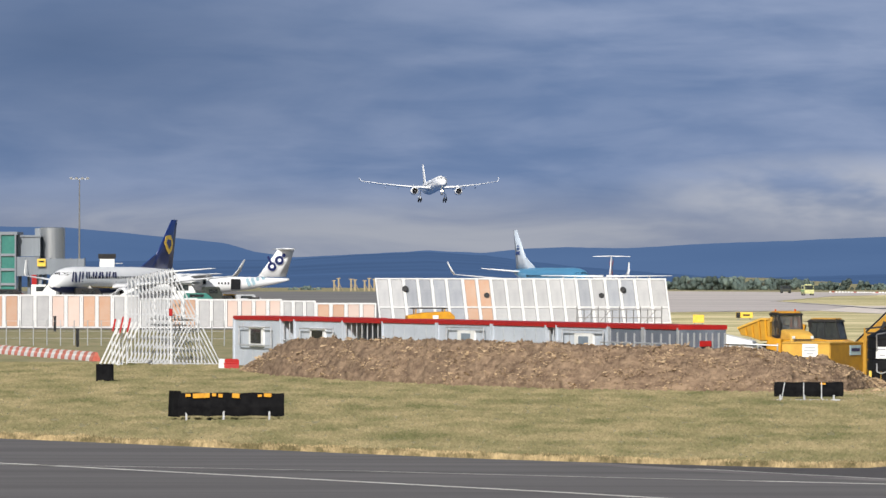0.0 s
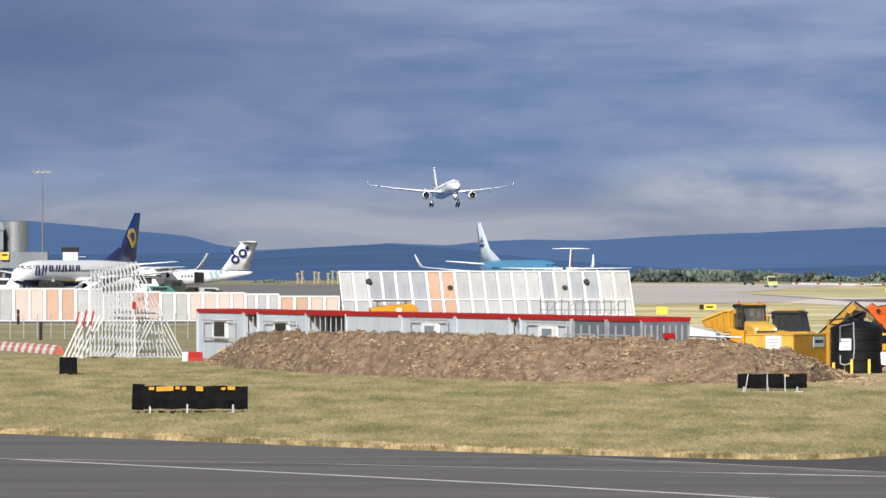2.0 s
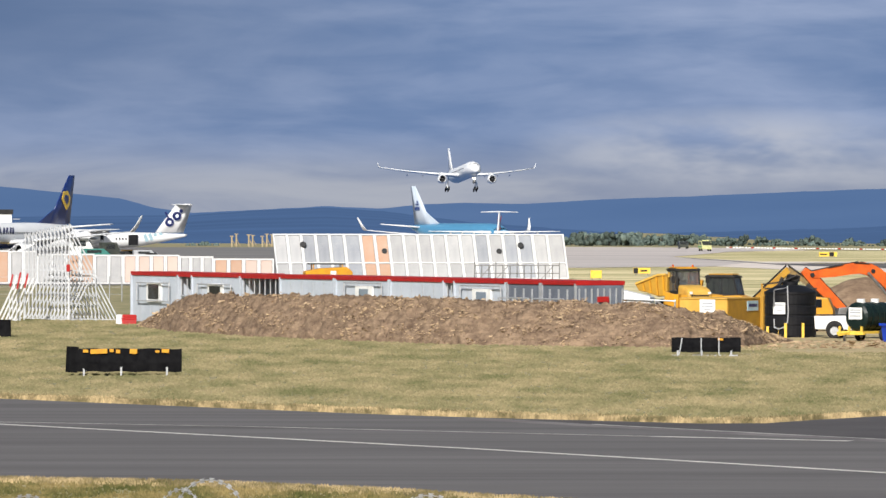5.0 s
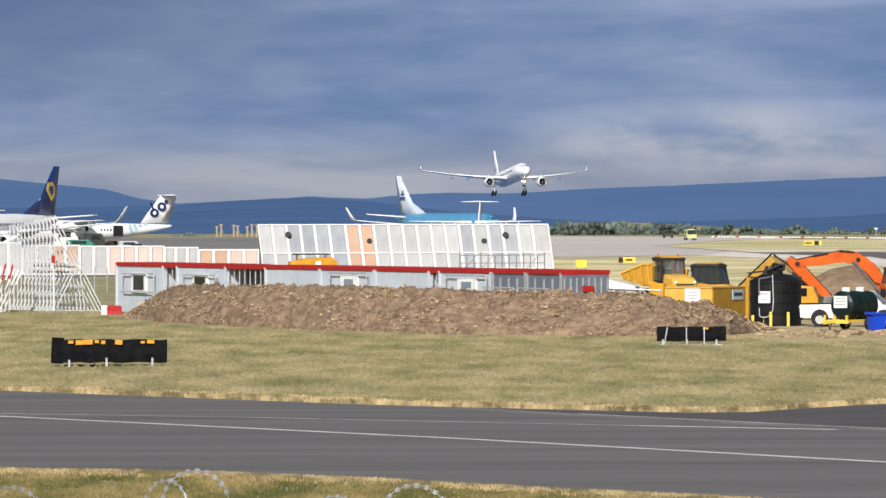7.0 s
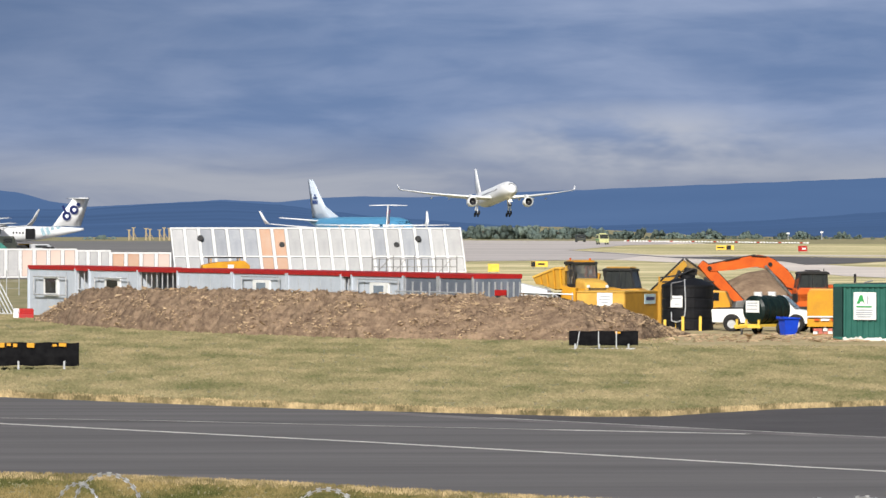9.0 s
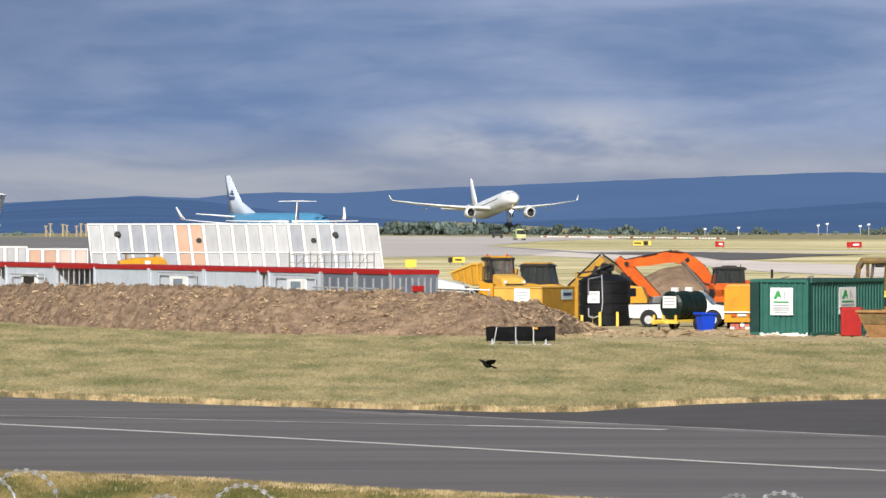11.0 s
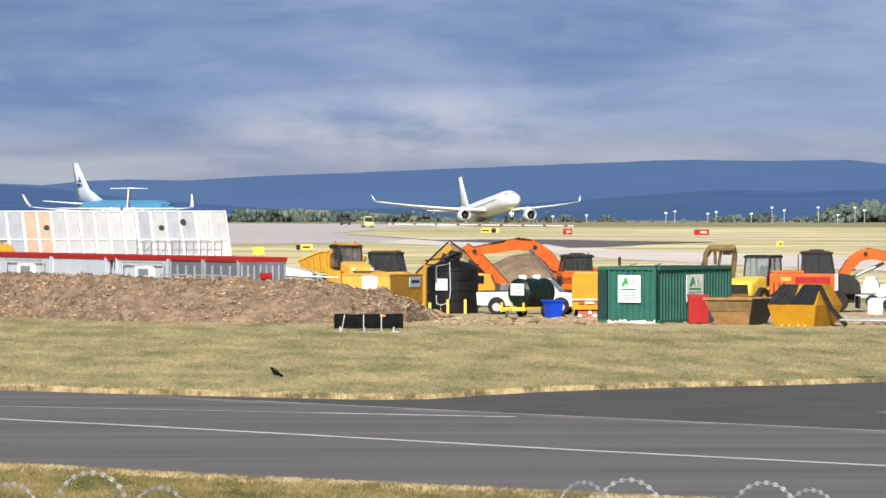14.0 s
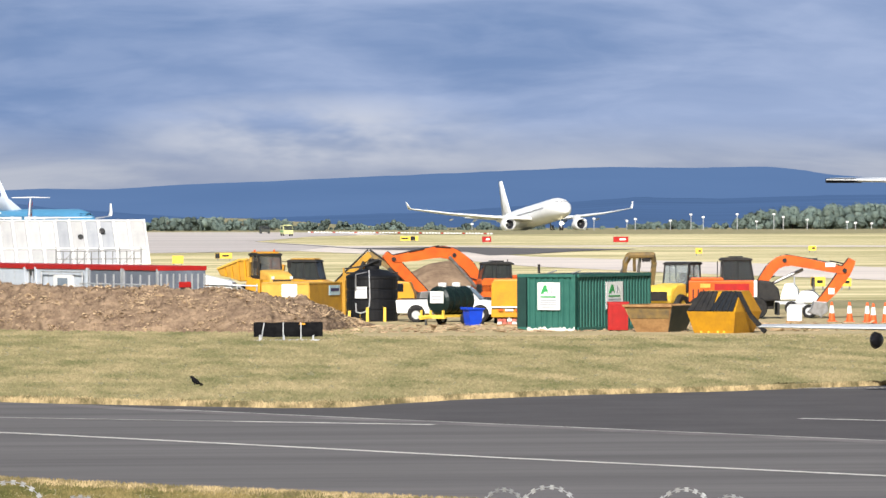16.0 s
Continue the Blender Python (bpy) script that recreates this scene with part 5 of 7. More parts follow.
    bo = limb(boom, 0.42, "boom")
    st = limb(stick, 0.34, "stick")
    mid = boom[len(boom) // 2]
    part("panel", box((0.5, 0.02, 0.2), (mid[0] + 0.9, -0.38, mid[1] - 0.02)), M_WHITE, bo)
    part("ram", rod((boom[0][0] + 0.3, 0.25, boom[0][1] - 0.1), (mid[0] - 0.4, 0.25, mid[1] - 0.25), 0.08), M_STEEL, bo)
    part("ram", rod((mid[0] - 0.3, -0.15, mid[1] + 0.27), (boom[-2][0], -0.15, boom[-2][1] + 0.24), 0.06), M_STEEL, bo)
    sm = stick[len(stick) // 2]
    part("panel", box((0.3, 0.02, 0.3), (sm[0], -0.34, sm[1])), M_WHITE, st)
    for k, (px, pz) in enumerate(((boom[0][0] - 0.1, boom[0][1] + 0.15), (mid[0] - 0.5, mid[1] + 0.22), (mid[0] + 0.9, mid[1] + 0.16))):
        part("hose", rod((px, 0.1, pz), (px + 0.8, 0.1, pz + 0.25 - 0.2 * k), 0.035), M_CHARCOAL, bo)
    for side, lift in ((0.02, 0.025), (-0.2, 0.035)):  # hoses strapped along boom and stick
        for pts in (boom, stick):
            for (x0, z0, h0), (x1, z1, h1) in zip(pts, pts[1:]):
                g = Vector((-(z1 - z0), x1 - x0)).normalized()
                sg = 1 if g.y > 0 else -1
                part("hose", rod((x0 + sg * g.x * (h0 / 2 + lift), side, z0 + sg * g.y * (h0 / 2 + lift)), (x1 + sg * g.x * (h1 / 2 + lift), side, z1 + sg * g.y * (h1 / 2 + lift)), 0.02, n=6), M_CHARCOAL, bo)
    for x, z in ((boom[2][0], boom[2][1]), (boom[-1][0], boom[-1][1]), (boom[0][0], boom[0][1])):
        part("pin", rod((x, -0.42, z), (x, 0.12, z), 0.11, n=12), M_CHARCOAL, bo)
    part("side_stripe", box((1.7, 0.02, 0.42), (0.2, -1.218, base + 0.68)), M_RED, t)
    part("side_patch", box((0.5, 0.02, 0.2), (-1.1, -1.218, base + 0.8)), M_YELLOW_PALE, t)
    part("side_door", box((1.1, 0.02, 0.6), (0.5, -1.212, base + 0.45)), M_SKIP_DARK, t)
    for x in (-1.7, -1.45, -1.2):
        part("vent", box((0.06, 0.02, 0.45), (x, -1.215, base + 0.4)), M_CHARCOAL, t)
    ex, ez = stick[-1][0], stick[-1][1]
    part("bucket", prism([(ex - 0.25, ez + 0.15), (ex + 0.35, ez + 0.1), (ex + 0.45, ez - 0.35), (ex + 0.05, ez - 0.62), (ex - 0.55, ez - 0.42), (ex - 0.35, ez - 0.2)], -0.75, 0.45, 0.03), M_STEEL, t)
    return t


# tracked machine: boom reaches across towards the black tank
q = spot(1815, 312.0)
excavator("tracked_excavator", "orange tracked excavator with its boom reaching over a tank", pose(q.x, q.y, 0, 0, 0, 187), False,
          [(1.2, 1.5, 0.45), (1.8, 2.45, 0.6), (2.6, 3.05, 0.62), (3.3, 3.22, 0.6), (4.6, 3.02, 0.52), (5.8, 2.85, 0.36)],
          [(6.25, 3.1, 0.35), (5.7, 2.6, 0.55), (4.9, 1.8, 0.5), (4.1, 1.05, 0.35)], 0.8, 2.6)
# wheeled machine: boom reaches the other way, stick down to the ground
q = spot(2215, 294.3)
wd = excavator("wheeled_excavator", "orange wheeled excavator with arm lowered to the ground", pose(q.x, q.y, 0, 0, 0, -4), True,
               [(1.7, 1.7, 0.45), (2.2, 2.45, 0.52), (2.85, 2.87, 0.52), (4.2, 2.67, 0.46), (5.2, 2.47, 0.4), (5.8, 2.37, 0.34)],
               [(6.2, 2.9, 0.35), (5.85, 2.3, 0.55), (5.15, 1.35, 0.5), (4.55, 0.72, 0.32)], 0.85, 2.92)
part("engine_cowl", prism([(1.45, 0.85), (2.6, 0.9), (2.5, 1.5), (2.1, 1.86), (1.5, 1.92)], -1.2, 0.6, 0.1), M_CHARCOAL, wd, "charcoal rounded cowl")
part("white_band", box((0.16, 0.03, 1.0), (1.36, -1.225, 1.4)), M_WHITE, wd)


def pickup():
    q = spot(1722, 288.4)
    t = thing("pickup_truck", "white pickup truck parked behind a green tank", "pickup truck", pose(q.x, q.y, 0, 0, 0, -14))
    part("body", prism([(-2.5, 0.45), (-2.55, 1.08), (0.1, 1.12), (0.15, 1.12), (1.4, 1.1), (2.45, 0.95), (2.55, 0.5), (2.3, 0.4)], -0.88, 0.88, 0.06), M_WHITE, t)
    cb = part("cab", prism([(-0.55, 1.05), (-0.35, 1.72), (0.85, 1.74), (1.5, 1.08)], -0.78, 0.78, 0.08), M_WHITE, t)
    part("windscreen", prism([(0.92, 1.66), (1.48, 1.14), (1.5, 1.16), (0.95, 1.69)], -0.7, 0.7), M_GLASS_PALE, cb)
    for y in (-0.8, 0.8):
        part("side_window", box((1.2, 0.03, 0.45), (0.3, y, 1.4)), M_GLASS, cb)
    part("load_bed", box((1.9, 1.5, 0.04), (-1.55, 0, 1.13)), M_CHARCOAL, t)
    part("bumper", box((0.12, 1.7, 0.2), (2.55, 0, 0.5)), M_CHARCOAL, t)
    for x in (-1.55, 1.55):
        for y in (-0.85, 0.85):
            wheel(t, (x, y, 0.38), 0.38, 0.26, M_GALV)
            bm = bmesh.new()
            bmesh.ops.create_cone(bm, cap_ends=True, segments=18, radius1=0.43, radius2=0.43, depth=0.04, matrix=pose(x, y * 1.015, 0.44, 90))
            part("wheel_arch", bm, M_CHARCOAL, t)


pickup()


def bowser():
    """Dark green ribbed plastic tank on a yellow trailer."""
    q = spot(1722, 281.5)
    t = thing("tank_trailer", "dark green plastic water tank on a yellow trailer", "trailer", pose(q.x, q.y, 0, 0, 0, 47))
    rings = []
    for i in range(23):
        x = -1.05 + 2.1 * i / 22
        k = (0.86 if i in (0, 22) else 1.0) * (1.0 if i % 5 else 0.94)
        rings.append(ring_x(x, 0.66 * k, 0.68 * k, 0, 1.16, 22))
    part("tank", loft(rings), M_TANK_GREEN, t)
    for x in (-0.65, 0.4):
        part("filler_cap", loft([ring_z(1.8, 0.2, x), ring_z(1.98, 0.2, x), ring_z(2.0, 0.16, x)]), M_WHITE, t, "white filler cap")
    lab = part("notice", box((0.03, 0.78, 0.55), (-1.07, 0.0, 1.32)), M_WHITE, t, "white notice")
    for z in (1.48, 1.36, 1.2):
        part("print_bar", box((0.012, 0.6, 0.05), (-1.09, 0, z)), M_GREY_BAR, lab)
    part("chassis", box((2.9, 0.95, 0.12), (0, 0, 0.44)), M_SIGN_YELLOW, t)
    part("front_frame", box((0.14, 1.55, 0.14), (-1.42, 0, 0.4)), M_SIGN_YELLOW, t)
    for y in (-0.65, 0.65, 0.1):
        part("stay", box((0.1, 0.08, 0.4), (-1.42, y, 0.52)), M_SIGN_YELLOW, t)
    part("drawbar", beam((-1.4, 0, 0.42), (-2.2, 0.1, 0.34), 0.1, 0.1), M_SIGN_YELLOW, t)
    for y in (-0.72, 0.72):
        wheel(t, (0.2, y, 0.32), 0.32, 0.2, M_GALV)
    part("jockey_leg", box((0.08, 0.08, 0.36), (-1.5, 0.3, 0.18)), M_STEEL, t)


bowser()


def brick_pallet():
    """Red and white blocks left in the yard beside the container."""
    q = spot(1822, 277.5)
    t = thing("block_pallet", "low pallet of red and white blocks in the yard", "pallet", pose(q.x, q.y, 0, 0, 0, -6))
    part("pallet", box((0.95, 0.8, 0.1), (0, 0, 0.05)), M_SKIP_BROWN, t)
    rnd = random.Random(9)
    for i in range(4):
        for j in range(2):
            part("block", box((0.2, 0.5, 0.12), (-0.34 + i * 0.23, rnd.uniform(-0.05, 0.05), 0.17 + j * 0.13), pose(0, 0, 0, 0, 0, rnd.uniform(-6, 6)), bevel=0.01), M_BARRIER_RED if (i + j) % 3 else M_WHITE, t)


brick_pallet()


def site_dumper():
    """Small yellow machine behind the pickup: cab end with one window and a white sign."""
    q = spot(1638, 306)
    t = thing("site_dumper", "small yellow site machine behind the pickup", "dumper", pose(q.x, q.y, 0, 0, 0, -8))
    part("body", prism([(-0.5, 0.5), (0.55, 0.5), (0.55, 1.1), (0.3, 1.72), (-0.42, 1.78), (-0.5, 1.2)], 0, 1.8, 0.06), M_YELLOW, t)
    part("window", box((0.36, 0.03, 0.42), (-0.2, -0.01, 1.45), bevel=0.01), M_COCKPIT, t)
    part("sign", box((0.22, 0.03, 0.5), (-0.46, -0.05, 1.42)), M_WHITE, t)
    for x in (-0.42, 0.42):
        wheel(t, (x, 0.9, 0.42), 0.42, 0.3, M_YELLOW, axis_y=False)


site_dumper()


def wheelie_bin():
    q = spot(1761, 279.6)
    t = thing("rubbish_bin", "bright blue plastic rubbish bin with slanted lid", "bin", pose(q.x, q.y, 0, 0, 0, 20))
    part("body", loft([[(x * k, y * k, z) for x, y in ((-0.36, -0.36), (0.36, -0.36), (0.36, 0.36), (-0.36, 0.36))] for z, k in ((0.02, 0.8), (0.76, 1.0))]), M_BLUE_BIN, t)
    part("lid", prism([(-0.45, 0.76), (0.43, 0.76), (0.43, 0.82), (-0.45, 0.88)], -0.42, 0.42, 0.015), M_BLUE_BIN, t)
    for y in (-0.3, 0.3):
        wheel(t, (0.34, y, 0.1), 0.1, 0.06, M_CHARCOAL)


wheelie_bin()


def generator():
    q = spot(1826, 283.5)
    t = thing("generator", "tall yellow generator box with rounded hood", "generator", pose(q.x, q.y, 0, 0, 0, -6))
    part("housing", prism([(-0.86, 0.74), (0.76, 0.74), (0.76, 1.9), (0.64, 2.12), (-0.7, 2.12), (-0.84, 1.9)], 0, 2.4, 0.07), M_YELLOW, t)
    part("bumper", box((1.66, 0.06, 0.07), (-0.05, -0.03, 0.8), bevel=0.015), M_WHITE, t)
    part("lower_panel", box((1.6, 2.3, 0.4), (-0.05, 1.2, 0.52), bevel=0.03), M_YELLOW, t)
    for x in (-0.4, 0.4):
        part("lamp", box((0.22, 0.06, 0.1), (x, -0.02, 0.66)), M_ORANGE, t)
    part("plate", box((0.4, 0.03, 0.1), (0, -0.02, 0.66)), M_WHITE, t)
    part("axle", box((1.3, 1.0, 0.2), (0, 1.2, 0.32)), M_CHARCOAL, t)
    for x in (-0.62, 0.62):
        wheel(t, (x, 1.2, 0.34), 0.34, 0.2, M_STEEL, axis_y=False)
    part("prop_stand", box((0.08, 0.08, 0.4), (0, 0.1, 0.2)), M_STEEL, t)


generator()


def red_bin():
    q = spot(2021, 265.7)
    t = thing("red_bin", "tall red steel bin beside the container", "bin", pose(q.x, q.y, 0, 0, 0, -5))
    part("front", box((0.88, 0.05, 1.2), (0, 0, 0.66), bevel=0.015), M_RED, t)
    part("body", box((0.9, 1.1, 1.2), (0, 0.6, 0.64), bevel=0.03), M_RED, t)
    part("rim", box((0.98, 1.16, 0.07), (0, 0.57, 1.27)), M_RED, t)
    for x in (-0.28, 0, 0.28):
        part("rib", box((0.05, 0.04, 1.0), (x, -0.04, 0.64)), M_RED, t)
    part("skid", box((0.8, 0.9, 0.05), (0, 0.6, 0.02)), M_CHARCOAL, t)


red_bin()


def open_skip():
    q = spot(2080, 262.9)
    t = thing("open_skip", "rusty brown open skip with dark grey end", "skip", pose(q.x, q.y, 0, 0, 0, -30))
    lo, hi = 0.0, 1.18
    foot, rim = [(-0.75, 0.1), (0.75, 0.1), (0.75, 2.0), (-0.75, 2.0)], [(-1.2, -0.3), (1.1, -0.3), (1.1, 2.5), (-1.2, 2.5)]
    bm = loft([[(x, y, lo) for x, y in foot], [(x, y, hi) for x, y in rim]], cap=False)
    bm.faces.new([bm.verts.new((x, y, lo + 0.02)) for x, y in foot])
    part("shell", bm, M_SKIP_BROWN, t).modifiers.new("wall", "SOLIDIFY").thickness = 0.05
    end = loft([[(0.79, 0.1, 0), (0.79, 2.0, 0), (0.77, 2.0, 0), (0.77, 0.1, 0)], [(1.15, -0.3, hi), (1.15, 2.5, hi), (1.12, 2.5, hi), (1.12, -0.3, hi)]])
    part("end_plate", end, M_SKIP_DARK, t, "dark grey-green end plate")
    for a, b in (((-1.2, -0.32, hi), (1.12, -0.32, hi)), ((-1.2, 2.5, hi), (1.12, 2.5, hi)), ((-1.2, -0.3, hi), (-1.2, 2.5, hi))):
        part("rim", beam(a, b, 0.1, 0.1), M_SKIP_BROWN, t)
    # dark sheet lying on the front, painting the shade of a recess
    part("recess_shade", loft([[(-0.95, -0.14, 0.62), (0.9, -0.14, 0.62), (0.9, -0.12, 0.62), (-0.95, -0.12, 0.62)], [(-1.05, -0.3, 1.06), (0.98, -0.3, 1.06), (0.98, -0.28, 1.06), (-1.05, -0.28, 1.06)]]), M_LOADER, t)
    part("rubble", prism([(-0.9, 0.5), (0.8, 0.5), (0.6, 0.9), (-0.5, 0.85)], 0.1, 2.0, 0.1), M_SOIL, t)


open_skip()


def lidded_skip():
    q = spot(2190, 260.0)
    t = thing("lidded_skip", "yellow enclosed skip with sloping black lids", "skip", pose(q.x, q.y, 0, 0, 0, -34))
    W, D = 2.05, 2.3
    lower = loft([[(-0.95, 0.15, 0), (0.95, 0.15, 0), (0.95, D - 0.2, 0), (-0.95, D - 0.2, 0)], [(-1.2, -0.1, 0.95), (1.15, -0.1, 0.95), (1.2, D + 0.1, 0.95), (-1.2, D + 0.1, 0.95)]])
    part("hopper", lower, M_SKIP_YELLOW, t)
    up = loft([[(-1.2, -0.1, 0.95), (1.15, -0.1, 0.95), (1.2, D + 0.1, 0.95), (-1.2, D + 0.1, 0.95)], [(-0.95, 0.75, 1.82), (1.0, 0.75, 1.82), (1.0, D - 0.7, 1.86), (-0.95, D - 0.7, 1.86)]])
    part("hood", up, M_SKIP_YELLOW, t)
    n = Vector((0, -0.87, 0.85)).normalized()
    for k, (x0, x1) in enumerate(((-1.1, -0.08), (-0.03, 0.98))):
        bm = bmesh.new()
        lo0, lo1, hi0, hi1 = Vector((x0 - 0.05, -0.1, 0.97)), Vector((x1 + 0.08, -0.1, 0.97)), Vector((x0 + 0.18, 0.73, 1.8)), Vector((x1 + 0.0, 0.73, 1.8))
        a = [lo0, lo1, hi1, hi0]
        loft([[p - n * 0.01 for p in a], [p + n * 0.05 for p in a]], bm)
        lid = part("lid", bm, M_CHARCOAL if k == 0 else M_LID, t, "black plastic lid")
        for g in (0.25, 0.5, 0.75):
            s, e = lo0.lerp(lo1, g) + n * 0.06, hi0.lerp(hi1, g) + n * 0.06
            part("rib", beam(s, e, 0.04, 0.04), M_CHARCOAL, lid)
    part("chain_arm", beam((1.05, 0.5, 1.78), (1.75, 0.25, 0.75), 0.14, 0.14), M_CHARCOAL, t)
    part("chain_arm", beam((1.74, 0.25, 0.78), (2.5, 0.1, 0.1), 0.16, 0.16), M_CHARCOAL, t)
    for x in (-0.6, -0.25, 0.2, 0.5):
        part("label", box((0.09, 0.02, 0.1), (x, 0.13, 0.08)), M_SIGN_YELLOW, t)


lidded_skip()


def roller():
    """Small yellow road roller with an open roll frame."""
    q = spot(2126, 294.3)
    t = thing("road_roller", "yellow road roller with open cab frame", "road roller", pose(q.x, q.y, 0, 0, 0, 236))
    part("bonnet", prism([(0.3, 0.8), (2.0, 0.8), (2.15, 1.2), (1.95, 1.5), (1.3, 1.68), (0.3, 1.78)], -0.72, 0.72, 0.16), M_SIGN_YELLOW, t)
    part("grille", box((0.05, 1.1, 0.45), (2.13, 0, 1.15), pose(0, 0, 0, 0, 6)), M_CHARCOAL, t)
    part("frame", box((3.2, 1.2, 0.5), (-0.2, 0, 0.75), bevel=0.05), M_CHARCOAL, t)
    part("deck", box((1.6, 1.5, 0.3), (-0.7, 0, 1.25), bevel=0.05), M_SIGN_YELLOW, t)
    cab_frame(t, -1.3, 0.2, -0.7, 0.7, 1.3, 2.72, M_CHARCOAL, M_GLASS_PALE)
    for y in (-0.75, 0.75):
        wheel(t, (1.1, y, 0.62), 0.62, 0.4, M_SIGN_YELLOW)
    part("drum", rod((-1.9, -0.8, 0.62), (-1.9, 0.8, 0.62), 0.62, n=24), M_STEEL, t)
    part("drum_yoke", box((1.2, 1.8, 0.16), (-1.7, 0, 0.95)), M_SIGN_YELLOW, t)


roller()




def loader_arms():
    q = spot(2044, 304.1)
    t = thing("wheel_loader", "ochre loader with raised lifting arms behind the container", "loader", pose(q.x, q.y, 0, 0, 0, -80))
    part("body", box((3.4, 1.4, 1.0), (-0.4, 0, 1.1), bevel=0.08), M_OCHRE, t)
    for y in (-0.75, 0.75):
        part("arm", beam((1.0, y, 1.2), (1.55, y * 1.02, 2.75), 0.2, 0.26), M_LOADER, t)
        part("arm_elbow", beam((1.52, y * 1.02, 2.7), (1.8, y * 0.8, 3.12), 0.2, 0.26), M_LOADER, t)
        for x in (-1.3, 1.0):
            wheel(t, (x, y * 1.2, 0.6), 0.6, 0.4, M_OCHRE)
    part("cross_tube", rod((1.78, -0.66, 3.08), (1.78, 0.66, 3.08), 0.16), M_LOADER, t)
    part("tilt_ram", rod((1.0, 0, 1.6), (1.6, 0, 2.9), 0.08), M_STEEL, t)
    part("bracket", box((0.3, 0.4, 0.35), (1.7, 0.3, 2.92), bevel=0.04), M_CHARCOAL, t)
    part("linkage", beam((1.75, -0.35, 3.0), (1.3, -0.2, 2.3), 0.16, 0.18), M_LOADER, t)
    part("ram", rod((1.8, -0.7, 3.0), (1.1, -0.95, 2.0), 0.06), M_STEEL, t)


loader_arms()


def trailer_plant():
    """White covered plant on trailers behind the wheeled digger."""
    for u, d, sx, h in ((2330, 306, 1.0, 1.62), (2362, 296, 1.3, 1.4)):
        q = spot(u, d)
        t = thing("plant_trailer", "white covered plant on a small trailer", "trailer", pose(q.x, q.y, 0, 0, 0, -12), "white trailers")
        part("cover", prism([(-sx / 2, 0.75), (sx / 2, 0.75), (sx / 2 - 0.1, h - 0.3), (sx / 6, h), (-sx / 4, h - 0.05), (-sx / 2 + 0.1, h - 0.5)], -0.6, 0.6, 0.08), M_WHITE, t)
        part("chassis", box((sx + 0.5, 1.1, 0.16), (0, 0, 0.6)), M_GALV, t)
        part("bracket", rod((sx / 4, -0.5, h - 0.2), (sx / 4, -0.5, h + 0.55), 0.04), M_GALV, t)
        for y in (-0.62, 0.62):
            wheel(t, (0.1, y, 0.34), 0.34, 0.2, M_GALV)
        part("prop_stand", box((0.08, 0.08, 0.55), (sx / 2, 0, 0.27)), M_STEEL, t)
    q = spot(2338, 283.5)
    t = thing("white_tank", "square white plastic container on the ground", "container", pose(q.x, q.y, 0, 0, 0, -10))
    part("body", box((0.72, 0.7, 0.7), (0, 0, 0.42), bevel=0.07), M_WHITE, t)
    part("pallet", box((0.8, 0.8, 0.1), (0, 0, 0.05)), M_SKIP_BROWN, t)


trailer_plant()


def cone(u, d, proto=None):
    q = spot(u, d)
    if proto:
        return copy_thing(proto, pose(q.x, q.y, 0))
    t = thing("traffic_cone", "orange traffic cone with a white reflective sleeve", "traffic cone", pose(q.x, q.y, 0), "traffic cones")
    part("base", box((0.46, 0.46, 0.05), (0, 0, 0.025), bevel=0.01), M_CONE, t)
    part("body", loft([ring_z(0.05, 0.17, n=16), ring_z(0.42, 0.125, n=16)]), M_CONE, t)
    part("sleeve", loft([ring_z(0.42, 0.128, n=16), ring_z(0.78, 0.085, n=16)]), M_WHITE, t, "white reflective sleeve")
    part("tip", loft([ring_z(0.78, 0.082, n=16), ring_z(0.96, 0.05, n=16)]), M_CONE, t)
    return t


cn = cone(2405, 285.5)
for u, d in ((2437, 284.5), (2469, 283.5), (2480, 280), (2502, 282.5)):
    cone(u, d, cn)


def soil_heap():
    """Rounded heap of brown soil behind the digger."""
    q = spot(1715, 360)
    bm = bmesh.new()
    g = []
    for i in range(17):
        r = i / 16
        g.append([bm.verts.new((r * 4.6 * math.cos(a), r * 3.5 * math.sin(a), 2.35 * (1 - r ** 1.6) + 0.22 * noise.noise((r * 3 * math.cos(a) + 5, r * 3 * math.sin(a), 1)) * (r < 1))) for a in [2 * math.pi * k / 40 for k in range(40)]])
    for a, b in zip(g, g[1:]):
        for k in range(40):
            bm.faces.new((a[k], a[(k + 1) % 40], b[(k + 1) % 40], b[k]))
    bmesh.ops.remove_doubles(bm, verts=bm.verts[:], dist=0.001)
    ob = new("soil_heap", mesh_of("soil_heap", bm, M_SOIL, True))
    ob.matrix_basis = pose(q.x, q.y, -0.02)
    tagged(ob, "rounded heap of brown soil behind the digger", "soil heap")


soil_heap()


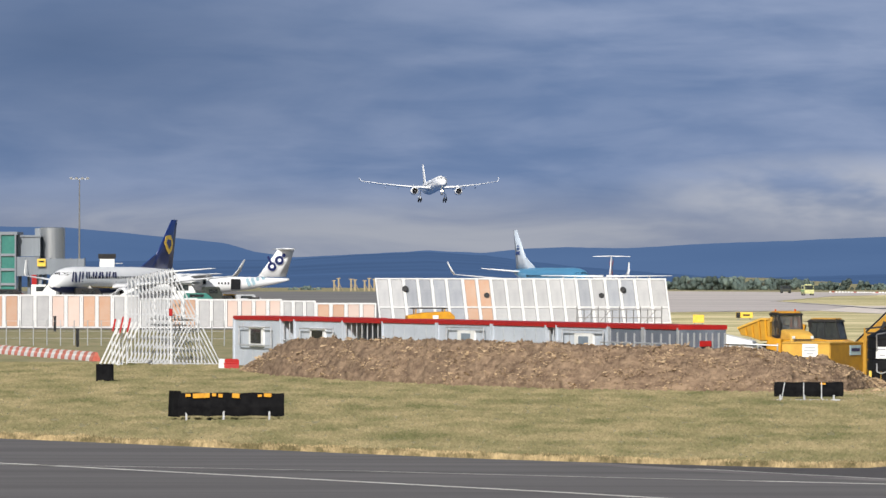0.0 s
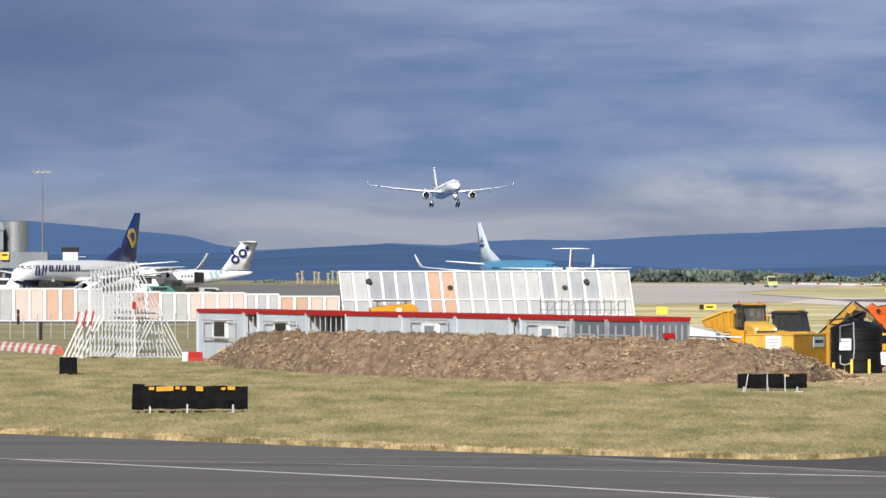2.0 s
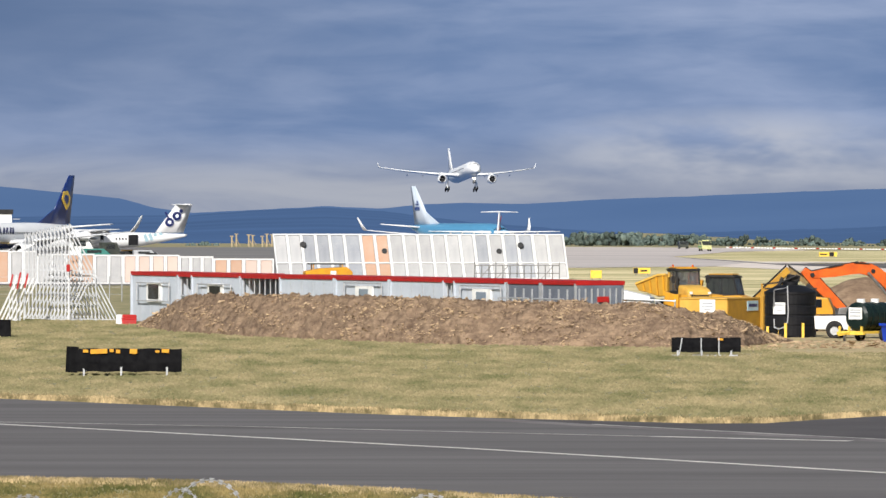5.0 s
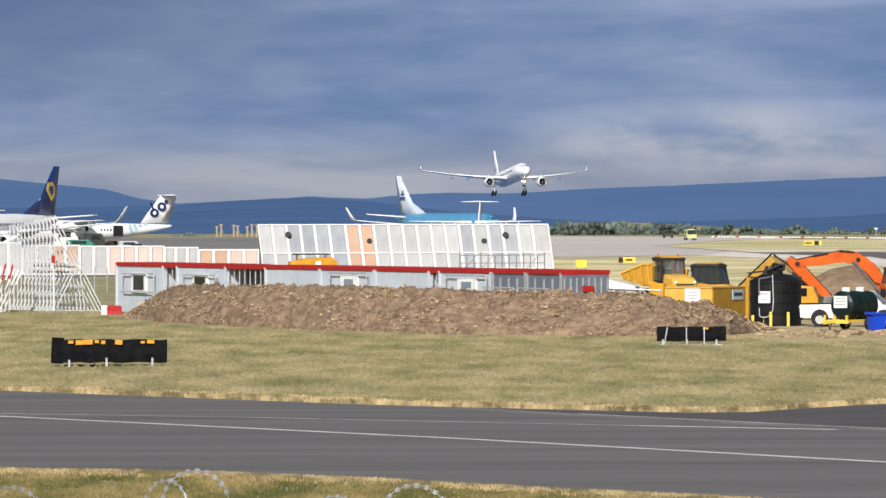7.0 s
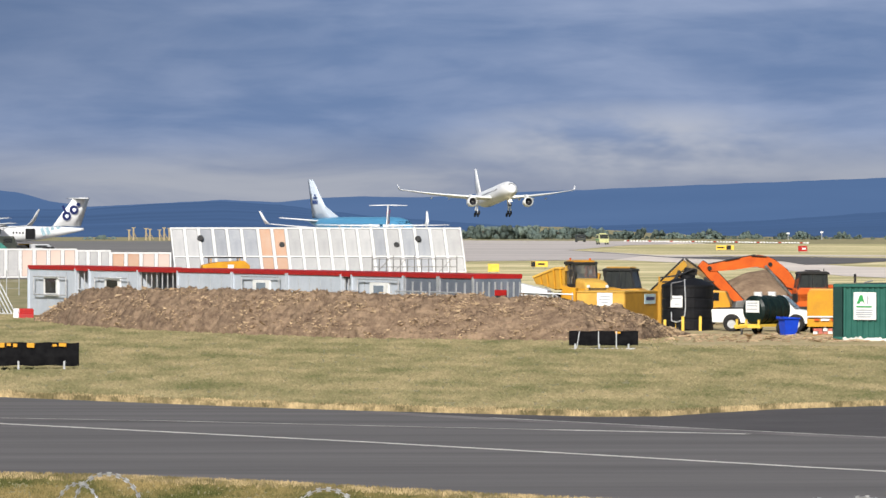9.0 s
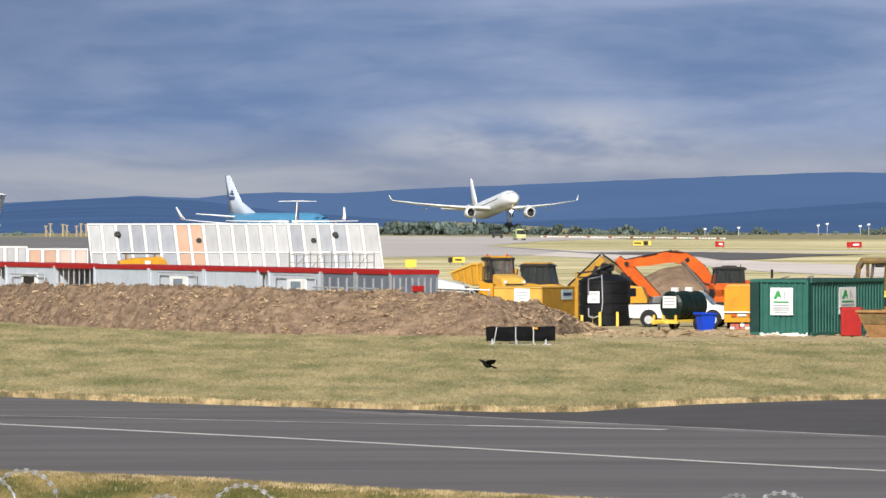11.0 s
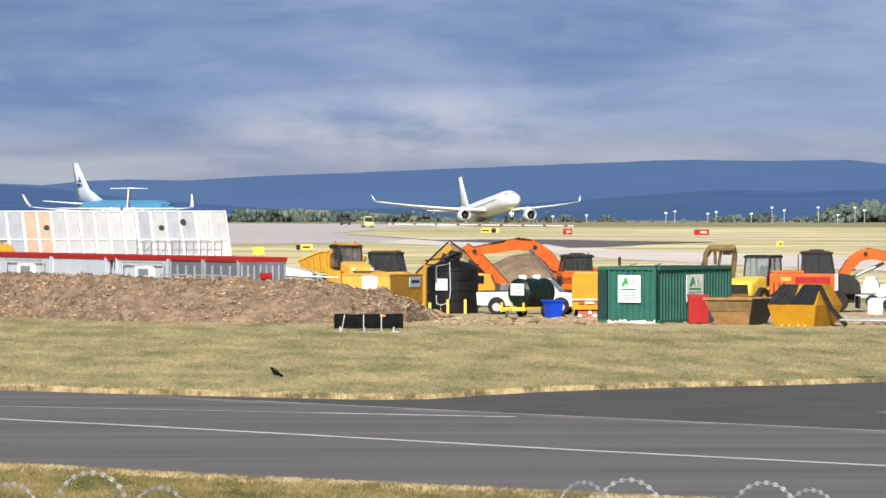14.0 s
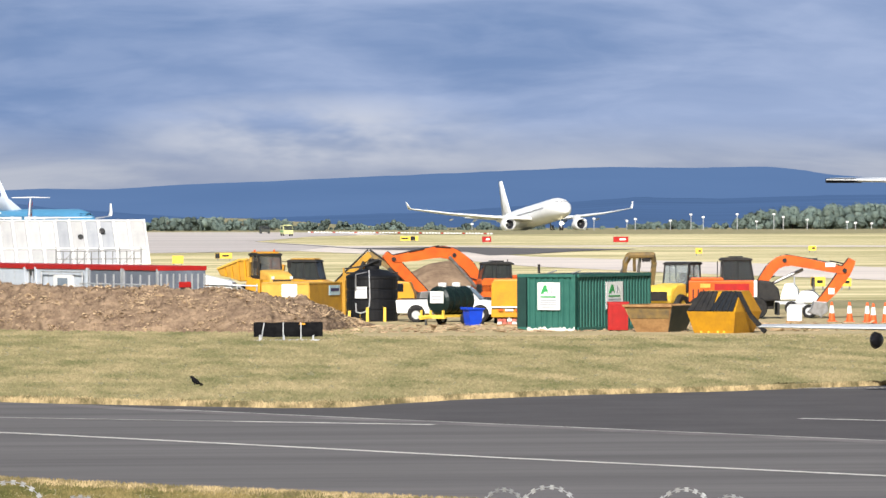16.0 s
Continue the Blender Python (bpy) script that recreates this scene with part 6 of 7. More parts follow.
def paver():
    """Low yellow paving machine between cabins and screens."""
    q = spot(762, 430)
    t = thing("paving_machine", "low yellow paving machine behind the site cabins", "paver", pose(q.x, q.y, 0, 0, 0, 6))
    part("body", prism([(-1.7, 0.5), (1.6, 0.5), (1.7, 2.0), (1.3, 2.36), (-0.6, 2.26), (-1.7, 2.05)], -0.9, 0.9, 0.07), M_YELLOW, t)
    part("canopy", box((2.6, 1.7, 0.09), (-0.1, 0, 2.58), bevel=0.03), M_CHARCOAL, t)
    for x in (-1.1, 0.95):
        for y in (-0.75, 0.75):
            part("canopy_post", box((0.08, 0.08, 0.5), (x, y, 2.34)), M_YELLOW, t)
    part("lamp", box((0.4, 0.1, 0.25), (0.3, -0.92, 1.95)), M_WHITE, t)
    for y in (-0.8, 0.8):
        part("track", prism([(-1.6, 0.3), (-1.3, 0.02), (1.3, 0.02), (1.6, 0.3), (1.3, 0.6), (-1.3, 0.6)], y - 0.2, y + 0.2, 0.04), M_CHARCOAL, t)


def covered_stack():
    """White sheeted stack beside the last cabin."""
    q = spot(1303, 292)
    t = thing("sheeted_stack", "white sheeted stack of materials by the cabins", "stack", pose(q.x, q.y, 0, 0, 0, -12))
    part("sheet", prism([(-0.65, 0.1), (1.0, 0.1), (0.92, 1.95), (0.3, 2.1), (-0.6, 2.3)], -0.6, 0.6, 0.06), M_FRAME, t)
    for z in (1.3, 1.85):
        part("rail", rod((-0.5, -0.68, z), (2.2, -0.75, z - 0.1), 0.035), M_GALV, t)
    for x in (1.2, 2.15):
        part("rail_post", rod((x, -0.72, 0), (x, -0.72, 1.85), 0.035), M_GALV, t)
    part("pallet", box((1.6, 1.2, 0.12), (0.17, 0, 0.06)), M_SKIP_BROWN, t)
    part("strap", box((1.75, 1.24, 0.06), (0.15, 0, 1.0)), M_GREY_BAR, t)


def site_railing():
    """Galvanised railings and steps at the foot of the tall screens."""
    t = thing("site_railing", "galvanised tube railing at the foot of the screens", "railing")
    d = 572
    for k in range(13):
        u = 1022 + k * 12.5
        x = across(u, d)
        part("post", rod((x, d, 0), (x, d, 1.55 + 0.25 * (k % 3 == 0)), 0.05), M_STEEL, t)
    for z in (0.75, 1.5):
        part("rail", rod((across(1022, d), d, z), (across(1172, d), d, z), 0.05), M_STEEL, t)
    for u in (1030, 1060, 1140):
        part("brace", rod((across(u, d), d, 0.2), (across(u + 22, d), d, 1.5), 0.04), M_STEEL, t)


paver()
covered_stack()
site_railing()


def yard_litter():
    """Straw, clods and broken earth strewn over the trodden yard edge."""
    bm, rnd = bmesh.new(), random.Random(21)
    for _ in range(2600):
        u = rnd.uniform(1470, 2700)
        c = spot(u, 267 + rnd.uniform(-4, 14) + 3 * noise.noise((u * 0.02, 0, 0)), 0.03)
        s = rnd.uniform(0.03, 0.1) * (2.2 if rnd.random() < 0.06 else 1)
        vs = [bm.verts.new(c + Vector((rnd.uniform(-2.4, 2.4) * s, rnd.uniform(-1, 1) * s, rnd.uniform(-0.2, 0.8) * s))) for _ in range(4)]
        for f in ((0, 1, 2), (0, 2, 3), (0, 3, 1), (1, 3, 2)):
            bm.faces.new([vs[j] for j in f])
    tagged(new("yard_litter", mesh_of("yard_litter", bm, M_STRAW_SOIL)), "straw and broken earth strewn over the yard", "litter", kind="stuff")


yard_litter()


# ---------------------------------------------------------------- parked aircraft and terminal
def far_plane(name, label, u, d, heading, p):
    q = spot(u, d)
    return airliner(name, label, pose(q.x, q.y, 0, 0, 0, rot(*heading)), p)


def flat_shape(name, outline, y, material, parent, label=""):
    return part(name, prism(outline, y - 0.03, y + 0.03), material, parent, label)


# navy-tailed jet, nose towards the viewer and to one side
navy = dict(NARROWBODY, fin_paint=M_NAVY, belly=M_NAVY, belly_line=0.55, winglet_paint=M_WHITE)
NAVY_H = (-0.43, -0.903)
jet = far_plane("parked_airliner", "white airliner with navy tail parked at the terminal", 204, 882, NAVY_H, navy)
# emblem on the fin and airline lettering drawn as plain bars on the port side
flat_shape("emblem", [(-16.1, 7.3), (-14.6, 9.0), (-15.2, 10.1), (-16.6, 10.2), (-17.3, 9.2), (-17.0, 8.0)], 0.36, M_GOLD, jet, "gold emblem on the fin")
flat_shape("emblem_core", [(-16.1, 8.1), (-15.3, 9.1), (-15.7, 9.6), (-16.6, 9.5), (-16.7, 8.7)], 0.42, M_NAVY, jet)
for k in range(7):
    x = 15.5 - k * 2.0
    part("letter_bar", box((0.4, 0.05, 1.5), (x + 0.42, 1.84, 4.0), pose(0, 0, 0, 0, -14)), M_LETTER, jet)
    part("letter_bar", box((0.4, 0.05, 1.5), (x - 0.46, 1.84, 4.0), pose(0, 0, 0, 0, -14 if k % 2 else 8)), M_LETTER, jet)
flat_shape("stripe", [(13, 2.62), (2, 2.35), (2, 2.5)], 1.8, M_GOLD, jet)

# turboprop with a high tail, side on
prop = dict(length=31.0, radius=1.32, axis=2.65, paint=M_PLANE_WHITE, span=28.4, chord=3.2, tip=1.6, wing_x=3.0, wing_z=3.95, dihedral=2, sweep=3, stab=(3.6, 2.3, 1.4, -13.6, 8.35), stab_sweep=0.12, stab_dihedral=0.0,
            engine=(3.0, 4.4, 3.1, 0.75, 4.4), pylon=True, fin=(4.6, 4.8, 2.7, -10.2, 3.9, 3.6), gear=(-0.8, 4.4, 0.5, (0.0,)), nose_gear=(12.5, 0.35), tail=9.0)
tp = far_plane("turboprop_airliner", "white turboprop airliner with a high tail and open hatch", 350, 960, (-0.93, -0.37), prop)
for x, z, r in ((-12.5, 5.55, 0.72), (-13.75, 6.55, 0.72), (-14.5, 7.35, 0.3)):
    part("tail_emblem", rod((x, 0.22, z), (x, 0.4, z), r, n=20), M_LETTER, tp, "dark blue emblem shape")
    if r > 0.5:
        part("emblem_core", rod((x, 0.22, z), (x, 0.43, z), 0.3, n=16), M_PLANE_WHITE, tp)
part("tail_emblem", box((0.34, 0.16, 1.9), (-12.25, 0.3, 6.35), pose(0, 0, 0, 0, 26), bevel=0.03), M_LETTER, tp, "dark blue emblem shape")
# black sheet on the skin paints the unlit inside of the hatch
part("hatch_dark", box((1.6, 0.06, 1.7), (-6.0, 1.3, 2.7)), M_BLACK, tp, "black sheet for the dark inside of an open cargo hatch")
for k, (x, mt) in enumerate(((-8.2, M_PALE_BLUE), (-9.1, M_DEEPBLUE), (-10.0, M_PALE_BLUE), (-11.0, M_PALE_BLUE))):
    part("livery_stripe", box((0.55, 0.05, 1.25 - 0.12 * k), (x, 1.12 - 0.17 * k, 3.05 + 0.14 * k), pose(0, 0, 0, 0, 25, 9)), mt if k != 1 else M_PALE_BLUE, tp)

# light blue jet with white tail
blue = dict(NARROWBODY, paint=M_SKYBLUE, belly=M_PLANE_WHITE, belly_line=0.2, fin_paint=M_FIN_SHADED, winglet_paint=M_PLANE_WHITE, engine_paint=M_SKYBLUE)
bj = far_plane("blue_airliner", "light blue airliner with white tail turning on the apron", 968, 1125, (0.37, -0.93), blue)
for x, z, w, h in ((-15.6, 8.2, 0.5, 0.7), (-16.3, 8.2, 0.5, 0.7), (-17.0, 8.2, 0.5, 0.7), (-16.3, 9.0, 1.3, 0.35), (-16.3, 9.5, 0.5, 0.4)):
    for s in (-1, 1):
        part("tail_emblem", box((w, 0.04, h), (x, s * 0.27, z), bevel=0.0), M_DEEPBLUE, bj)

# small T-tail jet seen end on
tt = dict(length=27.0, radius=1.15, axis=2.3, paint=M_PLANE_WHITE, span=22.0, chord=3.6, tip=1.2, wing_x=1.0, wing_z=3.95, dihedral=1, sweep=18, stab=(3.15, 2.0, 1.1, -11.2, 7.4), stab_sweep=0.25, stab_dihedral=-0.02,
          engine=(-7.0, 2.0, 2.9, 0.6, 3.2), pylon=False, fin=(4.3, 3.9, 2.3, -8.2, 3.1, 3.2), gear=(-1.2, 2.0, 0.45, (0.0,)), nose_gear=(10.0, 0.3), wing_paint=M_PLANE_WHITE)
rj = far_plane("regional_jet", "small white jet with T-shaped tail and striped fin", 1078, 1010, (0.06, -0.998), tt)
for k, mt in enumerate((M_RED, M_DEEPBLUE, M_RED)):
    for s in (-1, 1):
        part("fin_stripe", box((1.6, 0.03, 0.5), (-11.2 - 0.5 * k, s * 0.24, 4.6 + 0.85 * k), pose(0, 0, 0, 0, 24)), mt, rj)

# a jet standing on the branch taxiway; only its wing and tailplane reach into view
st = dict(tt, span=20.6, wing_z=1.7, dihedral=1.0, stab=(5.75, 2.4, 1.1, -11.8, 6.2), stab_dihedral=0.01, winglet=0, fairing_paint=M_DARK_METAL)
st["wing_paint"] = M_PLANE_GREY
sj = far_plane("standing_jet", "white T-tailed jet standing on the branch taxiway", 2915, 181, (0.36, 0.93), st)
# black box at the tip paints in the tailplane's shaded underside
part("tip_shade", box((1.05, 0.85, 0.13), (-13.6, 5.38, 6.24), bevel=0.04), M_BLACK, sj, "black box for the shaded underside of the tailplane tip")

M_TERM_GLASS = mat("green terminal glazing", (0.03, 0.15, 0.13), 0.15, 0, (0.05, 0.2, 0.17), 0.3)
M_CLAD = mat("grey metal cladding", (0.23, 0.255, 0.28), 0.45, 0.2, (0.18, 0.20, 0.225), 0.4, stretch=(1, 1, 0.1))
M_SILVER = mat("silver ribbed cladding", (0.45, 0.47, 0.49), 0.35, 0.7, (0.30, 0.32, 0.35), 0.5, stretch=(3, 3, 0.05))
# leaf greens paled and blued, so distance haze sits in the colour
M_FROND = mat("haze-paled far foliage", (0.085, 0.118, 0.112), 0.9, 0, (0.13, 0.162, 0.135), 0.6, per_object=0.4)
M_BARK = mat("bark", (0.08, 0.06, 0.045), 0.9)


def build_terminal():
    d = 985
    x0, x1 = across(-160, d), across(28, d)
    top = height(417, d)
    t = thing("terminal_pier", "green glazed terminal pier with pale frames", "terminal", pose(0, 0, 0))
    part("wall", box((x1 - x0, 14, top), ((x0 + x1) / 2, d + 7, top / 2)), M_TERM_GLASS, t)
    part("roof", box((x1 - x0 + 0.6, 14.6, 0.5), ((x0 + x1) / 2, d + 7, top + 0.25)), M_CLAD, t)
    n = 7
    for i in range(n + 1):
        part("mullion", box((0.25, 0.3, top), (x0 + (x1 - x0) * i / n, d - 0.15, top / 2)), M_CLAD, t)
    for z in (2.6, 5.0, 7.4):
        part("floor_band", box((x1 - x0, 0.36, 0.4), ((x0 + x1) / 2, d - 0.12, z)), M_CLAD, t)
    b = thing("link_building", "grey metal-clad link between pier and stair tower", "building")
    ua, ub = 29, 70
    for v0, v1, off in ((420, 455, 2), (456, 490, 0)):
        za, zb = height(v1, d), height(v0, d)
        part("wall", box((across(ub, d) - across(ua, d), 8, zb - za), ((across(ua, d) + across(ub, d)) / 2, d + 4 + off, (za + zb) / 2)), M_CLAD, b)
    for u in (34, 50, 66):
        part("leg", box((0.5, 0.5, height(489, d)), (across(u, d), d + 3, height(489, d) / 2)), M_CLAD, b)
    part("roof", box((across(ub, d) - across(ua, d) + 0.4, 8.4, 0.3), ((across(ua, d) + across(ub, d)) / 2, d + 6, height(419, d))), M_CLAD, b)
    c = thing("stair_tower", "round silver-clad stair tower beside the pier", "tower", pose(across(93, d + 6), d + 6, 0))
    zb, zt, r = height(462, d), height(405, d), 2.1
    part("drum", loft([ring_z(zb, r, n=40), ring_z(zt, r, n=40), ring_z(zt + 0.15, r * 0.9, n=40)]), M_SILVER, c, smooth=False)
    part("flank", box((1.2, 2.4, zt - zb), (-2.2, 0.6, (zb + zt) / 2)), M_CLAD, c)
    for x in (-1.2, 0, 1.2):
        part("column", rod((x, 0, 0), (x, 0, zb), 0.35), M_CLAD, c)
    j = thing("air_bridge", "grey covered air bridge leading to the parked jet", "air bridge", pose(0, 0, 0))
    za, zb = height(488, d - 30), height(458, d - 30)
    xa, xb = across(66, d - 30), across(150, d - 30)
    part("tunnel", box((xb - xa, 3.0, zb - za - 0.2), ((xa + xb) / 2, d - 30, (za + zb) / 2)), M_CLAD, j)
    for k in range(8):
        part("rib", box((0.15, 3.1, zb - za), (xa + (xb - xa) * k / 7, d - 30, (za + zb) / 2)), M_CLAD, j)
    sg = part("sign_board", box((1.3, 0.1, 1.2), (across(74, d - 32), d - 32, height(466, d - 32))), M_SIGN_YELLOW, j, "yellow sign board")
    part("print_bar", box((0.9, 0.04, 0.25), (across(74, d - 32), d - 32.1, height(464, d - 32))), M_BLACK, sg)
    for u in (72, 110, 146):
        part("leg", box((0.5, 0.5, za + 0.1), (across(u, d - 30), d - 30, za / 2)), M_CLAD, j)
    part("stair", box((0.8, 2.5, za), (across(62, d - 30), d - 30, za / 2)), M_RED, j)
    # floodlight mast
    m = thing("floodlight_mast", "tall slim floodlight mast behind the apron", "mast", pose(across(141, 1450), 1450, 0))
    h = height(318, 1450)
    part("pole", loft([ring_z(0, 0.3, n=12), ring_z(h, 0.12, n=12)]), M_STEEL, m)
    part("head_frame", box((4.4, 0.3, 0.2), (0, 0, h)), M_GALV, m)
    for x in (-2.0, -0.7, 0.7, 2.0):
        part("lamp_head", box((0.6, 0.4, 0.4), (x, -0.2, h + 0.2), pose(0, 0, 0, 25)), M_GALV, m)


build_terminal()


def apron_vehicle(u, d, L, h, paint, label, rz=0, name="service_vehicle"):
    q = spot(u, d)
    v = thing(name, label, "vehicle", pose(q.x, q.y, 0, 0, 0, rz), "apron vehicles")
    part("body", prism([(-L / 2, 0.4), (L / 2, 0.4), (L / 2, h * 0.55), (L * 0.28, h), (-L / 2, h)], -0.95, 0.95, 0.06), paint, v)
    part("windscreen", prism([(L * 0.31, h * 0.95), (L / 2, h * 0.58), (L / 2 + 0.02, h * 0.6), (L * 0.33, h * 0.97)], -0.85, 0.85), M_GLASS, v)
    for y in (-0.97, 0.97):
        part("side_window", box((L * 0.5, 0.03, h * 0.25), (-0.05 * L, y, h * 0.76)), M_GLASS, v)
    for x in (-L * 0.3, L * 0.3):
        for y in (-0.85, 0.85):
            wheel(v, (x, y, 0.36), 0.36, 0.25, M_GALV)
    return v


for u, d, L, h, mt, lab, rz in ((110, 880, 5.2, 3.5, M_WHITE, "white service van under the parked jet", 170), (140, 872, 4.6, 3.0, M_WHITE, "small white apron car", 15), (158, 868, 4.0, 2.4, M_CHARCOAL, "dark apron tug beside the jet", 10),
                               (325, 880, 3.6, 3.2, M_WHITE, "white service truck with green load", 5), (352, 876, 4.2, 1.7, M_TERM_GLASS, "green low apron vehicle", 0), (376, 878, 2.6, 2.6, M_SKIP_DARK, "dark catering cart beside the parked jet", 20), (398, 882, 3.0, 1.3, M_CHARCOAL, "dark low baggage tug", 0), (412, 884, 2.4, 1.5, M_OCHRE, "dusty ochre baggage cart", 10), (438, 880, 3.4, 1.45, M_GALV, "grey baggage loader below the open hatch", 8), (452, 876, 2.0, 1.1, M_CHARCOAL, "small dark luggage trolley", 0),
                               (15, 930, 4.6, 2.0, M_CHARCOAL, "dark vehicle below the terminal pier", 0), (78, 905, 3.6, 2.8, M_WHITE, "small white tug near the pier", 0)):
    apron_vehicle(u, d, L, h, mt, lab, rz)
M_HIVIS = mat("lime yellow paint", (0.56, 0.56, 0.27), 0.45)
ov = apron_vehicle(1430, 1190, 4.4, 2.1, M_HIVIS, "lime yellow airfield operations van", -84, "operations_van")
part("stripe", box((3.4, 1.98, 0.22), (-0.3, 0, 0.95)), M_GREEN_LOGO, ov)
part("roof_bar", box((0.35, 1.3, 0.16), (0.4, 0, 2.18)), M_HIVIS, ov)
dk = apron_vehicle(1391, 1300, 3.2, 1.7, M_SKIP_DARK, "small dark vehicle beside the runway", -86)



def high_loader():
    """Lifted catering body seen over the parked jet."""
    q = spot(190, 935)
    t = thing("high_loader", "white lifted catering truck body with a dark roof band", "truck", pose(q.x, q.y, 0, 0, 0, 4))
    part("chassis", box((6.5, 2.3, 0.7), (0, 0, 0.9), bevel=0.1), M_CHARCOAL, t)
    part("body", box((2.3, 2.2, 1.5), (0, 0, 6.0), bevel=0.05), M_WHITE, t)
    part("roof_band", box((2.7, 2.4, 0.75), (0, 0, 7.1), bevel=0.05), M_CHARCOAL, t, "dark roof band")
    part("platform", box((1.4, 1.6, 0.12), (1.7, 0, 6.0)), M_GALV, t)
    for y in (-0.8, 0.8):
        part("lift_leg", beam((-1.0, y, 1.2), (0.9, y, 5.8), 0.16, 0.2), M_GALV, t)
        part("lift_leg", beam((0.9, y, 1.2), (-1.0, y, 5.8), 0.16, 0.2), M_GALV, t)
        for x in (-2.3, 2.3):
            wheel(t, (x, y * 1.25, 0.5), 0.5, 0.35, M_GALV)


high_loader()

# boarding stairs in front of the navy-tailed jet
q = spot(204, 870)
bs = thing("boarding_stairs", "white mobile boarding stairs on the apron", "stairs", pose(q.x, q.y, 0, 0, 0, 0))
part("flight", beam((-0.6, 0, 0.5), (3.4, 0, 2.6), 1.2, 0.35), M_WHITE, bs)
for x in (0.2, 1.2, 2.2, 3.2):
    part("leg", box((0.12, 0.9, 0.5 + x * 0.5), (x, 0, (0.5 + x * 0.5) / 2)), M_GALV, bs)
for y in (-0.55, 0.55):
    part("handrail", beam((-0.6, y, 1.5), (3.4, y, 3.6), 0.06, 0.06), M_GALV, bs)


M_TIMBER = mat("weathered timber", (0.36, 0.29, 0.18), 0.8)
# yellow-legged lighting frames beyond the apron
for k, u in enumerate((592, 600, 622, 629, 646, 654, 663)):
    q = spot(u, 1380)
    t = thing("light_frame", "pale yellow timber lighting frame", "light frame", pose(q.x, q.y, 0), "timber lighting frames")
    hp = 2.4 + 0.5 * ((k * 3) % 4) / 3
    part("post", box((0.36, 0.36, hp), (0, 0, hp / 2)), M_TIMBER, t)
    part("brace", beam((0, 0, hp * 0.7), (0.9, 0.3, 0.1), 0.16, 0.16), M_TIMBER, t)
    part("crosshead", box((0.9, 0.3, 0.2), (0, 0, hp)), M_TIMBER, t)


# ---------------------------------------------------------------- signs and lights on the field
def taxi_sign(u, v, w, h, paint, second, label):
    """Lit taxiway sign standing on the grass; u, v give its foot."""
    d = EYE * F / (v - LEVEL)
    q = spot(u, d)
    W, Hh = w * d / F, h * d / F
    s = thing("taxiway_sign", label, "sign", pose(q.x, q.y, 0), "taxiway signs")
    part("panel", box((W, 0.25, Hh), (0, 0, Hh / 2 + 0.25), bevel=0.03), paint, s)
    if second:
        part("black_panel", box((W * 0.26, 0.04, Hh * 0.92), (-W * 0.36 if second > 0 else W * 0.2, -0.13, Hh / 2 + 0.25)), M_BLACK, s)
    if "plain" not in label:
        part("print_bar", box((W * 0.4, 0.04, Hh * 0.3), (W * 0.12 if second >= 0 else -W * 0.25, -0.13, Hh / 2 + 0.25)), M_BLACK if paint is M_SIGN_YELLOW else M_WHITE, s)
    for x in (-W * 0.35, W * 0.35):
        part("leg", box((0.1, 0.1, 0.3), (x, 0, 0.15)), M_STEEL, s)


for a in ((1318, 566, 30, 10, M_SIGN_YELLOW, 1, "yellow taxiway sign with a black panel"), (1237, 575, 20, 14, M_SIGN_YELLOW, 0, "plain yellow sign back beyond the cabins"), (1648, 534, 32, 8, M_SIGN_YELLOW, -1, "yellow taxiway sign by the runway"),
          (1786, 537, 16, 10, M_RED, 0, "red runway sign with white print"), (2026, 538, 27, 10, M_RED, 0, "red runway sign with white print"), (2380, 622, 26, 17, M_SIGN_YELLOW, 1, "yellow and black taxiway sign behind the digger"),
          (2430, 622, 20, 15, M_SIGN_YELLOW, 0, "yellow taxiway sign behind the digger"), (2166, 560, 12, 10, M_SIGN_YELLOW, 0, "small yellow marker sign"), (2370, 555, 14, 9, M_SIGN_YELLOW, 0, "small yellow marker sign")):
    taxi_sign(*a)

for u, top in ((1962, 496), (1978, 493), (2037, 497), (2052, 494), (2115, 497), (2152, 486), (2174, 491), (2235, 486), (2270, 499), (2301, 486), (2318, 491), (2361, 496), (2433, 500), (2448, 502), (2477, 503), (1820, 500), (1760, 502)):
    d = 1462
    q = spot(u, d)
    h = height(top, d) - field_z(q.x, d)
    t = thing("approach_light", "slim pale approach light on a pole", "light", pose(q.x, q.y, field_z(q.x, q.y)), "approach lights")
    part("pole", rod((0, 0, 0), (0, 0, h), 0.09), M_GALV, t)
    part("head", box((0.7, 0.4, 0.4), (0, 0, h), bevel=0.08), M_WHITE, t)
for k in range(60):
    u, d = 1470 + k * 5.5, 1340 - k * 1.7
    q = spot(u, d)
    t = thing("edge_marker", "low %s runway edge marker block" % ("red" if k % 7 == 1 else "white"), "marker", pose(q.x, q.y, field_z(q.x, q.y)), "runway edge markers")
    part("block", box((0.45, 0.3, 0.3), (0, 0, 0.15), bevel=0.04), M_RED if k % 7 == 1 else M_WHITE, t)
    part("foot", box((0.5, 0.36, 0.04), (0, 0, 0.02)), M_CHARCOAL, t)


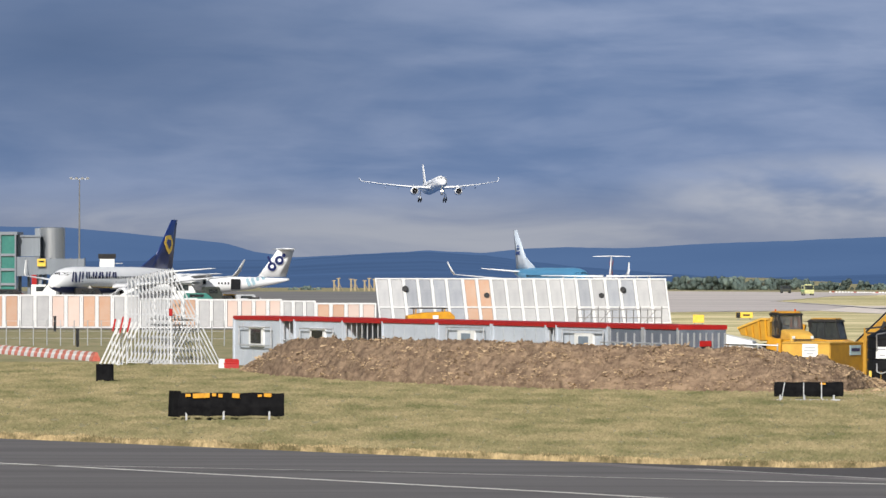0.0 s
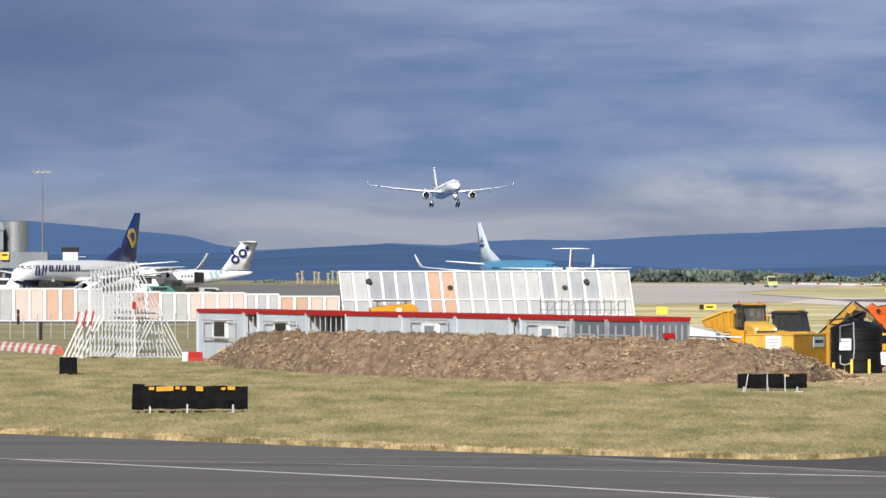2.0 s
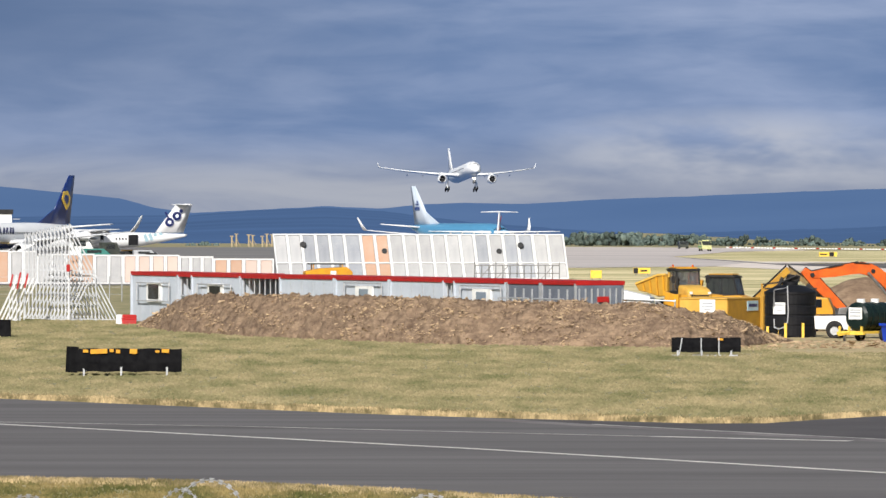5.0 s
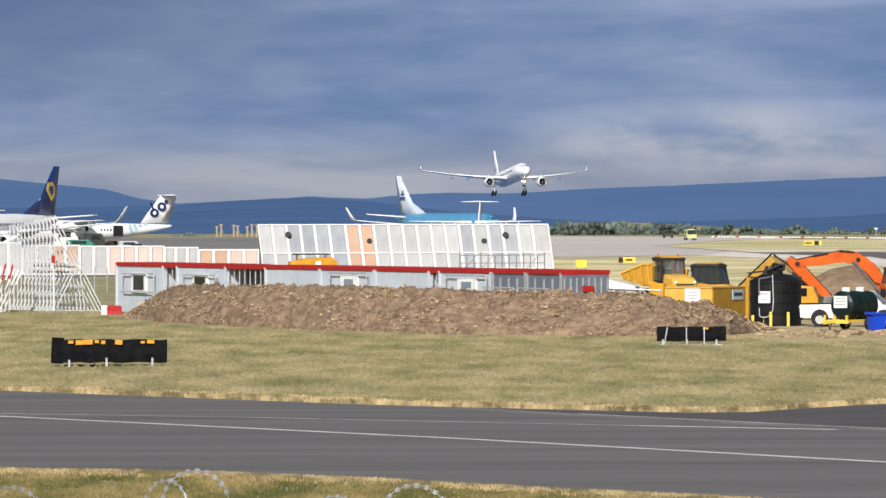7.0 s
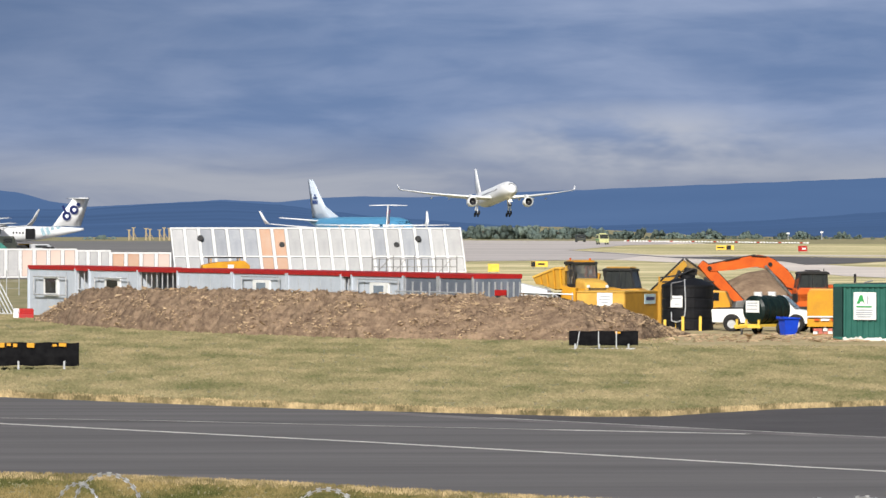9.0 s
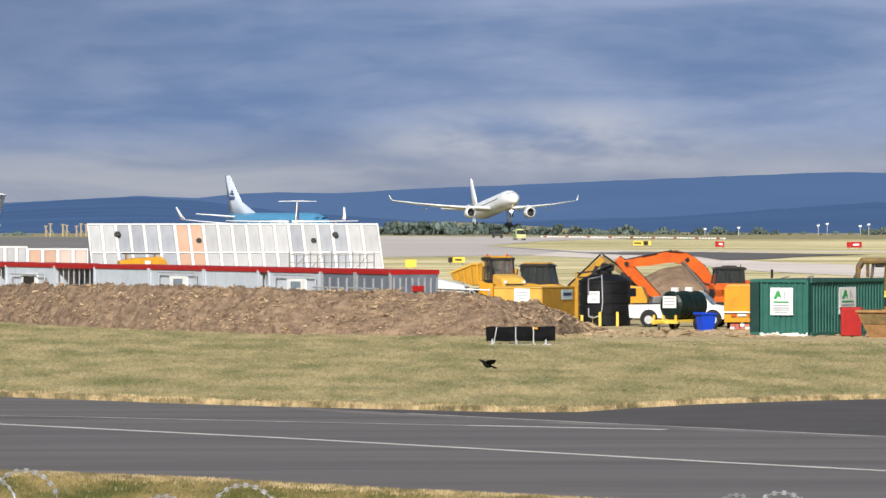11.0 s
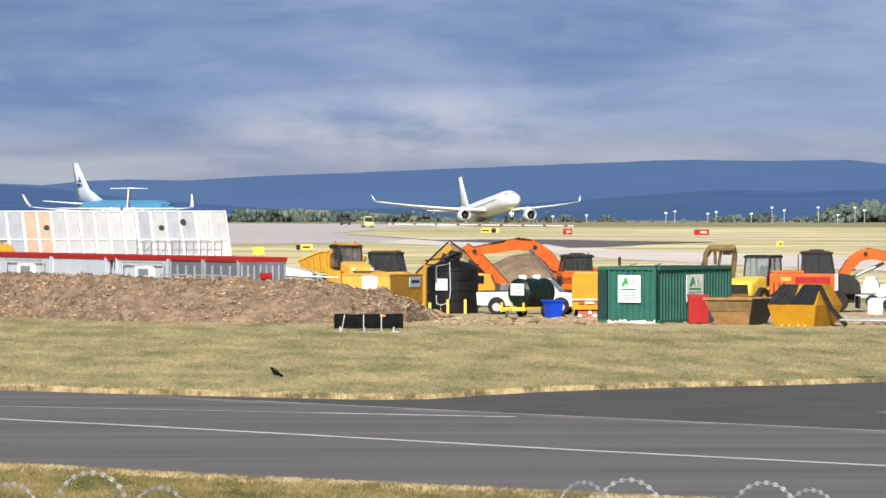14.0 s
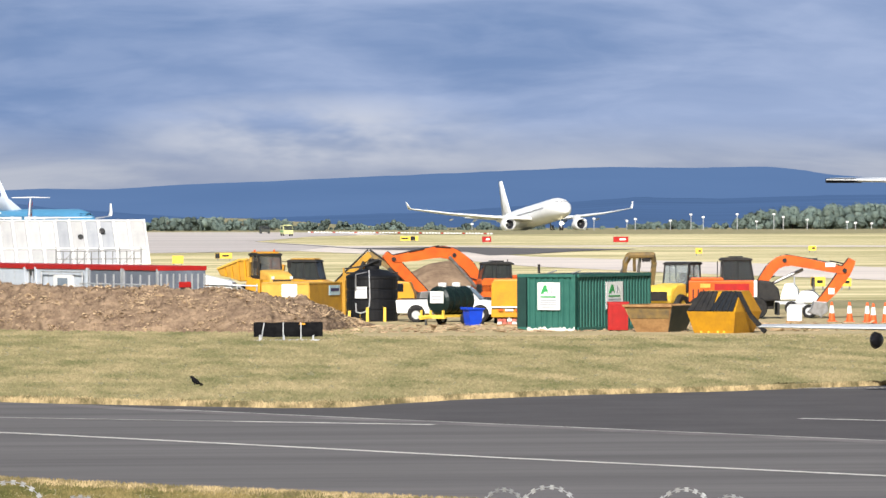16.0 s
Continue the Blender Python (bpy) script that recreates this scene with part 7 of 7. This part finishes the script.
# ---------------------------------------------------------------- trees along the far boundary
def tree(u, d, h, w, seed, dark=False):
    q = spot(u, d)
    rnd = random.Random(seed)
    t = thing("tree", "far bushy %s tree on the field boundary" % ("dark green" if dark else "green"), "tree", pose(q.x, q.y, field_z(q.x, q.y) - 0.1), "boundary trees")
    bm = loft([ring_z(0, 0.2, n=7), ring_z(h * 0.4, 0.14, n=7), ring_z(h * 0.8, 0.05, 0.2, n=7)])
    for k in range(4):
        a = rnd.uniform(0, 6.28)
        rod((0, 0, h * (0.25 + 0.1 * k)), (math.cos(a) * w * 0.3, math.sin(a) * w * 0.3, h * (0.5 + 0.1 * k)), 0.06, bm, 5)
    part("trunk", bm, M_BARK, t)
    vs, fs = [], []
    for lump in range(11):
        c = Vector((rnd.uniform(-0.36, 0.36) * w, rnd.uniform(-0.3, 0.3) * w, rnd.uniform(0.12, 0.84) * h))
        r = rnd.uniform(0.2, 0.34) * min(w, h)
        k, core = len(vs), 0.8 * r  # dense inner mass of the clump
        vs += [c + Vector((core * math.sin(a) * math.cos(b), core * math.sin(a) * math.sin(b), core * math.cos(a))) for a in (0.5, 1.2, 1.9, 2.6) for b in [2 * math.pi * j / 8 for j in range(8)]]
        for i in range(3):
            fs += [(k + 8 * i + j, k + 8 * i + 8 + j, k + 8 * i + 8 + (j + 1) % 8, k + 8 * i + (j + 1) % 8) for j in range(8)]
        fs.append(tuple(k + j for j in range(8)))
        for _ in range(90):
            n = Vector((rnd.gauss(0, 1), rnd.gauss(0, 1), rnd.gauss(0, 1))).normalized()
            p = c + n * r * rnd.uniform(0.7, 1.08)
            p.z = max(p.z, 0.15)
            e = n.orthogonal().normalized()
            f = n.cross(e)
            s = rnd.uniform(0.14, 0.34)
            k = len(vs)
            vs += [p + e * s, p + f * s + n * s * 0.4, p - e * s, p - f * s - n * s * 0.3]
            fs.append((k, k + 1, k + 2, k + 3))
    me = bpy.data.meshes.new("crown")
    me.from_pydata(vs, [], fs)
    me.materials.append(M_FROND)
    ob = new("crown", me)
    ob.parent = t
    tagged(ob, "uneven leafy crown")


TREE_TOP = [(1180, 497), (1230, 488), (1290, 489), (1330, 495), (1370, 494), (1405, 490), (1414, 484), (1430, 496), (1490, 494), (1540, 500), (1600, 497), (1680, 500), (1760, 503), (1800, 499), (1870, 501), (1960, 505), (2060, 498), (2140, 497), (2180, 503), (2270, 486), (2320, 474), (2400, 470), (2480, 470), (2600, 468), (2800, 470)]
rnd_t = random.Random(11)
u, k = 1176, 0
while u < 2700:
    if not (1880 < u < 2030 and k % 3) and not (2170 < u < 2255 and k % 2) :
        top = interp(u, TREE_TOP) + rnd_t.uniform(-2, 9)
        d = 1790 + rnd_t.uniform(0, 60)
        h = height(top, d) + 1.4
        if 1432 < u < 1448 or 1508 < u < 1530 or 1570 < u < 1586 or 1640 < u < 1668 or 1720 < u < 1745 or 1815 < u < 1840:
            h *= 0.45  # low scrub between the clumps
        tree(u, d, h, h * rnd_t.uniform(1.0, 1.7), k, 1408 < u < 1425)
    u += rnd_t.uniform(6, 12)
    k += 1
for u, top in ((380, 512), (520, 510), (540, 508), (560, 511)):
    tree(u, 1500, height(top, 1500) + 1.3, 3.0, u)


# ---------------------------------------------------------------- near fence with barbed coil
M_RAZOR = mat("galvanised razor wire", (0.5, 0.51, 0.53), 0.4, 0.6, (0.3, 0.3, 0.32), 8)


def razor_fence():
    d = 55.0
    f = thing("perimeter_fence", "perimeter fence topped with coils of razor wire", "fence", pose(0, d, 0))
    xa, xb = across(-100, d), across(2700, d)
    n = 6
    for i in range(n + 1):
        x = xa + (xb - xa) * i / n
        part("post", box((0.09, 0.09, 2.45), (x, 0, 1.22)), M_GALV, f)
    for z in (0.1, 0.8, 1.6, 2.4):
        part("wire", rod((xa, 0, z), (xb, 0, z), 0.006, n=5), M_GALV, f)
    rnd = random.Random(3)
    for u, v, yaw in ((238, 958, 35), (493, 946, -38), (558, 929, 20), (793, 975, -30), (945, 956, 15), (1070, 983, 35), (1825, 975, 40), (1893, 971, -20), (2144, 977, 12), (2216, 990, -35)):
        r = rnd.uniform(0.28, 0.34)
        ztop = height(v, d)
        rg = 44
        bm = bmesh.new()
        pts = [Vector((r * math.cos(a), 0.12 * math.sin(a * 0.5), r * math.sin(a))) for a in [2 * math.pi * k / rg for k in range(rg)]]
        for i, (a, b) in enumerate(zip(pts, pts[1:] + pts[:1])):
            rod(a, b, 0.0055, bm, 5)
            if i % 2:
                continue
            c, t = (a + b) / 2, (b - a).normalized()
            s = t.cross(Vector((0, 1, 0))).normalized()
            vs = [bm.verts.new(c + t * i + s * j) for i, j in ((-0.026, 0.02), (0.026, 0.02), (0.01, 0), (0.026, -0.02), (-0.026, -0.02), (-0.01, 0))]
            bm.faces.new(vs)
        part("razor_coil", bm, M_RAZOR, f, m=pose(across(u, d), 0, ztop - r, 0, 0, yaw))


razor_fence()


# ---------------------------------------------------------------- grass blades
M_BLADE = mat("mown grass blades", (0.142, 0.143, 0.07), 0.9, 0, (0.325, 0.272, 0.16), 0.5, 0, 5, stretch=(1, 0.2, 1), spread=0.5, per_island=0.16)
M_VERGE = mat("amber verge grass", (0.085, 0.09, 0.032), 0.9, 0, (0.26, 0.20, 0.09), 0.6, 0, 4, stretch=(1, 0.25, 1), spread=0.4, per_island=0.25)
M_BLADE_STRAW = mat("dry straw blades", (0.47, 0.36, 0.20), 0.9, 0, (0.15, 0.125, 0.065), 1.3, 0, 6, stretch=(1, 0.3, 1), spread=0.3, per_island=0.25)


def blades(name, count, place, tall, wide, material, label, seed):
    rnd = np.random.RandomState(seed)
    vs, fs = [], []
    for _ in range(count):
        x, y = place(rnd)
        z0 = 0.0
        for b in range(3):
            h, w = tall * rnd.uniform(0.5, 1.2), wide * rnd.uniform(0.5, 1.3)
            ox, oy, lean = rnd.uniform(-0.12, 0.12), rnd.uniform(-0.1, 0.1), rnd.uniform(-0.06, 0.06)
            k = len(vs)
            vs += [(x + ox - w, y + oy, z0), (x + ox + w, y + oy, z0), (x + ox + lean, y + oy - 0.02, z0 + h)]
            fs.append((k, k + 1, k + 2))
    me = bpy.data.meshes.new(name)
    me.from_pydata(vs, [], fs)
    me.materials.append(material)
    tagged(new(name, me), label, "grass", kind="stuff")


EDGE = [(-60, 253), (-12.8, 191.3), (-4, 179.8), (1, 173.5), (5.5, 169.1), (9.9, 165.6), (11.7, 166), (13.3, 168.9), (15.5, 172.3), (19.1, 175.7), (24, 178.6), (29.5, 183.6), (60, 203.3)]
NEAR = [(-30, 143), (-6.8, 128.9), (-3, 127.3), (0.6, 124.1), (4.4, 119.1), (10.4, 112.1), (30, 90)]


def in_field(rnd):
    while True:
        y = 165 + 180 * rnd.rand()
        x = (rnd.uniform(-60, 2560) - 784) * y / F
        if x * F / y + 784 > 1560 and y > 256:
            continue
        if y > np.interp(x, *zip(*EDGE)) + 0.3 and y < np.interp((x * F / y) + 784, *zip(*FRONT)) + (0 if x > -10 else 40):
            return x, y


def along_edge(rnd):
    x = rnd.uniform(-19, 34)
    deep = np.interp(x, (-19, 10, 14, 34), (2.9, 2.6, 0.8, 0.5)) * (1 + 0.5 * math.sin(x * 2.3) * math.sin(x * 0.7))
    return x, np.interp(x, *zip(*EDGE)) + 0.06 + deep * rnd.rand() ** 2.4


def near_field(rnd):
    while True:
        y = 104 + 38 * rnd.rand()
        x = (rnd.uniform(-60, 2560) - 784) * y / F
        if y < np.interp(x, *zip(*NEAR)) - 0.1:
            return x, y


def near_edge(rnd):
    x = rnd.uniform(-14, 14)
    return x, np.interp(x, *zip(*NEAR)) - 0.05 - 2.2 * rnd.rand() ** 2


blades("grass", 42000, in_field, 0.085, 0.07, M_BLADE, "dry mown grass blades of the field", 5)
blades("grass_edge", 6800, along_edge, 0.15, 0.05, M_BLADE_STRAW, "pale straw grass along the taxiway edge", 6)
blades("grass_verge", 12000, near_field, 0.085, 0.03, M_VERGE, "longer grass of the near verge", 7)
blades("grass_verge_edge", 4500, near_edge, 0.1, 0.03, M_BLADE_STRAW, "straw grass at the near taxiway edge", 8)


# ---------------------------------------------------------------- crow
def build_crow():
    c = thing("crow", "black crow landing on the mown grass", "bird", pose(*spot(1267, 189)))
    prof = [(0.24, 0.01, 0.17), (0.2, 0.035, 0.175), (0.15, 0.045, 0.17), (0.1, 0.055, 0.14), (0.0, 0.075, 0.115), (-0.1, 0.06, 0.11), (-0.16, 0.035, 0.115)]
    part("body", loft([ring_x(x, r * 1.2, r * 1.2, 0, z, 12) for x, r, z in prof]), M_FEATHER, c, smooth=True)
    part("tail", prism([(-0.14, 0.12), (-0.34, 0.1), (-0.35, 0.13), (-0.14, 0.145)], -0.085, 0.085), M_FEATHER, c)
    part("beak", loft([ring_x(0.235, 0.012, 0.014, 0, 0.17, 8), ring_x(0.3, 0.002, 0.002, 0, 0.16, 8)]), M_BLACK, c)
    for y in (-0.03, 0.03):
        part("leg", rod((0.0, y, 0), (-0.01, y, 0.08), 0.006, n=6), M_BLACK, c)
    wings = []
    for s in (-1, 1):
        bm = bmesh.new()
        pts = [(0.1, 0.04), (0.13, 0.22), (0.09, 0.4), (0.0, 0.53), (-0.05, 0.49), (-0.06, 0.41), (-0.12, 0.38), (-0.12, 0.3), (-0.17, 0.2), (-0.16, 0.04)]
        a = [bm.verts.new((x, s * y, 0.006)) for x, y in pts]
        b = [bm.verts.new((x, s * y, -0.006)) for x, y in pts]
        bm.faces.new(a)
        bm.faces.new(b[::-1])
        for i in range(len(a)):
            j = (i + 1) % len(a)
            bm.faces.new((a[j], a[i], b[i], b[j]))
        w = part("wing", bm, M_FEATHER, c, m=pose(0.02, 0, 0.16))
        wings.append((s, w))
    return c, wings


M_FEATHER = mat("black feathers", (0.006, 0.006, 0.008), 0.86, 0, (0.012, 0.012, 0.015), 20)
crow, crow_wings = build_crow()


# ---------------------------------------------------------------- what moves
def motions():
    c, s = HEADING
    rows = []
    for t, u, v, d, up, crab in FLIGHT:
        mid = Vector((across(u, d), d, height(v, d)))  # midpoint between the engines
        turn = pose(0, 0, 0, 0, 0, rot(c, s) + crab) @ pose(0, 0, 0, 0, -up, 0)
        rows.append((t, Matrix.Translation(mid) @ turn @ pose(-10.2, 0, -2.75)))
    walk(landing_jet, rows)
    # its undercarriage hangs long in the air and is pressed up as it lands
    for leg in landing_jet.children:
        if leg.name.startswith("main_gear"):
            walk(leg, [(0.0, pose(0, 0, -0.8)), (11.0, pose(0, 0, -0.8)), (13.2, pose(0, 0, 0)), (16.0, pose(0, 0, 0))])
    # the small jet taxiing slowly across behind the screens
    rows = []
    for t, u, d in ((0.0, 1071, 1010), (1.5, 1066, 1008), (3.5, 1059, 1005), (7.0, 1046, 1000), (9.0, 1038, 997), (12.5, 1010, 991), (14.5, 988, 987), (16.0, 964, 984)):
        rows.append((t, Matrix.Translation(spot(u, d)) @ pose(0, 0, 0, 0, 0, rot(-0.12, -0.993))))
    walk(rj, rows)
    # the blue jet turning on its tail
    rows = []
    for t, turn in ((0.0, 20), (1.5, 21.5), (3.5, 24.5), (5.0, 27), (7.0, 29), (9.0, 29.5), (12.5, 29), (16.0, 28.5)):
        h = Vector((math.sin(radians(turn)), -math.cos(radians(turn)), 0))
        rows.append((t, Matrix.Translation(spot(912, 1143) + h * 18.6) @ pose(0, 0, 0, 0, 0, rot(h.x, h.y))))
    walk(bj, rows)
    # the crow glides in, flutters down and stays on the grass
    rows = []
    for t, u, d, z, yaw, up in ((0.0, 4200, 186, 14, 175, 0), (8.0, 2500, 187, 7, 175, 0), (9.2, 2080, 187.5, 4.2, 175, 0), (10.2, 1680, 188, 1.9, 178, 5), (11.0, 1370, 188.6, 0.62, 205, 18), (11.3, 1301, 189, 0.30, 252, 22),
                                (11.5, 1282, 189, 0.26, 262, 24), (11.7, 1269, 187.6, 0.08, 246, 20), (11.9, 1267, 186.8, 0.0, 205, 10), (12.2, 1267, 186.8, 0.02, 200, 18), (13.5, 1265, 186.8, 0.04, 206, 26), (16.0, 1265, 186.8, 0.04, 208, 27)):
        q = spot(u, d, z)
        rows.append((t, Matrix.Translation(q) @ pose(0, 0, 0, 0, -up, yaw)))
    walk(crow, rows)
    for side, wing in crow_wings:
        beat = [(0.0, 8, 0), (8.6, 8, 0), (9.0, 35, 0), (9.3, -20, 0), (9.6, 35, 0), (9.9, -15, 0), (10.2, 30, 0), (10.6, 15, 0), (10.9, 38, 0), (11.1, -10, 0), (11.3, 45, 0), (11.5, 38, 0), (11.7, 22, 0), (11.8, 5, 40), (11.9, -20, 78), (12.1, -24, 84), (16.0, -24, 84)]
        walk(wing, [(t, pose(0.02 + 0.05 * min(1, back / 80), side * 0.04 * min(1, back / 80), 0.16 - 0.02 * min(1, back / 80)) @ pose(0, 0, 0, 0, 0, -side * back * -1) @ pose(0, 0, 0, side * lift)) for t, lift, back in beat])


motions()
